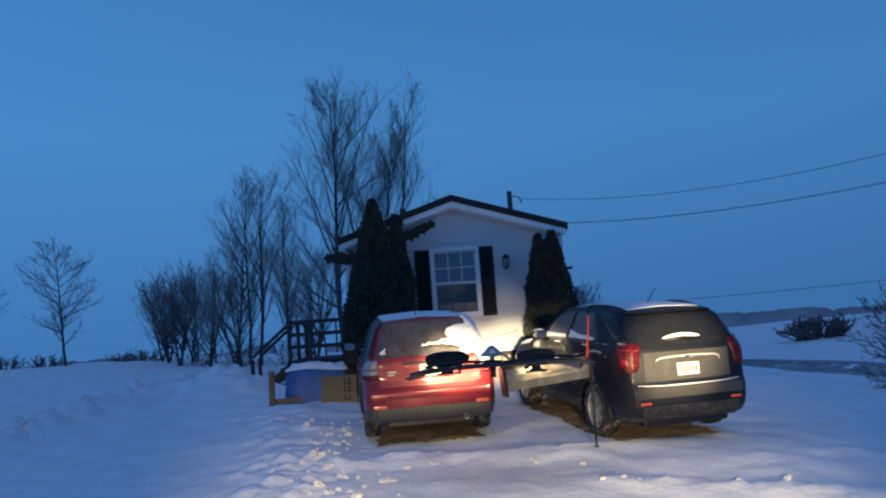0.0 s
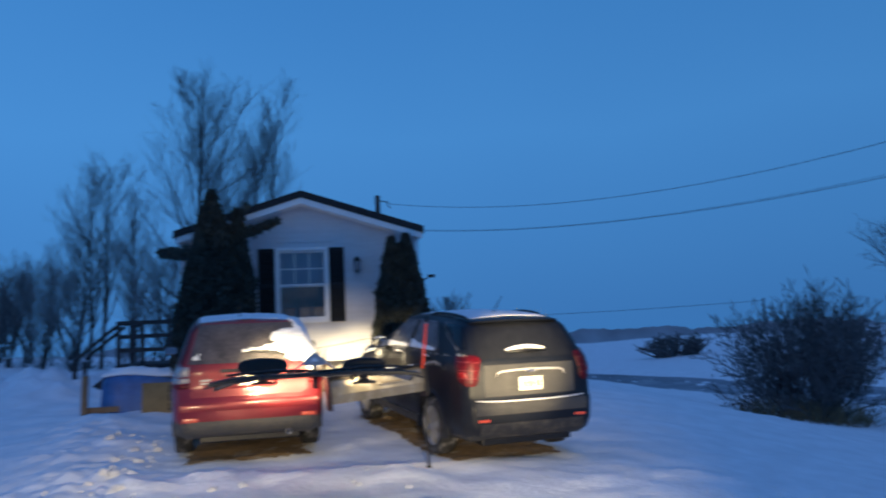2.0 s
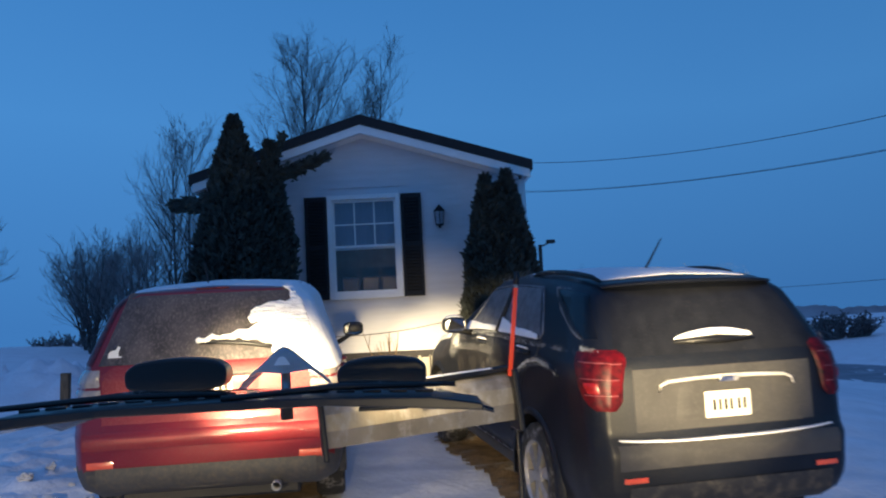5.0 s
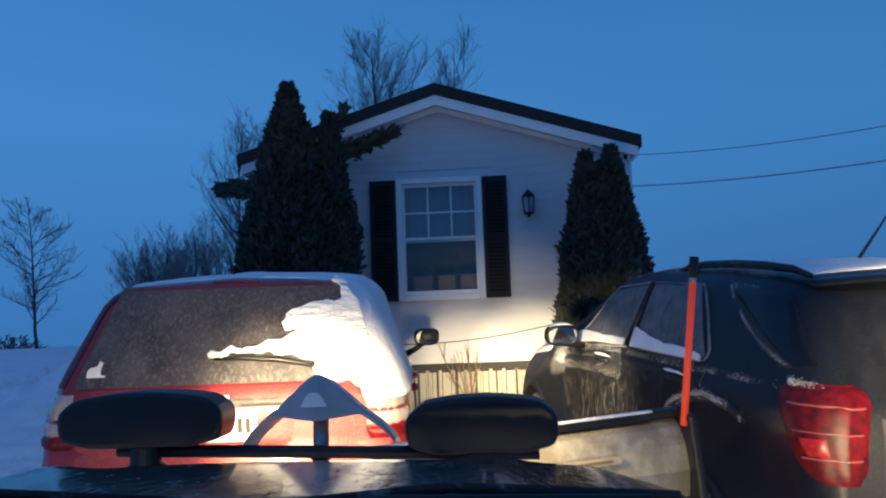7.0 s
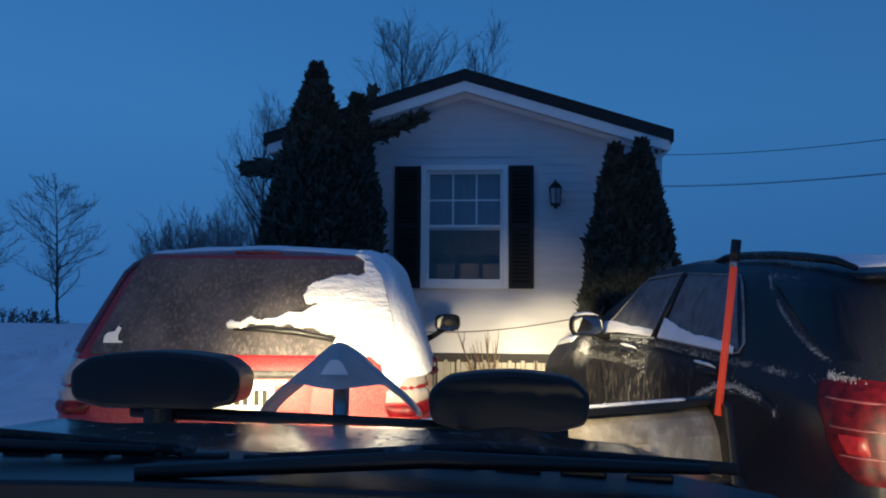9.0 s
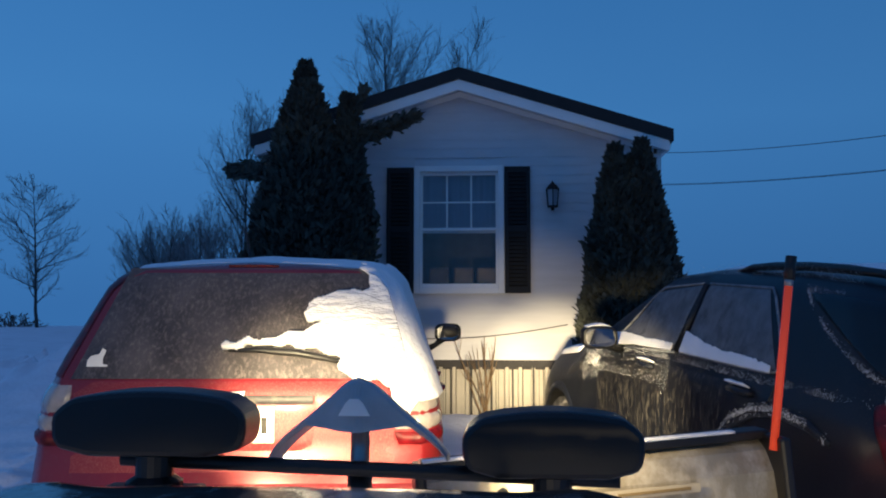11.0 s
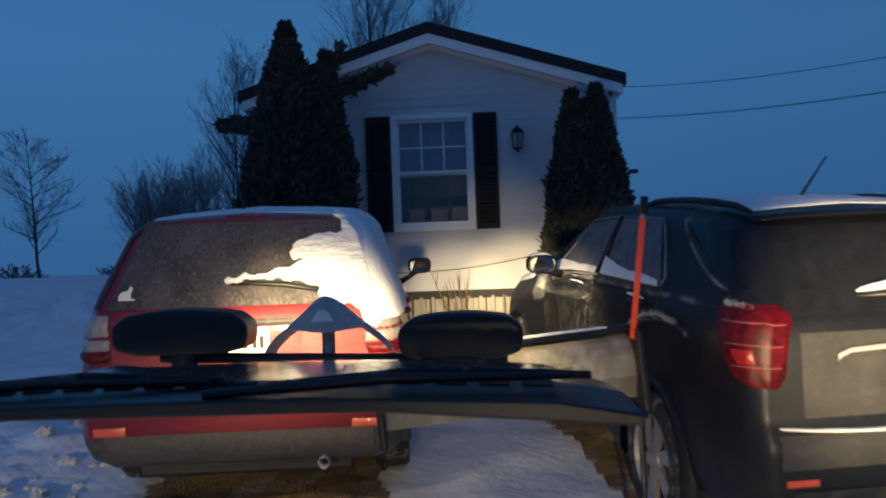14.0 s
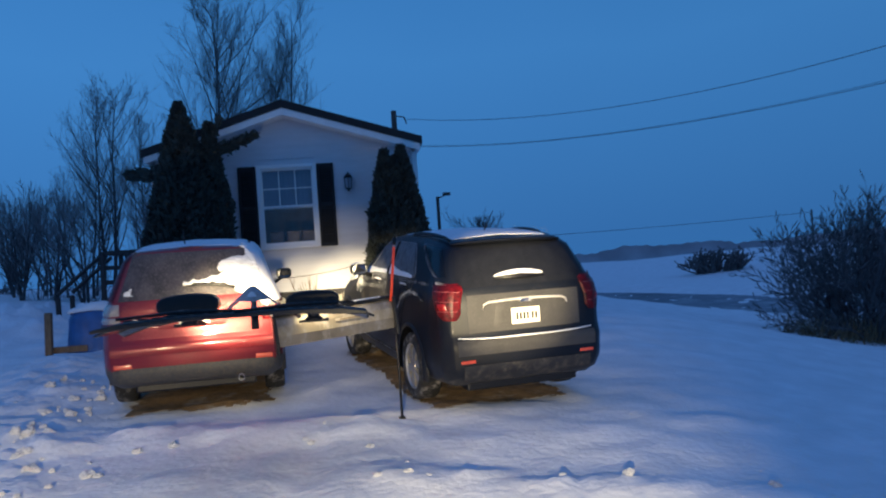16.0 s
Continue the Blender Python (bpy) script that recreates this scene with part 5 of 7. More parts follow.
def wrap_lens(sh, name, z0, z1, front, inner, material, parent, side, lift=0.014, label="", s0=0.0, s1=1.0, nz=14, ns=16):
    """A lamp that wraps the rear corner; front and inner give its reach on flank and tailgate by height, 0 to 1."""
    v, f = [], []
    us = np.linspace(0.2, 0.72, 60)
    for j in range(nz + 1):
        t = j / nz
        z = z0 + (z1 - z0) * t
        yf = float(np.interp(t, [a[0] for a in front], [a[1] for a in front]))
        wx = float(np.interp(t, [a[0] for a in inner], [a[1] for a in inner]))
        for i in range(ns + 1):
            q = s0 + (s1 - s0) * i / ns
            rim = -0.010 if (i in (0, ns) or j in (0, nz)) else 0.004 * math.sin(math.pi * t)
            if q < 0.62:
                y = yf * (1 - q / 0.62)
                u = float(np.interp(z, [sh.section(y, k)[1] for k in us], us))
                v.append(sh.at(y, u, side, lift + rim))
            else:
                x = sh.tail_x(z) + 0.008 - wx * (q - 0.62) / 0.38
                v.append((side * x, sh.tail_y(z) - lift - rim, z))
    for j in range(nz):
        for i in range(ns):
            q = (j * (ns + 1) + i, j * (ns + 1) + i + 1, (j + 1) * (ns + 1) + i + 1, (j + 1) * (ns + 1) + i)
            f.append(q if side < 0 else q[::-1])
    return raw(name, v, f, material, parent, label, smooth=True)


def handle(sh, parent, y, u, side, material):
    p = sh.at(y, u, side)
    bm = tube(bmesh.new(), [(p.x - side * 0.005, y - 0.09, p.z), (p.x + side * 0.03, y - 0.07, p.z + 0.004), (p.x + side * 0.035, y, p.z + 0.006), (p.x + side * 0.03, y + 0.07, p.z + 0.004), (p.x - side * 0.005, y + 0.09, p.z)], 0.014, 8)
    return part("door_handle", bm, material, parent, smooth=True)


def seam(sh, parent, pts, side, r=0.005):
    return part("door_seam", tube(bmesh.new(), [sh.at(y, u, side, 0.0005) for y, u in pts], r, 4), "black_plastic", parent)


def flank_point(sh, y, z, side, lift=0.0):
    """The point of a car's flank at a length and a height."""
    us = np.linspace(0.12, 0.5, 80)
    return sh.at(y, float(np.interp(z, [sh.section(y, k)[1] for k in us], us)), side, lift)


def frost_flecks(name, path, width, count, parent, seed, label, size=0.005):
    """Many small grains of snow scattered in a band along a line, thickest at its middle."""
    rng = random.Random(seed)
    path = [Vector(p) for p in path]
    v, f = [], []
    for i in range(count):
        g = rng.random()
        k = min(int(g * (len(path) - 1)), len(path) - 2)
        p = path[k].lerp(path[k + 1], g * (len(path) - 1) - k)
        if noise.noise(Vector((p.x * 9, p.y * 9, p.z * 9 + seed))) < rng.uniform(-0.5, 0.25):
            continue
        dz = rng.gauss(0, width)
        p = p + Vector((-math.copysign(0.30 * max(0.0, dz), p.x), rng.gauss(0, width * 0.5), dz))
        r = size * rng.uniform(0.32, 1.05)
        o = len(v)
        for q in range(3):
            t = 2.1 * q + rng.uniform(-0.4, 0.4)
            v.append(p + Vector((0, r * math.cos(t), r * math.sin(t) * 1.2)))
        v.append(p + Vector((math.copysign(0.5 * r, p.x), 0, 0)))
        f += [(o, o + 1, o + 3), (o + 1, o + 2, o + 3), (o + 2, o, o + 3)]
    return tagged(raw(name, v, f, "frost_line", parent, label), kind="stuff")


# red car: taller tail, upright lamps along the rear posts
RED = pose(-0.71, 14.12, -0.03, 2.6, 0, 5.5)
red = thing("red_car", "dark red sport utility car dusted with snow and salt", "car", RED)
R_TAIL = [(0.0, 0.10), (0.30, 0.06), (0.42, 0.0), (0.70, 0.0), (0.76, 0.03), (0.86, 0.07), (1.10, 0.075), (1.16, 0.10), (1.64, 0.44), (1.70, 0.54), (1.86, 0.85)]
R_ST = [(0.0, 0.34, 1.11, 1.655, 0.80, 0.54), (0.04, 0.31, 1.11, 1.665, 0.845, 0.565), (0.12, 0.28, 1.11, 1.675, 0.885, 0.59), (0.30, 0.26, 1.11, 1.685, 0.908, 0.60), (0.9, 0.25, 1.08, 1.70, 0.91, 0.61), (1.8, 0.25, 1.06, 1.71, 0.91, 0.61),
        (2.35, 0.25, 1.04, 1.665, 0.91, 0.59), (2.7, 0.25, 1.03, 1.51, 0.91, 0.60), (3.15, 0.25, 1.02, 1.20, 0.91, 0.70), (3.4, 0.25, 1.0, 1.10, 0.905, 0.72), (4.0, 0.26, 0.90, 1.02, 0.88, 0.66), (4.35, 0.28, 0.75, 0.86, 0.80, 0.55), (4.50, 0.32, 0.62, 0.68, 0.66, 0.42)]
rs = Shell(R_ST, R_TAIL, 0.91)
car_body(rs, 4.50, [(0.95, 0.36, 0.40), (3.57, 0.36, 0.40)], red, "red_paint", 0.50)
for s in (-1, 1):
    side_patch(rs, "rear_quarter_glass", [(0.50, 0.53), (0.95, 0.53), (0.92, 0.70), (0.55, 0.68)], "car_glass", red, s)
    side_patch(rs, "rear_door_glass", [(1.05, 0.52), (1.85, 0.52), (1.82, 0.715), (1.10, 0.71)], "car_glass", red, s)
    side_patch(rs, "front_door_glass", [(1.95, 0.52), (3.0, 0.52), (2.45, 0.715), (1.93, 0.715)], "car_glass", red, s)
    seam(rs, red, [(1.90, 0.16), (1.90, 0.40), (1.90, 0.72)], s)
    seam(rs, red, [(1.00, 0.50), (1.02, 0.72)], s)
    seam(rs, red, [(2.95, 0.16), (2.98, 0.45)], s)
    handle(rs, red, 1.25, 0.44, s, "red_paint")
    handle(rs, red, 2.15, 0.44, s, "red_paint")
    mirror(rs, red, 2.97, s, "black_plastic", 0.16)
    side_patch(rs, "rocker_panel", [(1.4, 0.12), (3.12, 0.12), (3.12, 0.20), (1.4, 0.20)], "grey_plastic", red, s, 0.012)
    # tail lamps: red foot, clear middle, long red strip up the post
    wrap_lens(rs, "tail_lens", 0.885, 0.94, [(0, 0.17), (1, 0.20)], [(0, 0.10), (1, 0.12)], "lens_red", red, s, 0.012, nz=4)
    wrap_lens(rs, "reversing_lens", 0.945, 1.015, [(0, 0.19), (1, 0.19)], [(0, 0.12), (1, 0.11)], "lens_clear", red, s, 0.006, nz=4)
    wrap_lens(rs, "reversing_lens", 1.02, 1.145, [(0, 0.19), (1, 0.16)], [(0, 0.11), (1, 0.06)], "lens_clear", red, s, 0.006, nz=6)
    side_patch(rs, "tail_lens", [(0.005, 0.53), (0.17, 0.53), (0.15, 0.80), (0.005, 0.80)], "lens_red", red, s, 0.012, nu=7, ny=6)
    tail_patch(rs, "bumper_reflector", s * 0.69 - 0.085, s * 0.69 + 0.085, 0.50, 0.545, "reflector", red, 0.012, "orange bumper reflector", nx=4, nz=2)
tail_patch(rs, "rear_glass", -0.71, 0.71, 1.165, 1.648, "frost_glass", red, 0.010, "rear window filmed with frost and salt", taper=0.14)
tail_patch(rs, "rear_bumper", -0.80, 0.80, 0.62, 0.735, "red_paint", red, 0.022, nz=4)
tail_patch(rs, "lower_bumper", -0.72, 0.72, 0.36, 0.50, "grey_plastic", red, 0.014, "salt-grey plastic lower bumper", nz=4)
tail_patch(rs, "hatch_skin", -0.71, 0.71, 0.765, 1.155, "red_hatch", red, 0.006, "red hatch with road salt and painted-in lamp glare")
tail_patch(rs, "hatch_recess", -0.33, 0.33, 0.86, 1.075, "red_hatch", red, 0.014, taper=-0.03)
tail_patch(rs, "hatch_trim", -0.34, 0.34, 1.06, 1.10, "dark_cladding", red, 0.034, "dark grip bar over the number plate", nz=3)
number_plate(red, 0.02, rs.tail_y(0.98) - 0.018, 0.975, 0)
part("badge", prism(bmesh.new(), [(-0.04, 1.055), (0.04, 1.055), (0.052, 1.12), (-0.052, 1.12)], rs.tail_y(1.09) - 0.052, rs.tail_y(1.09) - 0.036), "chrome", red, "plain chrome badge")
boxed("badge_bar", (-0.57, -0.45, rs.tail_y(0.9) - 0.014, rs.tail_y(0.9) - 0.010, 0.962, 0.985), "steel", red)
boxed("badge_bar", (-0.57, -0.48, rs.tail_y(0.9) - 0.014, rs.tail_y(0.9) - 0.010, 0.928, 0.946), "steel", red)
part("wiper", tube(bmesh.new(), [(-0.05, rs.tail_y(1.285) - 0.018, 1.280), (0.08, rs.tail_y(1.29) - 0.030, 1.285), (0.26, rs.tail_y(1.28) - 0.036, 1.272), (0.44, rs.tail_y(1.245) - 0.03, 1.238)], [0.006, 0.015, 0.018, 0.012], 8), "black_plastic", red, smooth=True)
boxed("brake_light", (-0.12, 0.12, rs.tail_y(1.662) - 0.006, rs.tail_y(1.662) + 0.03, 1.656, 1.667), "lens_red", red, bevel=0.004)
part("aerial", tube(bmesh.new(), [(-0.08, 0.80, 1.70), (-0.08, 0.66, 1.85)], [0.008, 0.004], 6), "black_plastic", red)
part("exhaust_tip", lathe(bmesh.new(), [(0.03, -0.1), (0.034, 0.1), (0.026, 0.1), (0.026, -0.1)], Matrix.Translation((0.45, 0.05, 0.32)) @ Matrix.Rotation(radians(-90), 4, "Z"), 14), "steel", red, smooth=True)
boxed("underbody", (-0.6, 0.6, 0.15, 4.3, 0.22, 0.34), "black_plastic", red, bevel=0.02)
for s in (-1, 1):
    wheel(red, s * 0.79, 0.95, 0.345, 0.215, 5, s)
    wheel(red, s * 0.79, 3.57, 0.345, 0.215, 5, s)
# animal-shaped sticker is drawn as a plain pale blot
part("sticker", prism(bmesh.new(), [(-0.655, 1.215), (-0.565, 1.215), (-0.565, 1.223), (-0.585, 1.226), (-0.585, 1.25), (-0.57, 1.285), (-0.585, 1.295), (-0.60, 1.27), (-0.635, 1.262), (-0.65, 1.245)], rs.tail_y(1.25) - 0.034, rs.tail_y(1.25) - 0.03), "sticker", red, "pale sticker")

# dark car: rails on the roof, lamps on the corners, chrome bar over the plate
DARK = pose(2.59, 13.50, -0.19, 4.2, 0, 12.3)
dark = thing("dark_car", "navy black sport utility car with roof rails and road salt", "car", DARK)
D_TAIL = [(0.0, 0.12), (0.30, 0.06), (0.45, 0.0), (0.71, 0.0), (0.75, 0.03), (0.79, 0.05), (1.12, 0.08), (1.22, 0.10), (1.60, 0.40), (1.68, 0.50), (1.82, 0.75)]
D_ST = [(0.0, 0.34, 1.23, 1.665, 0.76, 0.57), (0.04, 0.31, 1.23, 1.685, 0.82, 0.59), (0.12, 0.28, 1.235, 1.70, 0.87, 0.61), (0.32, 0.27, 1.24, 1.715, 0.905, 0.63), (0.9, 0.26, 1.235, 1.735, 0.92, 0.64), (1.9, 0.26, 1.22, 1.73, 0.92, 0.63),
        (2.5, 0.26, 1.195, 1.68, 0.92, 0.60), (2.9, 0.26, 1.165, 1.53, 0.92, 0.60), (3.4, 0.26, 1.09, 1.23, 0.92, 0.70), (3.65, 0.26, 1.01, 1.12, 0.915, 0.74), (4.25, 0.27, 0.92, 1.04, 0.89, 0.68), (4.6, 0.29, 0.76, 0.88, 0.82, 0.58), (4.77, 0.32, 0.62, 0.70, 0.68, 0.44)]
ds = Shell(D_ST, D_TAIL, 0.92)
car_body(ds, 4.77, [(0.98, 0.37, 0.42), (3.84, 0.37, 0.42)], dark, "navy_paint", 0.36)
for s in (-1, 1):
    side_patch(ds, "rear_quarter_glass", [(0.04, 0.575), (0.16, 0.565), (0.72, 0.735), (0.10, 0.735)], "car_glass", dark, s)
    frost_flecks("window_edge_snow", [ds.at(y, u, s, 0.010) for y, u in ((0.40, 0.742), (0.72, 0.738), (0.66, 0.705), (0.54, 0.655), (0.40, 0.612), (0.27, 0.578), (0.16, 0.562))], 0.007, 1100, dark, 61, "snow caught along the window edge", 0.0032)
    side_patch(ds, "rear_door_glass", [(0.90, 0.54), (1.87, 0.535), (1.83, 0.732), (1.12, 0.73)], "side_frost", dark, s, label="side window filmed with frost")
    side_patch(ds, "front_door_glass", [(1.96, 0.535), (2.95, 0.54), (2.55, 0.715), (1.92, 0.73)], "side_frost", dark, s, label="side window filmed with frost")
    for pts in ([(1.88, 0.528), (0.98, 0.53), (0.89, 0.536), (0.86, 0.56), (0.93, 0.64), (1.03, 0.71), (1.10, 0.735), (1.84, 0.738)], [(1.95, 0.528), (2.98, 0.535), (2.80, 0.62), (2.60, 0.705), (2.48, 0.738), (1.91, 0.738)]):
        part("window_frame", tube(bmesh.new(), [ds.at(y, u, s, 0.004) for y, u in pts], 0.007, 6), "frosted_trim", dark, "window frame edged with frost", smooth=True)
    side_patch(ds, "door_skin", [(1.97, 0.25), (3.02, 0.25), (3.02, 0.495), (1.97, 0.495)], "salted_door", dark, s, 0.005, "front door spattered with salt", 12, 16)
    side_patch(ds, "wing_skin", [(3.09, 0.43), (3.75, 0.43), (3.62, 0.495), (3.09, 0.495)], "salted_door", dark, s, 0.005, "front wing spattered with salt", 6, 12)
    frost_flecks("shoulder_frost", [ds.at(y, u, s, 0.004) for y, u in ((1.10, 0.505), (0.86, 0.512), (0.66, 0.514), (0.46, 0.511), (0.20, 0.505))], 0.010, 1100, dark, 62, "snow dust along the shoulder", 0.0028)
    frost_flecks("sill_frost", [ds.at(y, u, s, 0.004) for y, u in ((2.98, 0.515), (2.4, 0.512), (1.9, 0.510), (1.4, 0.510), (1.0, 0.511))], 0.016, 2200, dark, 63, "snow dust under the side windows", 0.003)
    frost_flecks("pillar_frost", [ds.at(1.915, 0.53, s, 0.034), ds.at(1.895, 0.63, s, 0.031), ds.at(1.875, 0.735, s, 0.025)], 0.014, 500, dark, 64, "snow dust on the door pillar", 0.0025)
    side_patch(ds, "rear_door_skin", [(1.52, 0.26), (1.955, 0.26), (1.955, 0.495), (1.20, 0.495)], "salted_door", dark, s, 0.005, "rear door spattered with salt", 12, 12)
    frost_flecks("door_spray", [ds.at(y, 0.44, s, 0.008) for y in (1.95, 2.3, 2.6, 2.9, 3.1, 3.3)], 0.085, 4200, dark, 65, "salt spray flung over the front door", 0.0030)
    frost_flecks("wing_spray", [ds.at(y, 0.465, s, 0.008) for y in (3.02, 3.2, 3.4)], 0.05, 2400, dark, 66, "packed salt and snow behind the front wheel", 0.0042)
    crest = [flank_point(ds, y, z, s) for y, z in ((1.46, 0.58), (1.43, 0.74), (1.34, 0.92), (1.19, 1.05), (1.0, 1.125), (0.8, 1.155), (0.6, 1.14), (0.46, 1.10))]
    part("fender_crest", tube(bmesh.new(), crest, [0.010, 0.020, 0.026, 0.028, 0.028, 0.028, 0.024, 0.010], 10), "navy_paint", dark, smooth=True)
    frost_flecks("crest_frost", [p + Vector((s * 0.026, 0, 0.012)) for p in crest[2:8]], 0.011, 1700, dark, 67, "snow caught on the fender crest", 0.0042)
    frost_flecks("roof_edge_frost", [ds.at(y, 0.80, s, 0.006) for y in (0.35, 0.8, 1.3, 1.8, 2.3, 2.6)], 0.030, 2600, dark, 68, "snow dust along the roof edge", 0.003)
    frost_flecks("lens_snow", [ds.at(y, 0.530, s, 0.022) for y in (0.03, 0.08, 0.13, 0.17)], 0.008, 420, dark, 69, "snow caught on top of the tail lamp", 0.005)
    part("door_pillar", tube(bmesh.new(), [ds.at(1.915, 0.53, s, 0.002), ds.at(1.895, 0.63, s, 0.002), ds.at(1.875, 0.735, s, 0.002)], [0.03, 0.026, 0.02], 8), "black_plastic", dark, smooth=True)
    seam(ds, dark, [(1.93, 0.16), (1.93, 0.40), (1.92, 0.53)], s)
    seam(ds, dark, [(1.32, 0.30), (1.12, 0.40), (0.90, 0.47), (0.87, 0.53)], s)
    seam(ds, dark, [(3.05, 0.16), (3.05, 0.48)], s)
    handle(ds, dark, 1.16, 0.475, s, "navy_paint")
    handle(ds, dark, 2.22, 0.475, s, "navy_paint")
    mirror(ds, dark, 2.66, s, "black_plastic", 0.10)
    side_patch(ds, "rocker_panel", [(1.45, 0.12), (3.38, 0.12), (3.38, 0.19), (1.45, 0.19)], "dark_cladding", dark, s, 0.014)
    side_patch(ds, "sill_trim", [(1.45, 0.198), (3.38, 0.198), (3.38, 0.206), (1.45, 0.206)], "chrome", dark, s, 0.016, nu=3)
    FRONT = [(0.0, 0.05), (0.10, 0.10), (0.3, 0.15), (0.6, 0.215), (0.82, 0.255), (0.94, 0.24), (1.0, 0.17)]
    INNER = [(0.0, 0.05), (0.15, 0.09), (0.8, 0.105), (0.95, 0.09), (1.0, 0.05)]
    lens = wrap_lens(ds, "tail_lens", 0.94, 1.29, FRONT, INNER, "lens_red", dark, s)
    for ta, tb in ((0.24, 0.275), (0.50, 0.535), (0.76, 0.795)):
        cut = lambda prof, t: [(0.0, float(np.interp(t, [a[0] for a in prof], [a[1] for a in prof]))), (1.0, float(np.interp(t, [a[0] for a in prof], [a[1] for a in prof])))]
        wrap_lens(ds, "lamp_rib", 0.94 + 0.35 * ta, 0.94 + 0.35 * tb, cut(FRONT, ta), cut(INNER, ta), "lamp_rib", lens, s, 0.021, s0=0.12, s1=0.9, nz=2)
    wrap_lens(ds, "inner_lens", 1.03, 1.11, [(0, 0.09), (1, 0.14)], INNER, "lens_bright", lens, s, 0.0215, s0=0.1, s1=0.5, nz=4)
    tail_patch(ds, "bumper_reflector", s * 0.64 - 0.075, s * 0.64 + 0.075, 0.525, 0.555, "reflector", dark, 0.014, "red bumper reflector", nx=4, nz=2)
    # roof rails
    k, d = (1.0, 0.0) if s < 0 else (0.72, 0.012)
    rail = part("roof_rail", tube(bmesh.new(), [(s * x, 1.72 - k * (1.72 - y), z - d) for x, y, z in ((0.60, 0.50, 1.69), (0.605, 0.62, 1.718), (0.61, 0.84, 1.733), (0.61, 1.1, 1.740), (0.61, 1.38, 1.738), (0.605, 1.60, 1.728), (0.595, 1.76, 1.70))], [0.012, 0.017, 0.020, 0.021, 0.020, 0.017, 0.011], 8), "black_plastic", dark, smooth=True)
tail_patch(ds, "rear_glass", -0.70, 0.70, 1.245, 1.625, "rear_frost", dark, 0.010, "rear window filmed with frost", taper=0.12)
tail_patch(ds, "hatch_panel", -0.60, 0.60, 0.80, 1.17, "salted_paint", dark, 0.010)
tail_patch(ds, "plate_recess", -0.36, 0.36, 0.85, 1.08, "salted_paint", dark, 0.016, taper=0.05)
part("chrome_bar", tube(bmesh.new(), [(x, ds.tail_y(z) - 0.035, z) for x, z in ((-0.455, 1.035), (-0.44, 1.075), (-0.39, 1.095), (-0.2, 1.105), (0.0, 1.108), (0.2, 1.105), (0.39, 1.095), (0.44, 1.075), (0.455, 1.035))], [0.006, 0.009, 0.012, 0.013, 0.013, 0.013, 0.012, 0.009, 0.006], 8), "salted_chrome", dark, "salt-filmed chrome bar over the number plate", smooth=True)
part("badge", prism(bmesh.new(), [(-0.07, 1.08), (-0.05, 1.11), (0.07, 1.11), (0.05, 1.08)], ds.tail_y(1.09) - 0.066, ds.tail_y(1.09) - 0.05), "chrome", dark, "plain chrome badge")
number_plate(dark, 0.0, ds.tail_y(0.94) - 0.022, 0.94, radians(-4))
tail_patch(ds, "rear_bumper", -0.74, 0.74, 0.60, 0.745, "salted_paint", dark, 0.020, nz=4)
tail_patch(ds, "lower_bumper", -0.68, 0.68, 0.36, 0.50, "dark_cladding", dark, 0.016, nz=4)
v, f = [], []
for k in range(25):
    q = -1 + k / 12
    x, back = q * 0.60, 0.06 * abs(q) ** 3
    zt = 1.682 - 0.022 * abs(q) ** 2.5
    v += [(x, 0.38 + back, zt - 0.012), (x, 0.392 + back, zt + 0.004), (x, 0.68, zt + 0.020), (x, 0.68, zt - 0.01), (x, 0.44 + back, zt - 0.026)]
for k in range(24):
    for q in range(5):
        f.append((5 * k + q, 5 * k + (q + 1) % 5, 5 * k + 5 + (q + 1) % 5, 5 * k + 5 + q))
f += [(0, 4, 3, 2, 1), (120, 121, 122, 123, 124)]
raw("spoiler", v, f, "navy_paint", dark, smooth=True)
part("wiper", tube(bmesh.new(), [(0.27, ds.tail_y(1.325) - 0.02, 1.312), (0.0, ds.tail_y(1.33) - 0.045, 1.322), (-0.28, ds.tail_y(1.325) - 0.02, 1.312)], [0.012, 0.03, 0.012], 8), "black_plastic", dark, smooth=True)
part("aerial", tube(bmesh.new(), [(0.0, 1.05, 1.74), (0.04, 0.87, 1.96)], [0.009, 0.004], 6), "black_plastic", dark)
boxed("underbody", (-0.6, 0.6, 0.15, 4.5, 0.22, 0.34), "black_plastic", dark, bevel=0.02)
for s in (-1, 1):
    wheel(dark, s * 0.80, 0.98, 0.36, 0.225, 6, s)
    wheel(dark, s * 0.80, 3.84, 0.36, 0.225, 6, s)


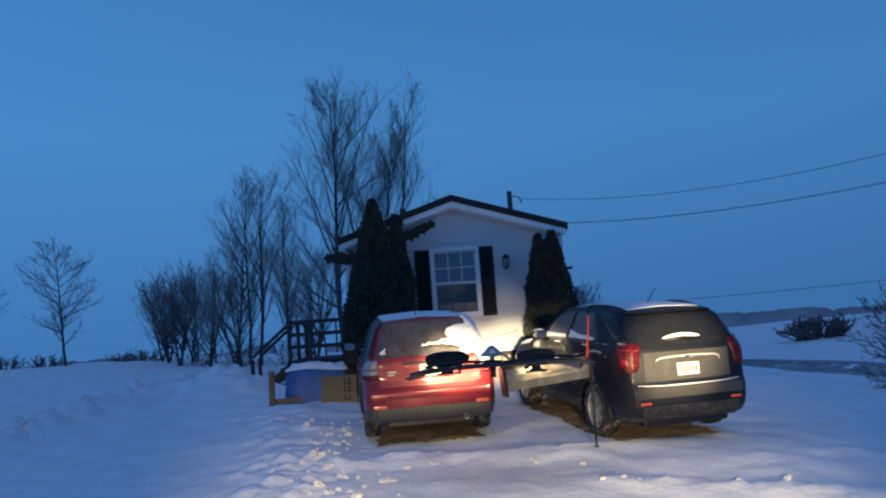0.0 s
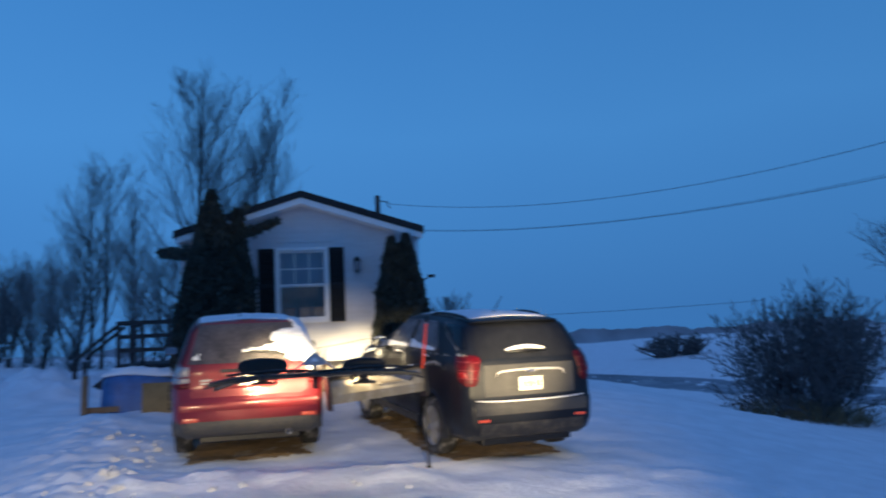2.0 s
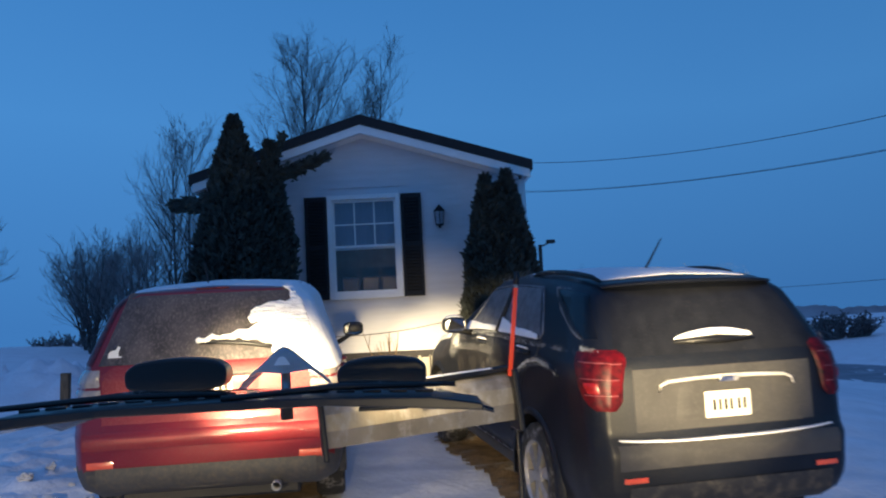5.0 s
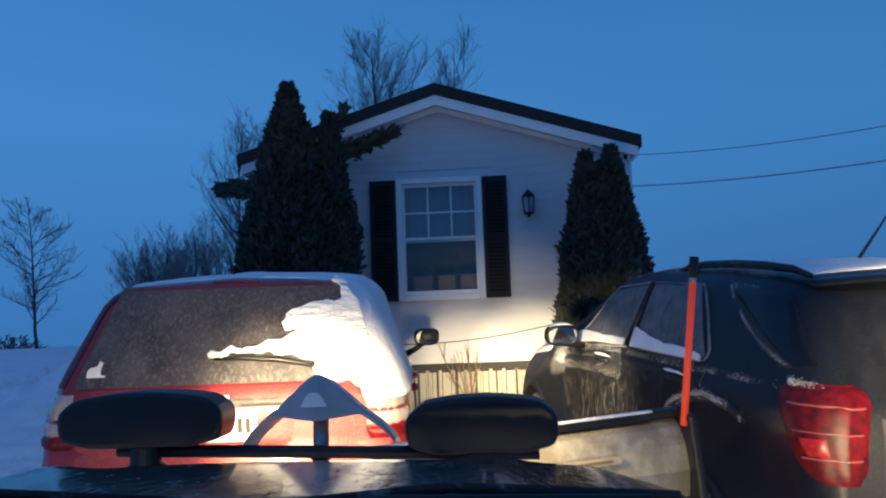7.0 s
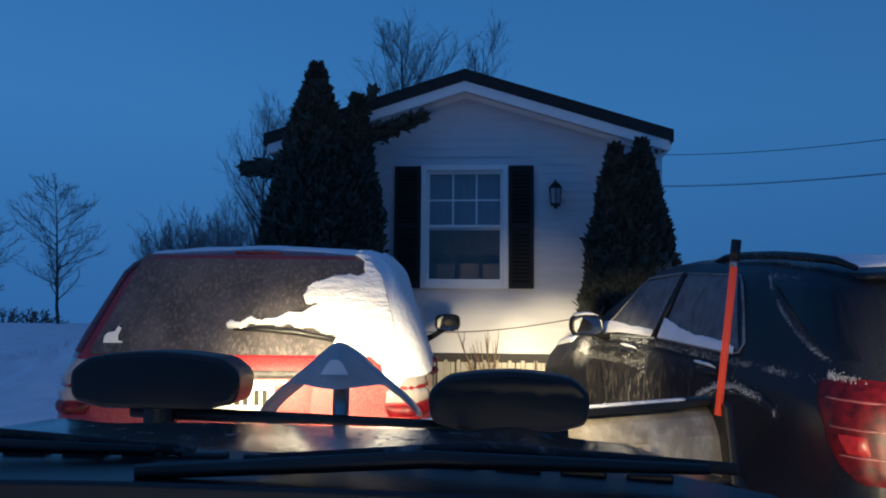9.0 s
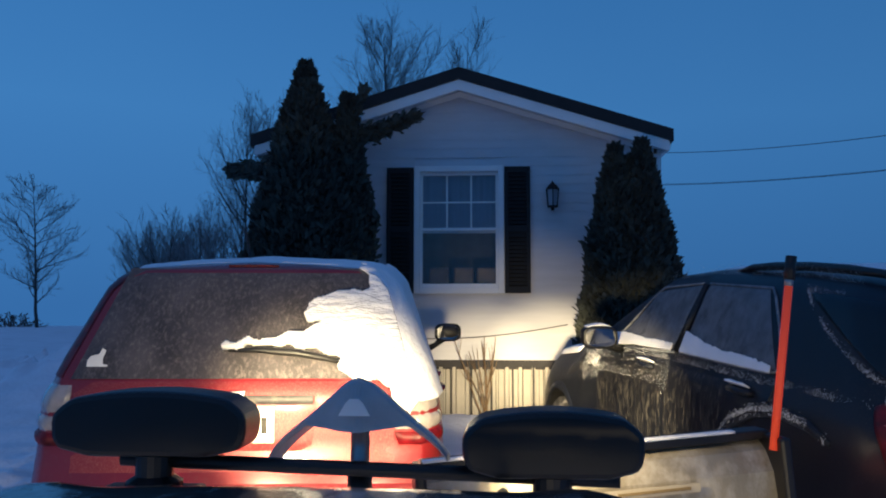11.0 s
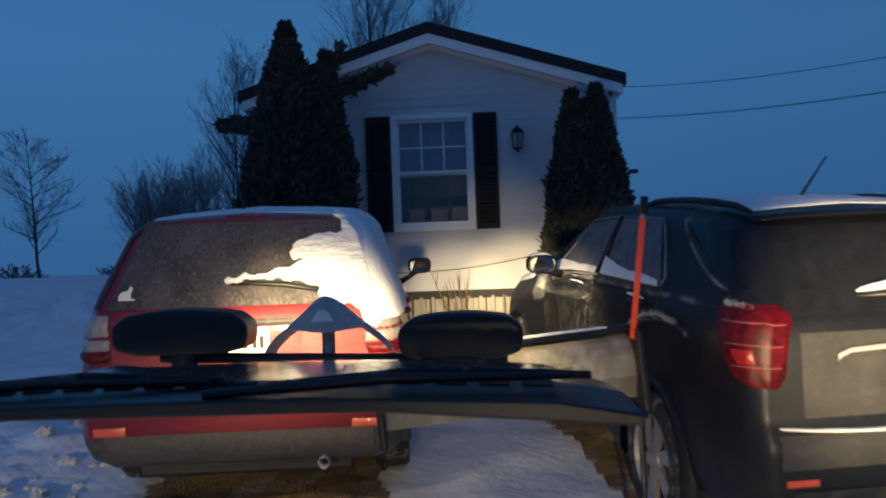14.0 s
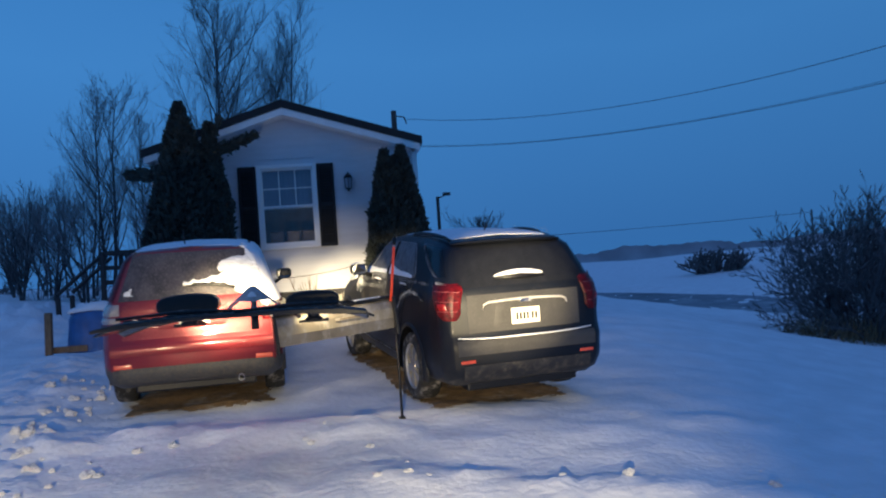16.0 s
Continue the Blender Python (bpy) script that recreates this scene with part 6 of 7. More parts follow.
# snow lying on the cars: uneven sheets that follow the skin
def snow_sheet(name, label, m, f_xyz, n_a, n_b, thick, seed, hole=None, material="snow_soft"):
    rng = random.Random(seed)
    top, bot, keep = [], [], []
    for j in range(n_b + 1):
        for i in range(n_a + 1):
            p, nrm = f_xyz(i / n_a, j / n_b)
            e = min(i, n_a - i, j * 1.0, n_b - j)
            h = thick * min(1.0, 0.25 + 0.35 * e * min(1.0, 40 / n_a)) * (0.75 + 0.5 * noise.noise(Vector((p.x * 7, p.y * 7, p.z * 7 + seed))))
            top.append(m @ (p + nrm * max(h, min(0.004, thick))))
            bot.append(m @ (p - nrm * 0.004))
    n = len(top)
    f = []
    on = lambda i, j: hole is None or not hole((i + 0.5) / n_a, (j + 0.5) / n_b)
    for j in range(n_b):
        for i in range(n_a):
            if on(i, j):
                q = [j * (n_a + 1) + i, j * (n_a + 1) + i + 1, (j + 1) * (n_a + 1) + i + 1, (j + 1) * (n_a + 1) + i]
                f.append(q)
                f.append([n + k for k in q[::-1]])
                for (di, dj, a, b) in ((0, -1, q[0], q[1]), (1, 0, q[1], q[2]), (0, 1, q[2], q[3]), (-1, 0, q[3], q[0])):
                    ii, jj = i + di, j + dj
                    if ii < 0 or jj < 0 or ii >= n_a or jj >= n_b or not on(ii, jj):
                        f.append([b, a, n + a, n + b])
    return tagged(raw(name, top + bot, f, material, smooth=True), label, "snow")


def roof_at(sh, y0, y1, umin):
    def g(a, b):
        u = a * 2 - 1
        p = sh.at(y0 + (y1 - y0) * b, 1 - (1 - umin) * abs(u), 1 if u >= 0 else -1)
        return p, Vector((0.35 * u, 0, 1)).normalized()
    return g


snow_sheet("roof_snow", "thin white snow on the red car's roof", RED, roof_at(rs, 0.06, 2.2, 0.82), 30, 34, 0.013, 4)
snow_sheet("roof_snow", "thin white snow on the dark car's roof", DARK, roof_at(ds, 0.16, 2.4, 0.845), 40, 34, 0.016, 6)
snow_sheet("hood_snow", "snow dusting on the dark car's bonnet", DARK, roof_at(ds, 3.6, 4.5, 0.66), 24, 18, 0.03, 8)
snow_sheet("hood_snow", "snow dusting on the red car's bonnet", RED, roof_at(rs, 3.3, 4.3, 0.66), 24, 18, 0.04, 9)


def tail_at(sh, x0, x1, z0, z1):
    def g(a, b):
        z = z0 + (z1 - z0) * b
        x = x0 + (x1 - x0) * a
        return Vector((min(x, sh.tail_x(z) + 0.02), sh.tail_y(z) - 0.012 + 0.5 * max(0.0, x - sh.tail_x(z)), z)), Vector((0, -0.8, 0.6))
    return g


SLAB = [(-0.08, 1.285), (-0.06, 1.305), (0.04, 1.318), (0.14, 1.325), (0.24, 1.345), (0.31, 1.37), (0.355, 1.385), (0.33, 1.41), (0.30, 1.405), (0.275, 1.43), (0.285, 1.475), (0.33, 1.50), (0.42, 1.525), (0.52, 1.535), (0.565, 1.55),
        (0.555, 1.655), (0.70, 1.655), (0.76, 1.42), (0.80, 1.25), (0.82, 1.10), (0.76, 1.02), (0.69, 1.06), (0.665, 1.13), (0.60, 1.155), (0.50, 1.165), (0.44, 1.205), (0.46, 1.25), (0.36, 1.275), (0.2, 1.297), (0.06, 1.297)]


def in_slab(x, z):
    x, z = x + 0.02 * noise.noise(Vector((x * 16, z * 16, 2))), z + 0.02 * noise.noise(Vector((x * 16, z * 16, 7)))
    hit, n = False, len(SLAB)
    for i in range(n):
        (xa, za), (xb, zb) = SLAB[i], SLAB[i - 1]
        if (za > z) != (zb > z) and x < (xb - xa) * (z - za) / (zb - za) + xa:
            hit = not hit
    return hit


snow_sheet("window_snow", "slab of snow clinging to the red car's rear window", RED, tail_at(rs, -0.16, 0.84, 1.0, 1.66), 170, 112, 0.036, 12, lambda a, b: not in_slab(-0.16 + a, 1.0 + 0.66 * b), "snow_crust")
snow_sheet("wiper_snow", "snow lying along the dark car's rear wiper", DARK, lambda a, b: (Vector((-0.27 + 0.54 * a, ds.tail_y(1.34) - 0.015 - 0.03 * math.sin(math.pi * a), 1.325 + 0.012 * math.sin(math.pi * a) + 0.045 * b * (0.15 + math.sin(math.pi * a) ** 0.6))), Vector((0, -0.8, 0.6))), 30, 6, 0.03, 14)
snow_sheet("bumper_snow", "snow line along the dark car's bumper top", DARK, lambda a, b: (Vector((-0.72 + 1.44 * a, 0.0 + 0.05 * b - 0.02 + 0.05 * (2 * a - 1) ** 2, 0.75 + 0.02 * (2 * a - 1) ** 4)), Vector((0, -0.2, 1))), 50, 4, 0.012, 15)


def flank_at(sh, y0, y1, u0, u1, side):
    def g(a, b):
        p = sh.at(y0 + (y1 - y0) * a, u0 + (u1 - u0) * b, side, 0.020)
        return p, Vector((side * 0.5, 0, 0.85))
    return g


snow_sheet("flank_snow", "snow caked on the red car's side windows", RED, flank_at(rs, 0.0, 1.9, 0.47, 0.84, 1), 60, 30, 0.018, 17, lambda a, b: b > 0.95 - 0.25 * a + 0.06 * math.sin(a * 19))
for y0, y1, sd in ((0.92, 1.86, 18), (1.97, 2.90, 19)):
    snow_sheet("sill_snow", "snow on the dark car's window sill", DARK, flank_at(ds, y0, y1, 0.53, 0.615, -1), 110, 44, 0.008, sd, lambda a, b, q=sd: b > 0.22 + 0.45 * a * a + 0.03 * math.sin(a * 9 + q) + 0.05 * noise.noise(Vector((a * 30, b * 8, q))))
for hy in (1.16, 2.22):
    snow_sheet("handle_snow", "snow on the dark car's door handle", DARK, lambda a, b, hy=hy: (ds.at(hy - 0.09 + 0.18 * a, 0.48, -1, 0.005 + 0.035 * b) + Vector((0, 0, 0.012)), Vector((0, 0, 1))), 10, 4, 0.02, 22)
snow_sheet("mirror_snow", "snow cap on the dark car's mirror", DARK, lambda a, b: (ds.at(2.66, 0.5, -1) + Vector((-0.235 + 0.15 * a, -0.03 + 0.08 * b, 0.162 + 0.012 * math.sin(math.pi * a))), Vector((0, 0, 1))), 12, 8, 0.012, 21)

# bare gravel where the cars keep the snow off
def patch_edge(m, x0, x1, y0, y1, seed):
    inv = m.inverted()

    def inside(x, y):
        p = inv @ Vector((x, y, 0))
        q = 0.16 * noise.noise(Vector((x * 2.3, y * 2.3, seed))) + 0.07 * noise.noise(Vector((x * 9, y * 9, seed))) + 0.03 * noise.noise(Vector((x * 25, y * 25, seed)))
        return x0 + q < p.x < x1 + q and y0 + 1.4 * q < p.y < y1 + q
    return inside


draped("bare_ground", np.arange(-2.4, 0.7, 0.035), np.arange(13.4, 18.8, 0.035), 0.012, "gravel", patch_edge(RED, -0.72, 0.72, 0.30, 4.2, 3), "bare brown gravel under the parked red car")
draped("bare_ground", np.arange(0.4, 4.2, 0.035), np.arange(12.8, 18.9, 0.035), 0.012, "gravel", patch_edge(DARK, -0.86, 0.66, 0.45, 4.3, 5), "bare brown gravel under the parked dark car")

# ---- deck, tarp, boards and post beside the home ----
deck = thing("deck", "dark weathered wooden deck with railings and steps", "deck", pose(-3.75, 24.2, 0))
g0 = gz(-3.75, 24.2)
DT = 0.95
boxed("deck_frame", (-0.27, 1.45, -1.1, 1.9, DT - 0.2, DT - 0.045), "wood_dark", deck)
for i in range(12):
    boxed("deck_board", (-0.30 + 0.147 * i, -0.30 + 0.147 * i + 0.138, -1.15, 1.95, DT - 0.04, DT), "wood_dark", deck)
for x, y in ((-0.25, -1.08), (0.25, -1.08), (1.35, -1.08), (-0.25, 0.4), (-0.25, 1.85)):
    boxed("post", (x - 0.045, x + 0.045, y - 0.045, y + 0.045, g0 - 0.3, DT + 0.95), "wood_dark", deck, bevel=0.006)
for zz in (0.32, 0.62, 0.92):
    boxed("rail", (-0.25, 1.35, -1.10, -1.06, DT + zz - 0.045, DT + zz + 0.045), "wood_dark", deck, bevel=0.005)
    boxed("rail", (-0.27, -0.23, -1.06, 1.85, DT + zz - 0.045, DT + zz + 0.045), "wood_dark", deck, bevel=0.005)
for k in (0, 1):
    part("stair_rail", tube(bmesh.new(), [(-0.30, -1.08 + 0.9 * k, DT + 0.85), (-1.15, -1.08 + 0.9 * k, DT + 0.15)], 0.04, 4), "wood_dark", deck)
    boxed("stair_post", (-1.20, -1.12, -1.12 + 0.9 * k, -1.03 + 0.9 * k, g0 - 0.3, DT + 0.1), "wood_dark", deck)
    part("stringer", prism(bmesh.new(), [(-0.30, DT - 0.05), (-1.15, g0 - 0.1), (-0.95, g0 - 0.1), (-0.30, DT - 0.35)], -1.08 + 0.9 * k, -1.04 + 0.9 * k), "wood_dark", deck)
for k in range(4):
    boxed("step", (-0.50 - 0.18 * k, -0.31 - 0.18 * k, -1.06, -0.16, DT - 0.20 - 0.17 * k, DT - 0.16 - 0.17 * k), "wood_dark", deck)

px, py = -3.72, 18.9
post = thing("wooden_post", "short weathered wooden post standing in the snow", "post", pose(px, py, gz(px, py)))
part("shaft", box(bmesh.new(), -0.05, 0.05, -0.05, 0.05, -0.2, 0.66, 0.008, Matrix.Rotation(radians(2), 4, "Y")), "wood_old", post)
boxed("cross_rail", (-0.03, 0.55, 0.055, 0.09, 0.02, 0.12), "wood_old", post, bevel=0.006)

bx, by = -2.86, 19.35
gb = gz(bx, by)
tarp = thing("tarp_stack", "blue tarpaulin over a low stack, capped with snow", "tarp", pose(bx, by, gb))
v, f = [], []
nA, nB = 28, 12
for j in range(nB + 1):
    q = j / nB
    for i in range(nA):
        a = 2 * math.pi * i / nA
        sx, sy = 0.62, 0.36
        rx = abs(math.cos(a)) ** 0.35 * math.copysign(1, math.cos(a)) * sx
        ryy = abs(math.sin(a)) ** 0.35 * math.copysign(1, math.sin(a)) * sy
        k = 1.06 - 0.10 * q + 0.03 * math.sin(9 * a + 3 * q)
        if q > 0.85:
            k *= 1 - (q - 0.85) * 0.7
        v.append((rx * k, ryy * k, -0.1 + q * 0.70 + 0.03 * noise.noise(Vector((rx * 4, ryy * 4, q * 3)))))
for j in range(nB):
    for i in range(nA):
        a, b = j * nA + i, j * nA + (i + 1) % nA
        f.append((a, b, b + nA, a + nA))
f.append(tuple(nB * nA + i for i in range(nA)))
raw("sheet", v, f, "tarp", tarp, smooth=True)
snow_sheet("tarp_snow", "thick snow cap on the blue tarpaulin", pose(bx, by, gb), lambda a, b: (Vector((-0.60 + 1.2 * a, -0.34 + 0.68 * b, 0.575 + 0.03 * math.sin(a * 5))), Vector((0, 0, 1))), 26, 14, 0.14, 31)

tb = thing("tan_panel", "tan board panel with dark marks leaning on the tarp", "board", pose(-2.42, 18.72, gz(-2.42, 18.72), -7, 0, -3))
boxed("board", (-0.34, 0.34, -0.02, 0.02, -0.06, 0.50), "tan_board", tb, bevel=0.006)
for k, (z0, z1) in enumerate(((0.33, 0.46), (0.19, 0.30), (0.03, 0.15))):
    mk = bmesh.new()
    box(mk, 0.10, 0.23, -0.024, -0.019, z0, z0 + 0.022)
    box(mk, 0.10, 0.122, -0.0245, -0.0195, z0 + 0.02, z1)
    box(mk, 0.19, 0.212, -0.0242, -0.0192, z0 + 0.02, z1 - 0.01 * k)
    part("mark", mk, "ink", tb)
tb2 = thing("tan_panel", "tan board panel standing beside the cedar", "board", pose(-1.92, 18.62, gz(-1.92, 18.62), -5, 0, 4))
boxed("board", (-0.13, 0.16, -0.02, 0.02, -0.06, 0.55), "tan_board", tb2, bevel=0.006)

# ---- poles and wires ----
PX, PY = 3.1, 36.0
pole = thing("utility_pole", "wooden service pole behind the home", "pole", pose(PX, PY, 0))
part("shaft", tube(bmesh.new(), [(0, 0, gz(PX, PY) - 0.3), (0, 0, 6.75)], [0.13, 0.10], 10), "pole", pole, smooth=True)
part("bracket", tube(bmesh.new(), [(0.1, 0, 6.55), (0.35, -0.3, 6.45), (0.42, -0.4, 6.2)], 0.025, 6), "wire", pole)
post2 = thing("yard_light", "thin pole with a small yard light", "lamp", pose(3.55, 28.0, 0))
part("shaft", tube(bmesh.new(), [(0, 0, gz(3.55, 28.0) - 0.2), (0, 0, 2.95)], 0.045, 8), "pole", post2)
part("arm", tube(bmesh.new(), [(0, 0, 2.9), (0.25, 0, 3.0)], 0.02, 6), "pole", post2)
boxed("lamp_head", (0.15, 0.36, -0.06, 0.06, 2.97, 3.06), "pole", post2, bevel=0.02)


def wire(a, b, sag, r, label):
    a, b = Vector(a), Vector(b)
    pts = [a.lerp(b, k / 40) - Vector((0, 0, sag * 4 * (k / 40) * (1 - k / 40))) for k in range(41)]
    tagged(part("overhead_wire", tube(bmesh.new(), pts, r, 5, False), "wire"), label, "wire", "overhead wires")


wire((PX + 0.4, PY - 0.3, 6.38), (24.1, 8.8, 9.54), 2.49, 0.009, "thin overhead wire to the service pole")
wire((PX + 0.1, PY, 5.44), (24.0, 9.0, 7.54), 1.88, 0.008, "thin overhead wire to the service pole")
wire((PX + 0.1, PY, 5.48), (24.0, 9.3, 7.75), 1.95, 0.005, "thin overhead wire to the service pole")
for fx, fy, fz in ((-12.0, 112.0, 3.4), (60.0, 104.0, 3.4)):
    fp = thing("utility_pole", "distant wooden pole carrying a wire", "pole", pose(fx, fy, 0))
    part("shaft", tube(bmesh.new(), [(0, 0, gz(fx, fy) - 0.3), (0, 0, fz + 0.3)], 0.12, 8), "pole", fp)
wire((-12.0, 112.0, 3.4), (60.0, 104.0, 3.4), 0.7, 0.028, "distant overhead wire over the fields")

# loose snow clods on the drive
rng = random.Random(15)
clod = None
for i in range(86):
    if i < 72:
        y = rng.uniform(11.2, 16.5)
        x = -2.15 - 0.16 * (y - 14) + rng.gauss(0, 0.30)
    elif i < 80:
        x = rng.uniform(0.6, 5.0)
        y = 11.7 - 0.35 * (x - 1) + rng.gauss(0, 0.25)
    else:
        x, y = rng.uniform(-2.4, 1.2), 12.9 + rng.gauss(0, 0.22)
    s = rng.choice((0.02, 0.025, 0.035, 0.055)) * rng.uniform(0.7, 1.2)
    m = pose(x, y, gz(x, y) + s * 0.12, rng.uniform(0, 40), rng.uniform(0, 40), rng.uniform(0, 360)) @ Matrix.Diagonal((s, s * 0.85, s * 0.65, 1))
    if clod is None:
        bm = bmesh.new()
        bmesh.ops.create_icosphere(bm, subdivisions=3, radius=1.0)
        for vv in bm.verts:
            vv.co *= 1 + 0.5 * noise.noise(vv.co * 1.7) + 0.35 * noise.noise(vv.co * 4.1)
        clod = part("snow_clod", bm, "snow_clump")
        tagged(clod, "lump of ploughed snow on the drive", "snow lump", "snow lumps on the drive")
        clod.matrix_world = m
    else:
        ob = new("snow_clod", clod.data)
        tagged(ob, "lump of ploughed snow on the drive", "snow lump", "snow lumps on the drive")
        ob.matrix_world = m

# ---- front of the plough truck, as it stands by the red car ----
truck = thing("plough_truck", "front of a dark truck carrying a snow plough", "truck", pose(0.03, 0, 0))


def lamp_head(x, w, dz):
    bm = bmesh.new()
    out = []
    for k in range(21):
        a = -1 + k / 10
        out.append((a * w / 2 * 0.985, 1.212 - 0.030 * abs(a) ** 2 - 0.028 * max(0.0, abs(a) - 0.82) / 0.18))
    out += [(w / 2, 1.125), (w / 2 * 0.985, 1.085), (w / 2 * 0.93, 1.060), (w * 0.30, 1.040), (-w * 0.30, 1.040), (-w / 2 * 0.93, 1.060), (-w / 2 * 0.985, 1.085), (-w / 2, 1.125)]
    prism(bm, out, 12.735, 12.90, bevel=0.016)
    head = part("light_head", bm, "head_black", truck, "black plough light housing", smooth=False)
    head.location = (x, 0, dz)
    boxed("lens", (-w / 2 + 0.05, w / 2 - 0.05, 12.895, 12.93, 1.06, 1.17), "lamp_glass", head, bevel=0.01)
    bm = bmesh.new()
    lathe(bm, [(0.0, 0.0), (0.05, 0.0), (0.05, 0.06), (0.075, 0.075), (0.075, 0.09), (0.0, 0.09)], Matrix.Translation((0, 12.80, 1.045)) @ Matrix.Rotation(radians(90), 4, "Y"), 18)
    box(bm, -0.13, 0.13, 12.76, 12.84, 0.935, 0.958, 0.008)
    part("bracket", bm, "black_plastic", head)


lamp_head(-0.53, 0.525, 0.0)
lamp_head(0.527, 0.465, -0.045)
part("light_bar", tube(bmesh.new(), [(-0.62, 12.80, 1.028), (0.70, 12.80, 0.985)], 0.020, 8), "black_plastic", truck, smooth=True)
# tower cover: a bent, peaked hood with curved legs
v, f = [], []
N = 40
for k in range(N + 1):
    s = -1 + 2 * k / N
    drop = 0.205 * float(np.interp(abs(s), [0, 0.08, 0.2, 0.5, 0.8, 0.93, 1], [0, 0.02, 0.12, 0.44, 0.72, 0.87, 1.0]))
    zt = 1.243 - drop
    hh = max(0.022, 0.138 - 1.12 * drop)
    x = s * 0.24
    v += [(x, 12.86 - 0.10 * (1 - abs(s)), zt - hh), (x, 12.82, zt - 0.006), (x, 12.84, zt), (x, 12.98, zt - 0.02), (x, 12.98, zt - 0.035), (x, 12.87 - 0.09 * (1 - abs(s)), zt - hh + 0.004)]
for k in range(N):
    for q in range(6):
        a, b = 6 * k + q, 6 * k + (q + 1) % 6
        f.append((a, a + 6, b + 6, b))
f += [(0, 1, 2, 3, 4, 5), tuple(6 * N + q for q in (5, 4, 3, 2, 1, 0))]
tower = raw("tower_cover", v, f, "tower_grey", truck, "grey steel tower cover", smooth=False)
tower.location = (0.012, 0, 0)
part("logo_shape", prism(bmesh.new(), [(-0.042, 1.148), (0.042, 1.148), (0.024, 1.180), (0.012, 1.192), (-0.012, 1.192), (-0.024, 1.180)], 12.768, 12.772), "logo_pale", tower)
part("lift_ram", tube(bmesh.new(), [(0.015, 12.85, 0.88), (0.015, 12.86, 1.14)], 0.026, 12), "steel", truck, "bright steel lift ram", smooth=True)
part("ram_sleeve", tube(bmesh.new(), [(0.015, 12.85, 0.86), (0.015, 12.852, 0.99)], 0.034, 12), "black_plastic", truck, smooth=True)
# blade, angled and tilted, curled top edge with packed snow
BM = Matrix.Translation((0.10, 13.16, 0.925)) @ Matrix.Rotation(radians(9), 4, "Z") @ Matrix.Rotation(radians(-4.6), 4, "Y")
v, f = [], []
prof = [(0.03, -0.28), (-0.01, -0.18), (0.0, -0.09), (0.04, -0.03), (0.09, 0.0)]
xs = np.linspace(0.06, 1.16, 13)
for x in xs:
    for yy, zz in prof:
        v.append(BM @ Vector((x, yy - 0.05, zz)))
    for yy, zz in prof[::-1]:
        v.append(BM @ Vector((x, yy - 0.035, zz)))
n2 = 2 * len(prof)
for i in range(len(xs) - 1):
    for q in range(n2):
        a, b = i * n2 + q, i * n2 + (q + 1) % n2
        f.append((a, b, b + n2, a + n2))
f += [tuple(range(n2))[::-1], tuple((len(xs) - 1) * n2 + q for q in range(n2))]
blade = raw("plough_blade", v, f, "blade_paint", truck, "tan plough blade filmed with snow", smooth=False)
boxed("top_edge", (0.05, 1.17, 0.0, 0.09, 0.0, 0.03), "black_plastic", blade, m=BM, bevel=0.006)
for x in (0.04, 1.16):
    boxed("end_plate", (x - 0.012, x + 0.022, -0.12, 0.12, -0.34, 0.02), "black_plastic", blade, m=BM, bevel=0.01)
boxed("blade_label", (0.60, 0.90, -0.069, -0.064, -0.125, -0.098), "blade_label", blade, m=BM)
boxed("label_bar", (0.64, 0.87, -0.072, -0.068, -0.116, -0.107), "tan_board", blade, m=BM)
snow_sheet("blade_snow", "packed snow along the plough blade's top edge", Matrix.Translation((0.03, 0, 0)) @ BM, lambda a, b: (Vector((0.06 + 1.0 * a, 0.0 + 0.035 * b, 0.031)), Vector((0, -0.3, 1))), 70, 5, 0.011, 41)
for x, lean in ((1.14, 7.0),):
    p = BM @ Vector((x, -0.08, -0.02))
    up = Matrix.Rotation(radians(lean), 4, "Y") @ Vector((0, 0, 1))
    mk = part("marker_rod", tube(bmesh.new(), [p, p + up * 0.52], 0.0125, 10), "marker_orange", truck, "orange plough marker rod with added glow", smooth=True)
    part("marker_cap", tube(bmesh.new(), [p + up * 0.53, p + up * 0.605], 0.017, 10), "black_plastic", mk, smooth=True)
    part("marker_ferrule", tube(bmesh.new(), [p + up * 0.51, p + up * 0.54], 0.0135, 10), "steel", mk, smooth=True)
# bonnet with a raised middle and pressed creases, black cowl and wipers behind it
v, f = [], []
NX, NY = 60, 18
for j in range(NY + 1):
    q = j / NY
    y = 11.72 + 0.74 * q
    for i in range(NX + 1):
        s = -1 + 2 * i / NX
        x = s * (1.02 - 0.03 * q)
        z = 1.082 - 0.05 * abs(s) ** 2.2 - 0.045 * max(0.0, abs(s) - 0.80) / 0.20 + 0.016 * math.exp(-((abs(s) - 0.55) / 0.08) ** 2) - 0.045 * max(0.0, q - 0.75) / 0.25 - 0.02 * q
        v.append((x, y, z))
n = len(v)
v += [(a, b, c - 0.018) for a, b, c in v]
for j in range(NY):
    for i in range(NX):
        a = j * (NX + 1) + i
        f += [(a, a + 1, a + NX + 2, a + NX + 1), (n + a, n + a + NX + 1, n + a + NX + 2, n + a + 1)]
for i in range(NX):
    a, b = i, NY * (NX + 1) + i
    f += [(a + 1, a, n + a, n + a + 1), (b, b + 1, n + b + 1, n + b)]
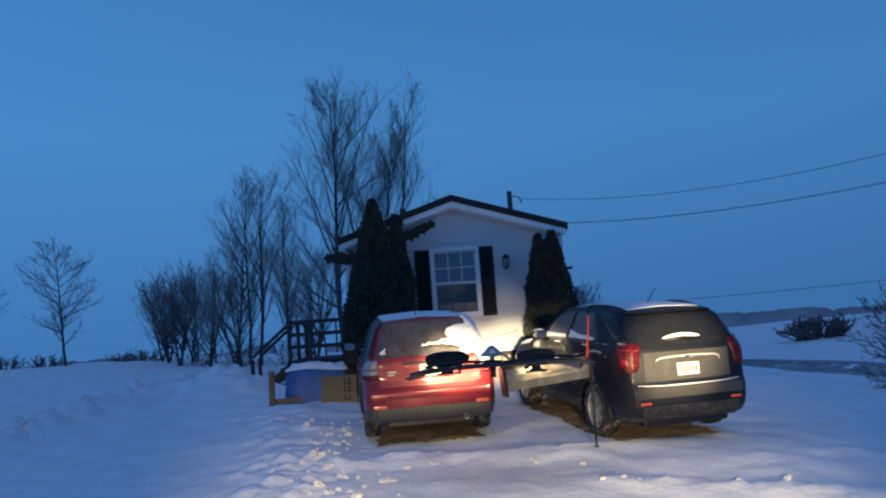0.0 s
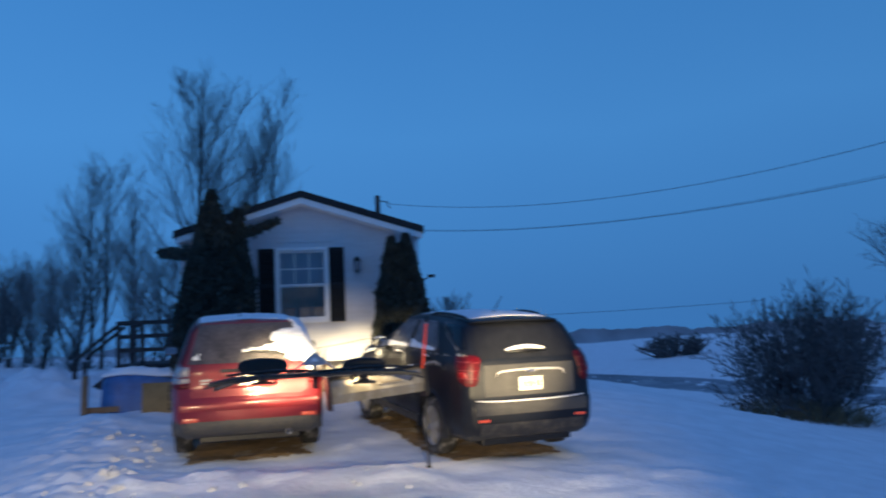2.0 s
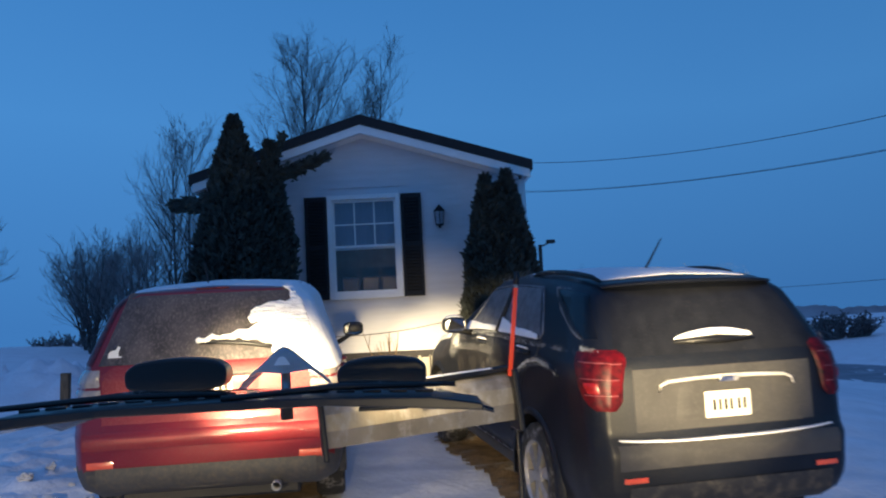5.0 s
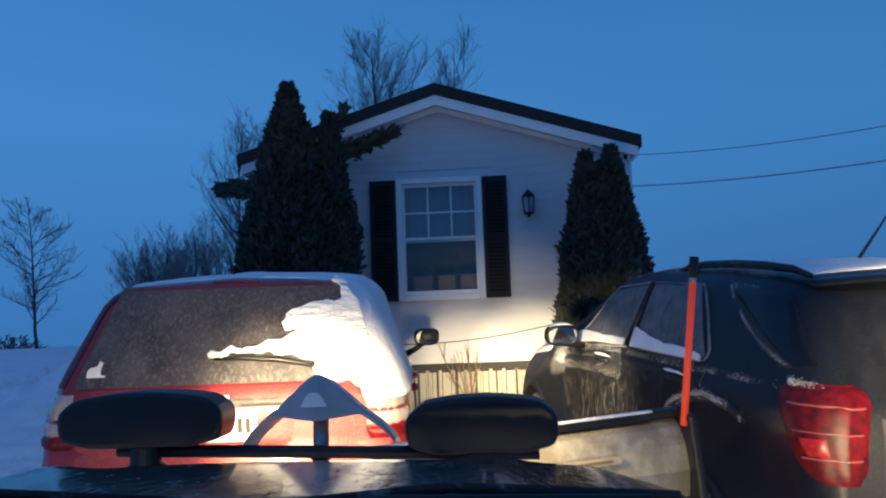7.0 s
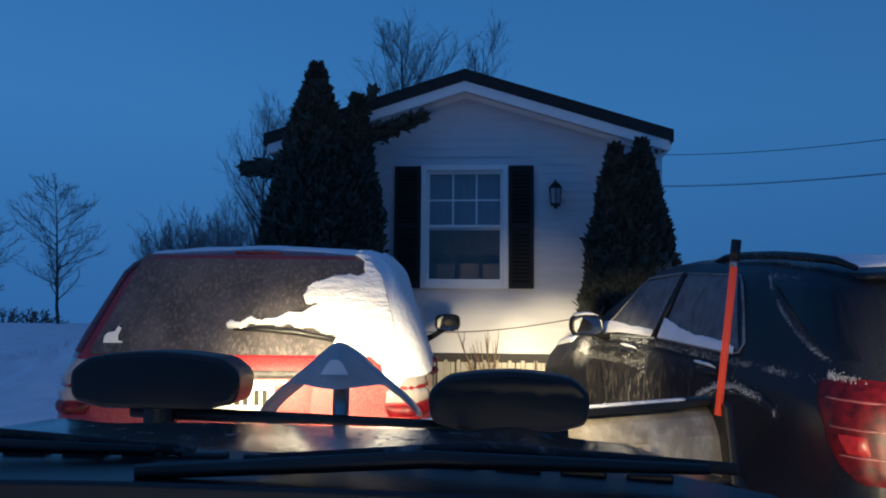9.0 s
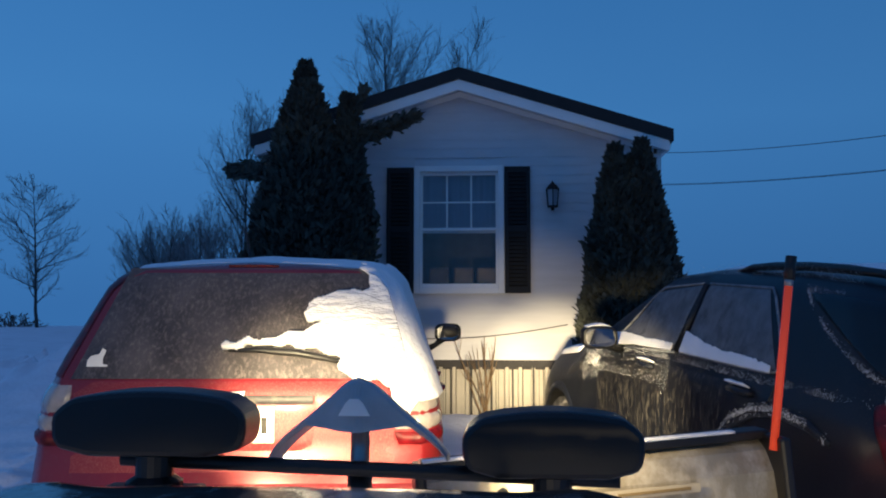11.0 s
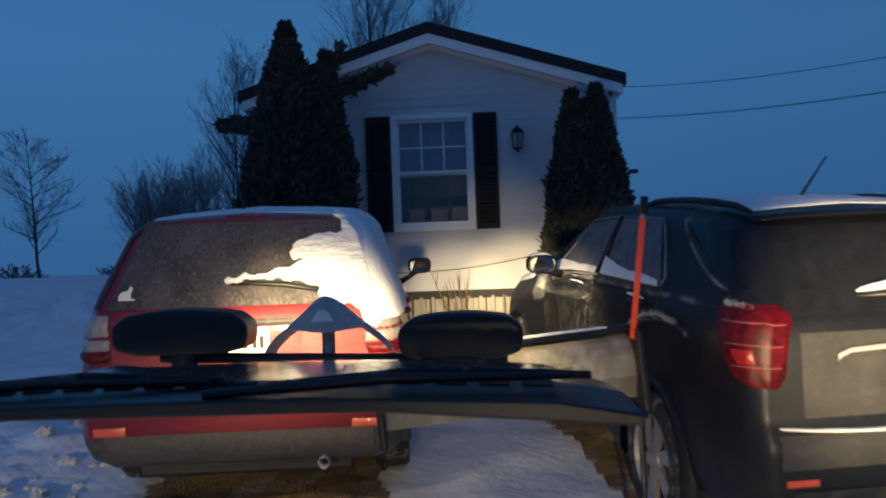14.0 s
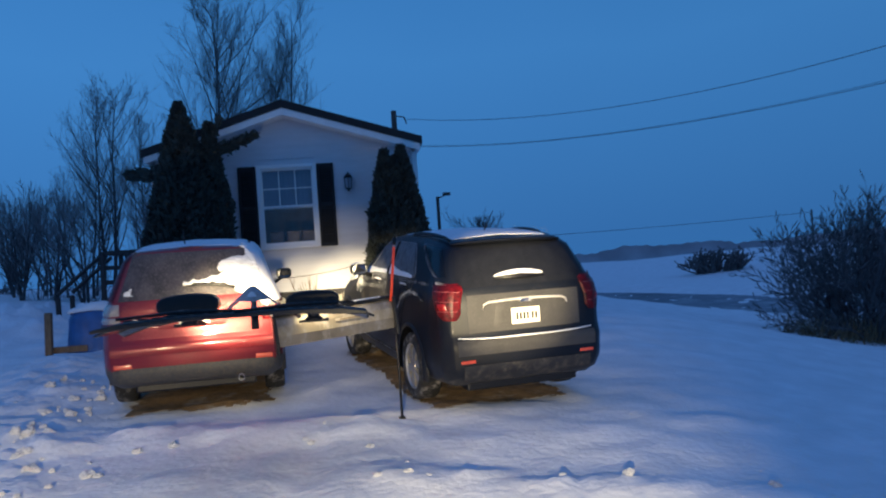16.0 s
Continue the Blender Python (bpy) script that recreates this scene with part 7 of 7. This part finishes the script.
for j in range(NY):
    a, b = j * (NX + 1), j * (NX + 1) + NX
    f += [(a, a + NX + 1, n + a + NX + 1, n + a), (b + NX + 1, b, n + b, n + b + NX + 1)]
raw("bonnet", v, f, "hood_paint", truck, "dark glossy bonnet wet with melted snow", smooth=True)
cowl = part("cowl", prism(bmesh.new(), [(-0.96, 1.015), (-0.4, 1.058), (0.4, 1.058), (0.96, 1.015), (0.96, 1.040), (0.78, 1.072), (0.4, 1.088), (0.0, 1.092), (-0.4, 1.088), (-0.78, 1.072), (-0.96, 1.040)], 11.42, 11.712, bevel=0.006), "head_black", truck, "matt black cowl tray under the windscreen")
for k in range(16):
    x = -0.75 + 0.1 * k
    boxed("cowl_slot", (x - 0.035, x + 0.035, 11.62, 11.65, 1.086 - 0.03 * abs(x) ** 2, 1.100 - 0.03 * abs(x) ** 2), "black_plastic", cowl, bevel=0.004)
for x0, x1, yy in ((-0.80, -0.02, 11.55), (0.02, 0.82, 11.50)):
    wp = part("wiper", tube(bmesh.new(), [(x0, yy - 0.05, 1.10), (0.5 * (x0 + x1), yy, 1.118), (x1, yy + 0.05, 1.105)], [0.011, 0.013, 0.008], 8), "black_plastic", truck, "black wiper arm", smooth=True)
    part("wiper_blade", tube(bmesh.new(), [(x0 + 0.16, yy + 0.045, 1.105), (0.5 * (x0 + x1) + 0.08, yy + 0.075, 1.125), (x1 + 0.05, yy + 0.085, 1.10)], 0.010, 6), "rubber", wp, smooth=True)
# slim frame to the plough, and the plough's parking leg on the snow
ft = BM @ Vector((1.165, -0.02, -0.3))
LEG = gz(ft.x, ft.y)
part("parking_leg", tube(bmesh.new(), [(ft.x, ft.y, LEG - 0.05), (ft.x, ft.y, ft.z + 0.05)], 0.013, 10), "black_plastic", truck, smooth=True)
boxed("leg_foot", (ft.x - 0.03, ft.x + 0.03, ft.y - 0.03, ft.y + 0.03, LEG - 0.03, LEG + 0.012), "black_plastic", truck, bevel=0.006)
for s in (-1, 1):
    part("frame_rail", tube(bmesh.new(), [(s * 0.40, 12.35, 1.0), (s * 0.40, 12.80, 0.945)], 0.018, 8), "black_plastic", truck)
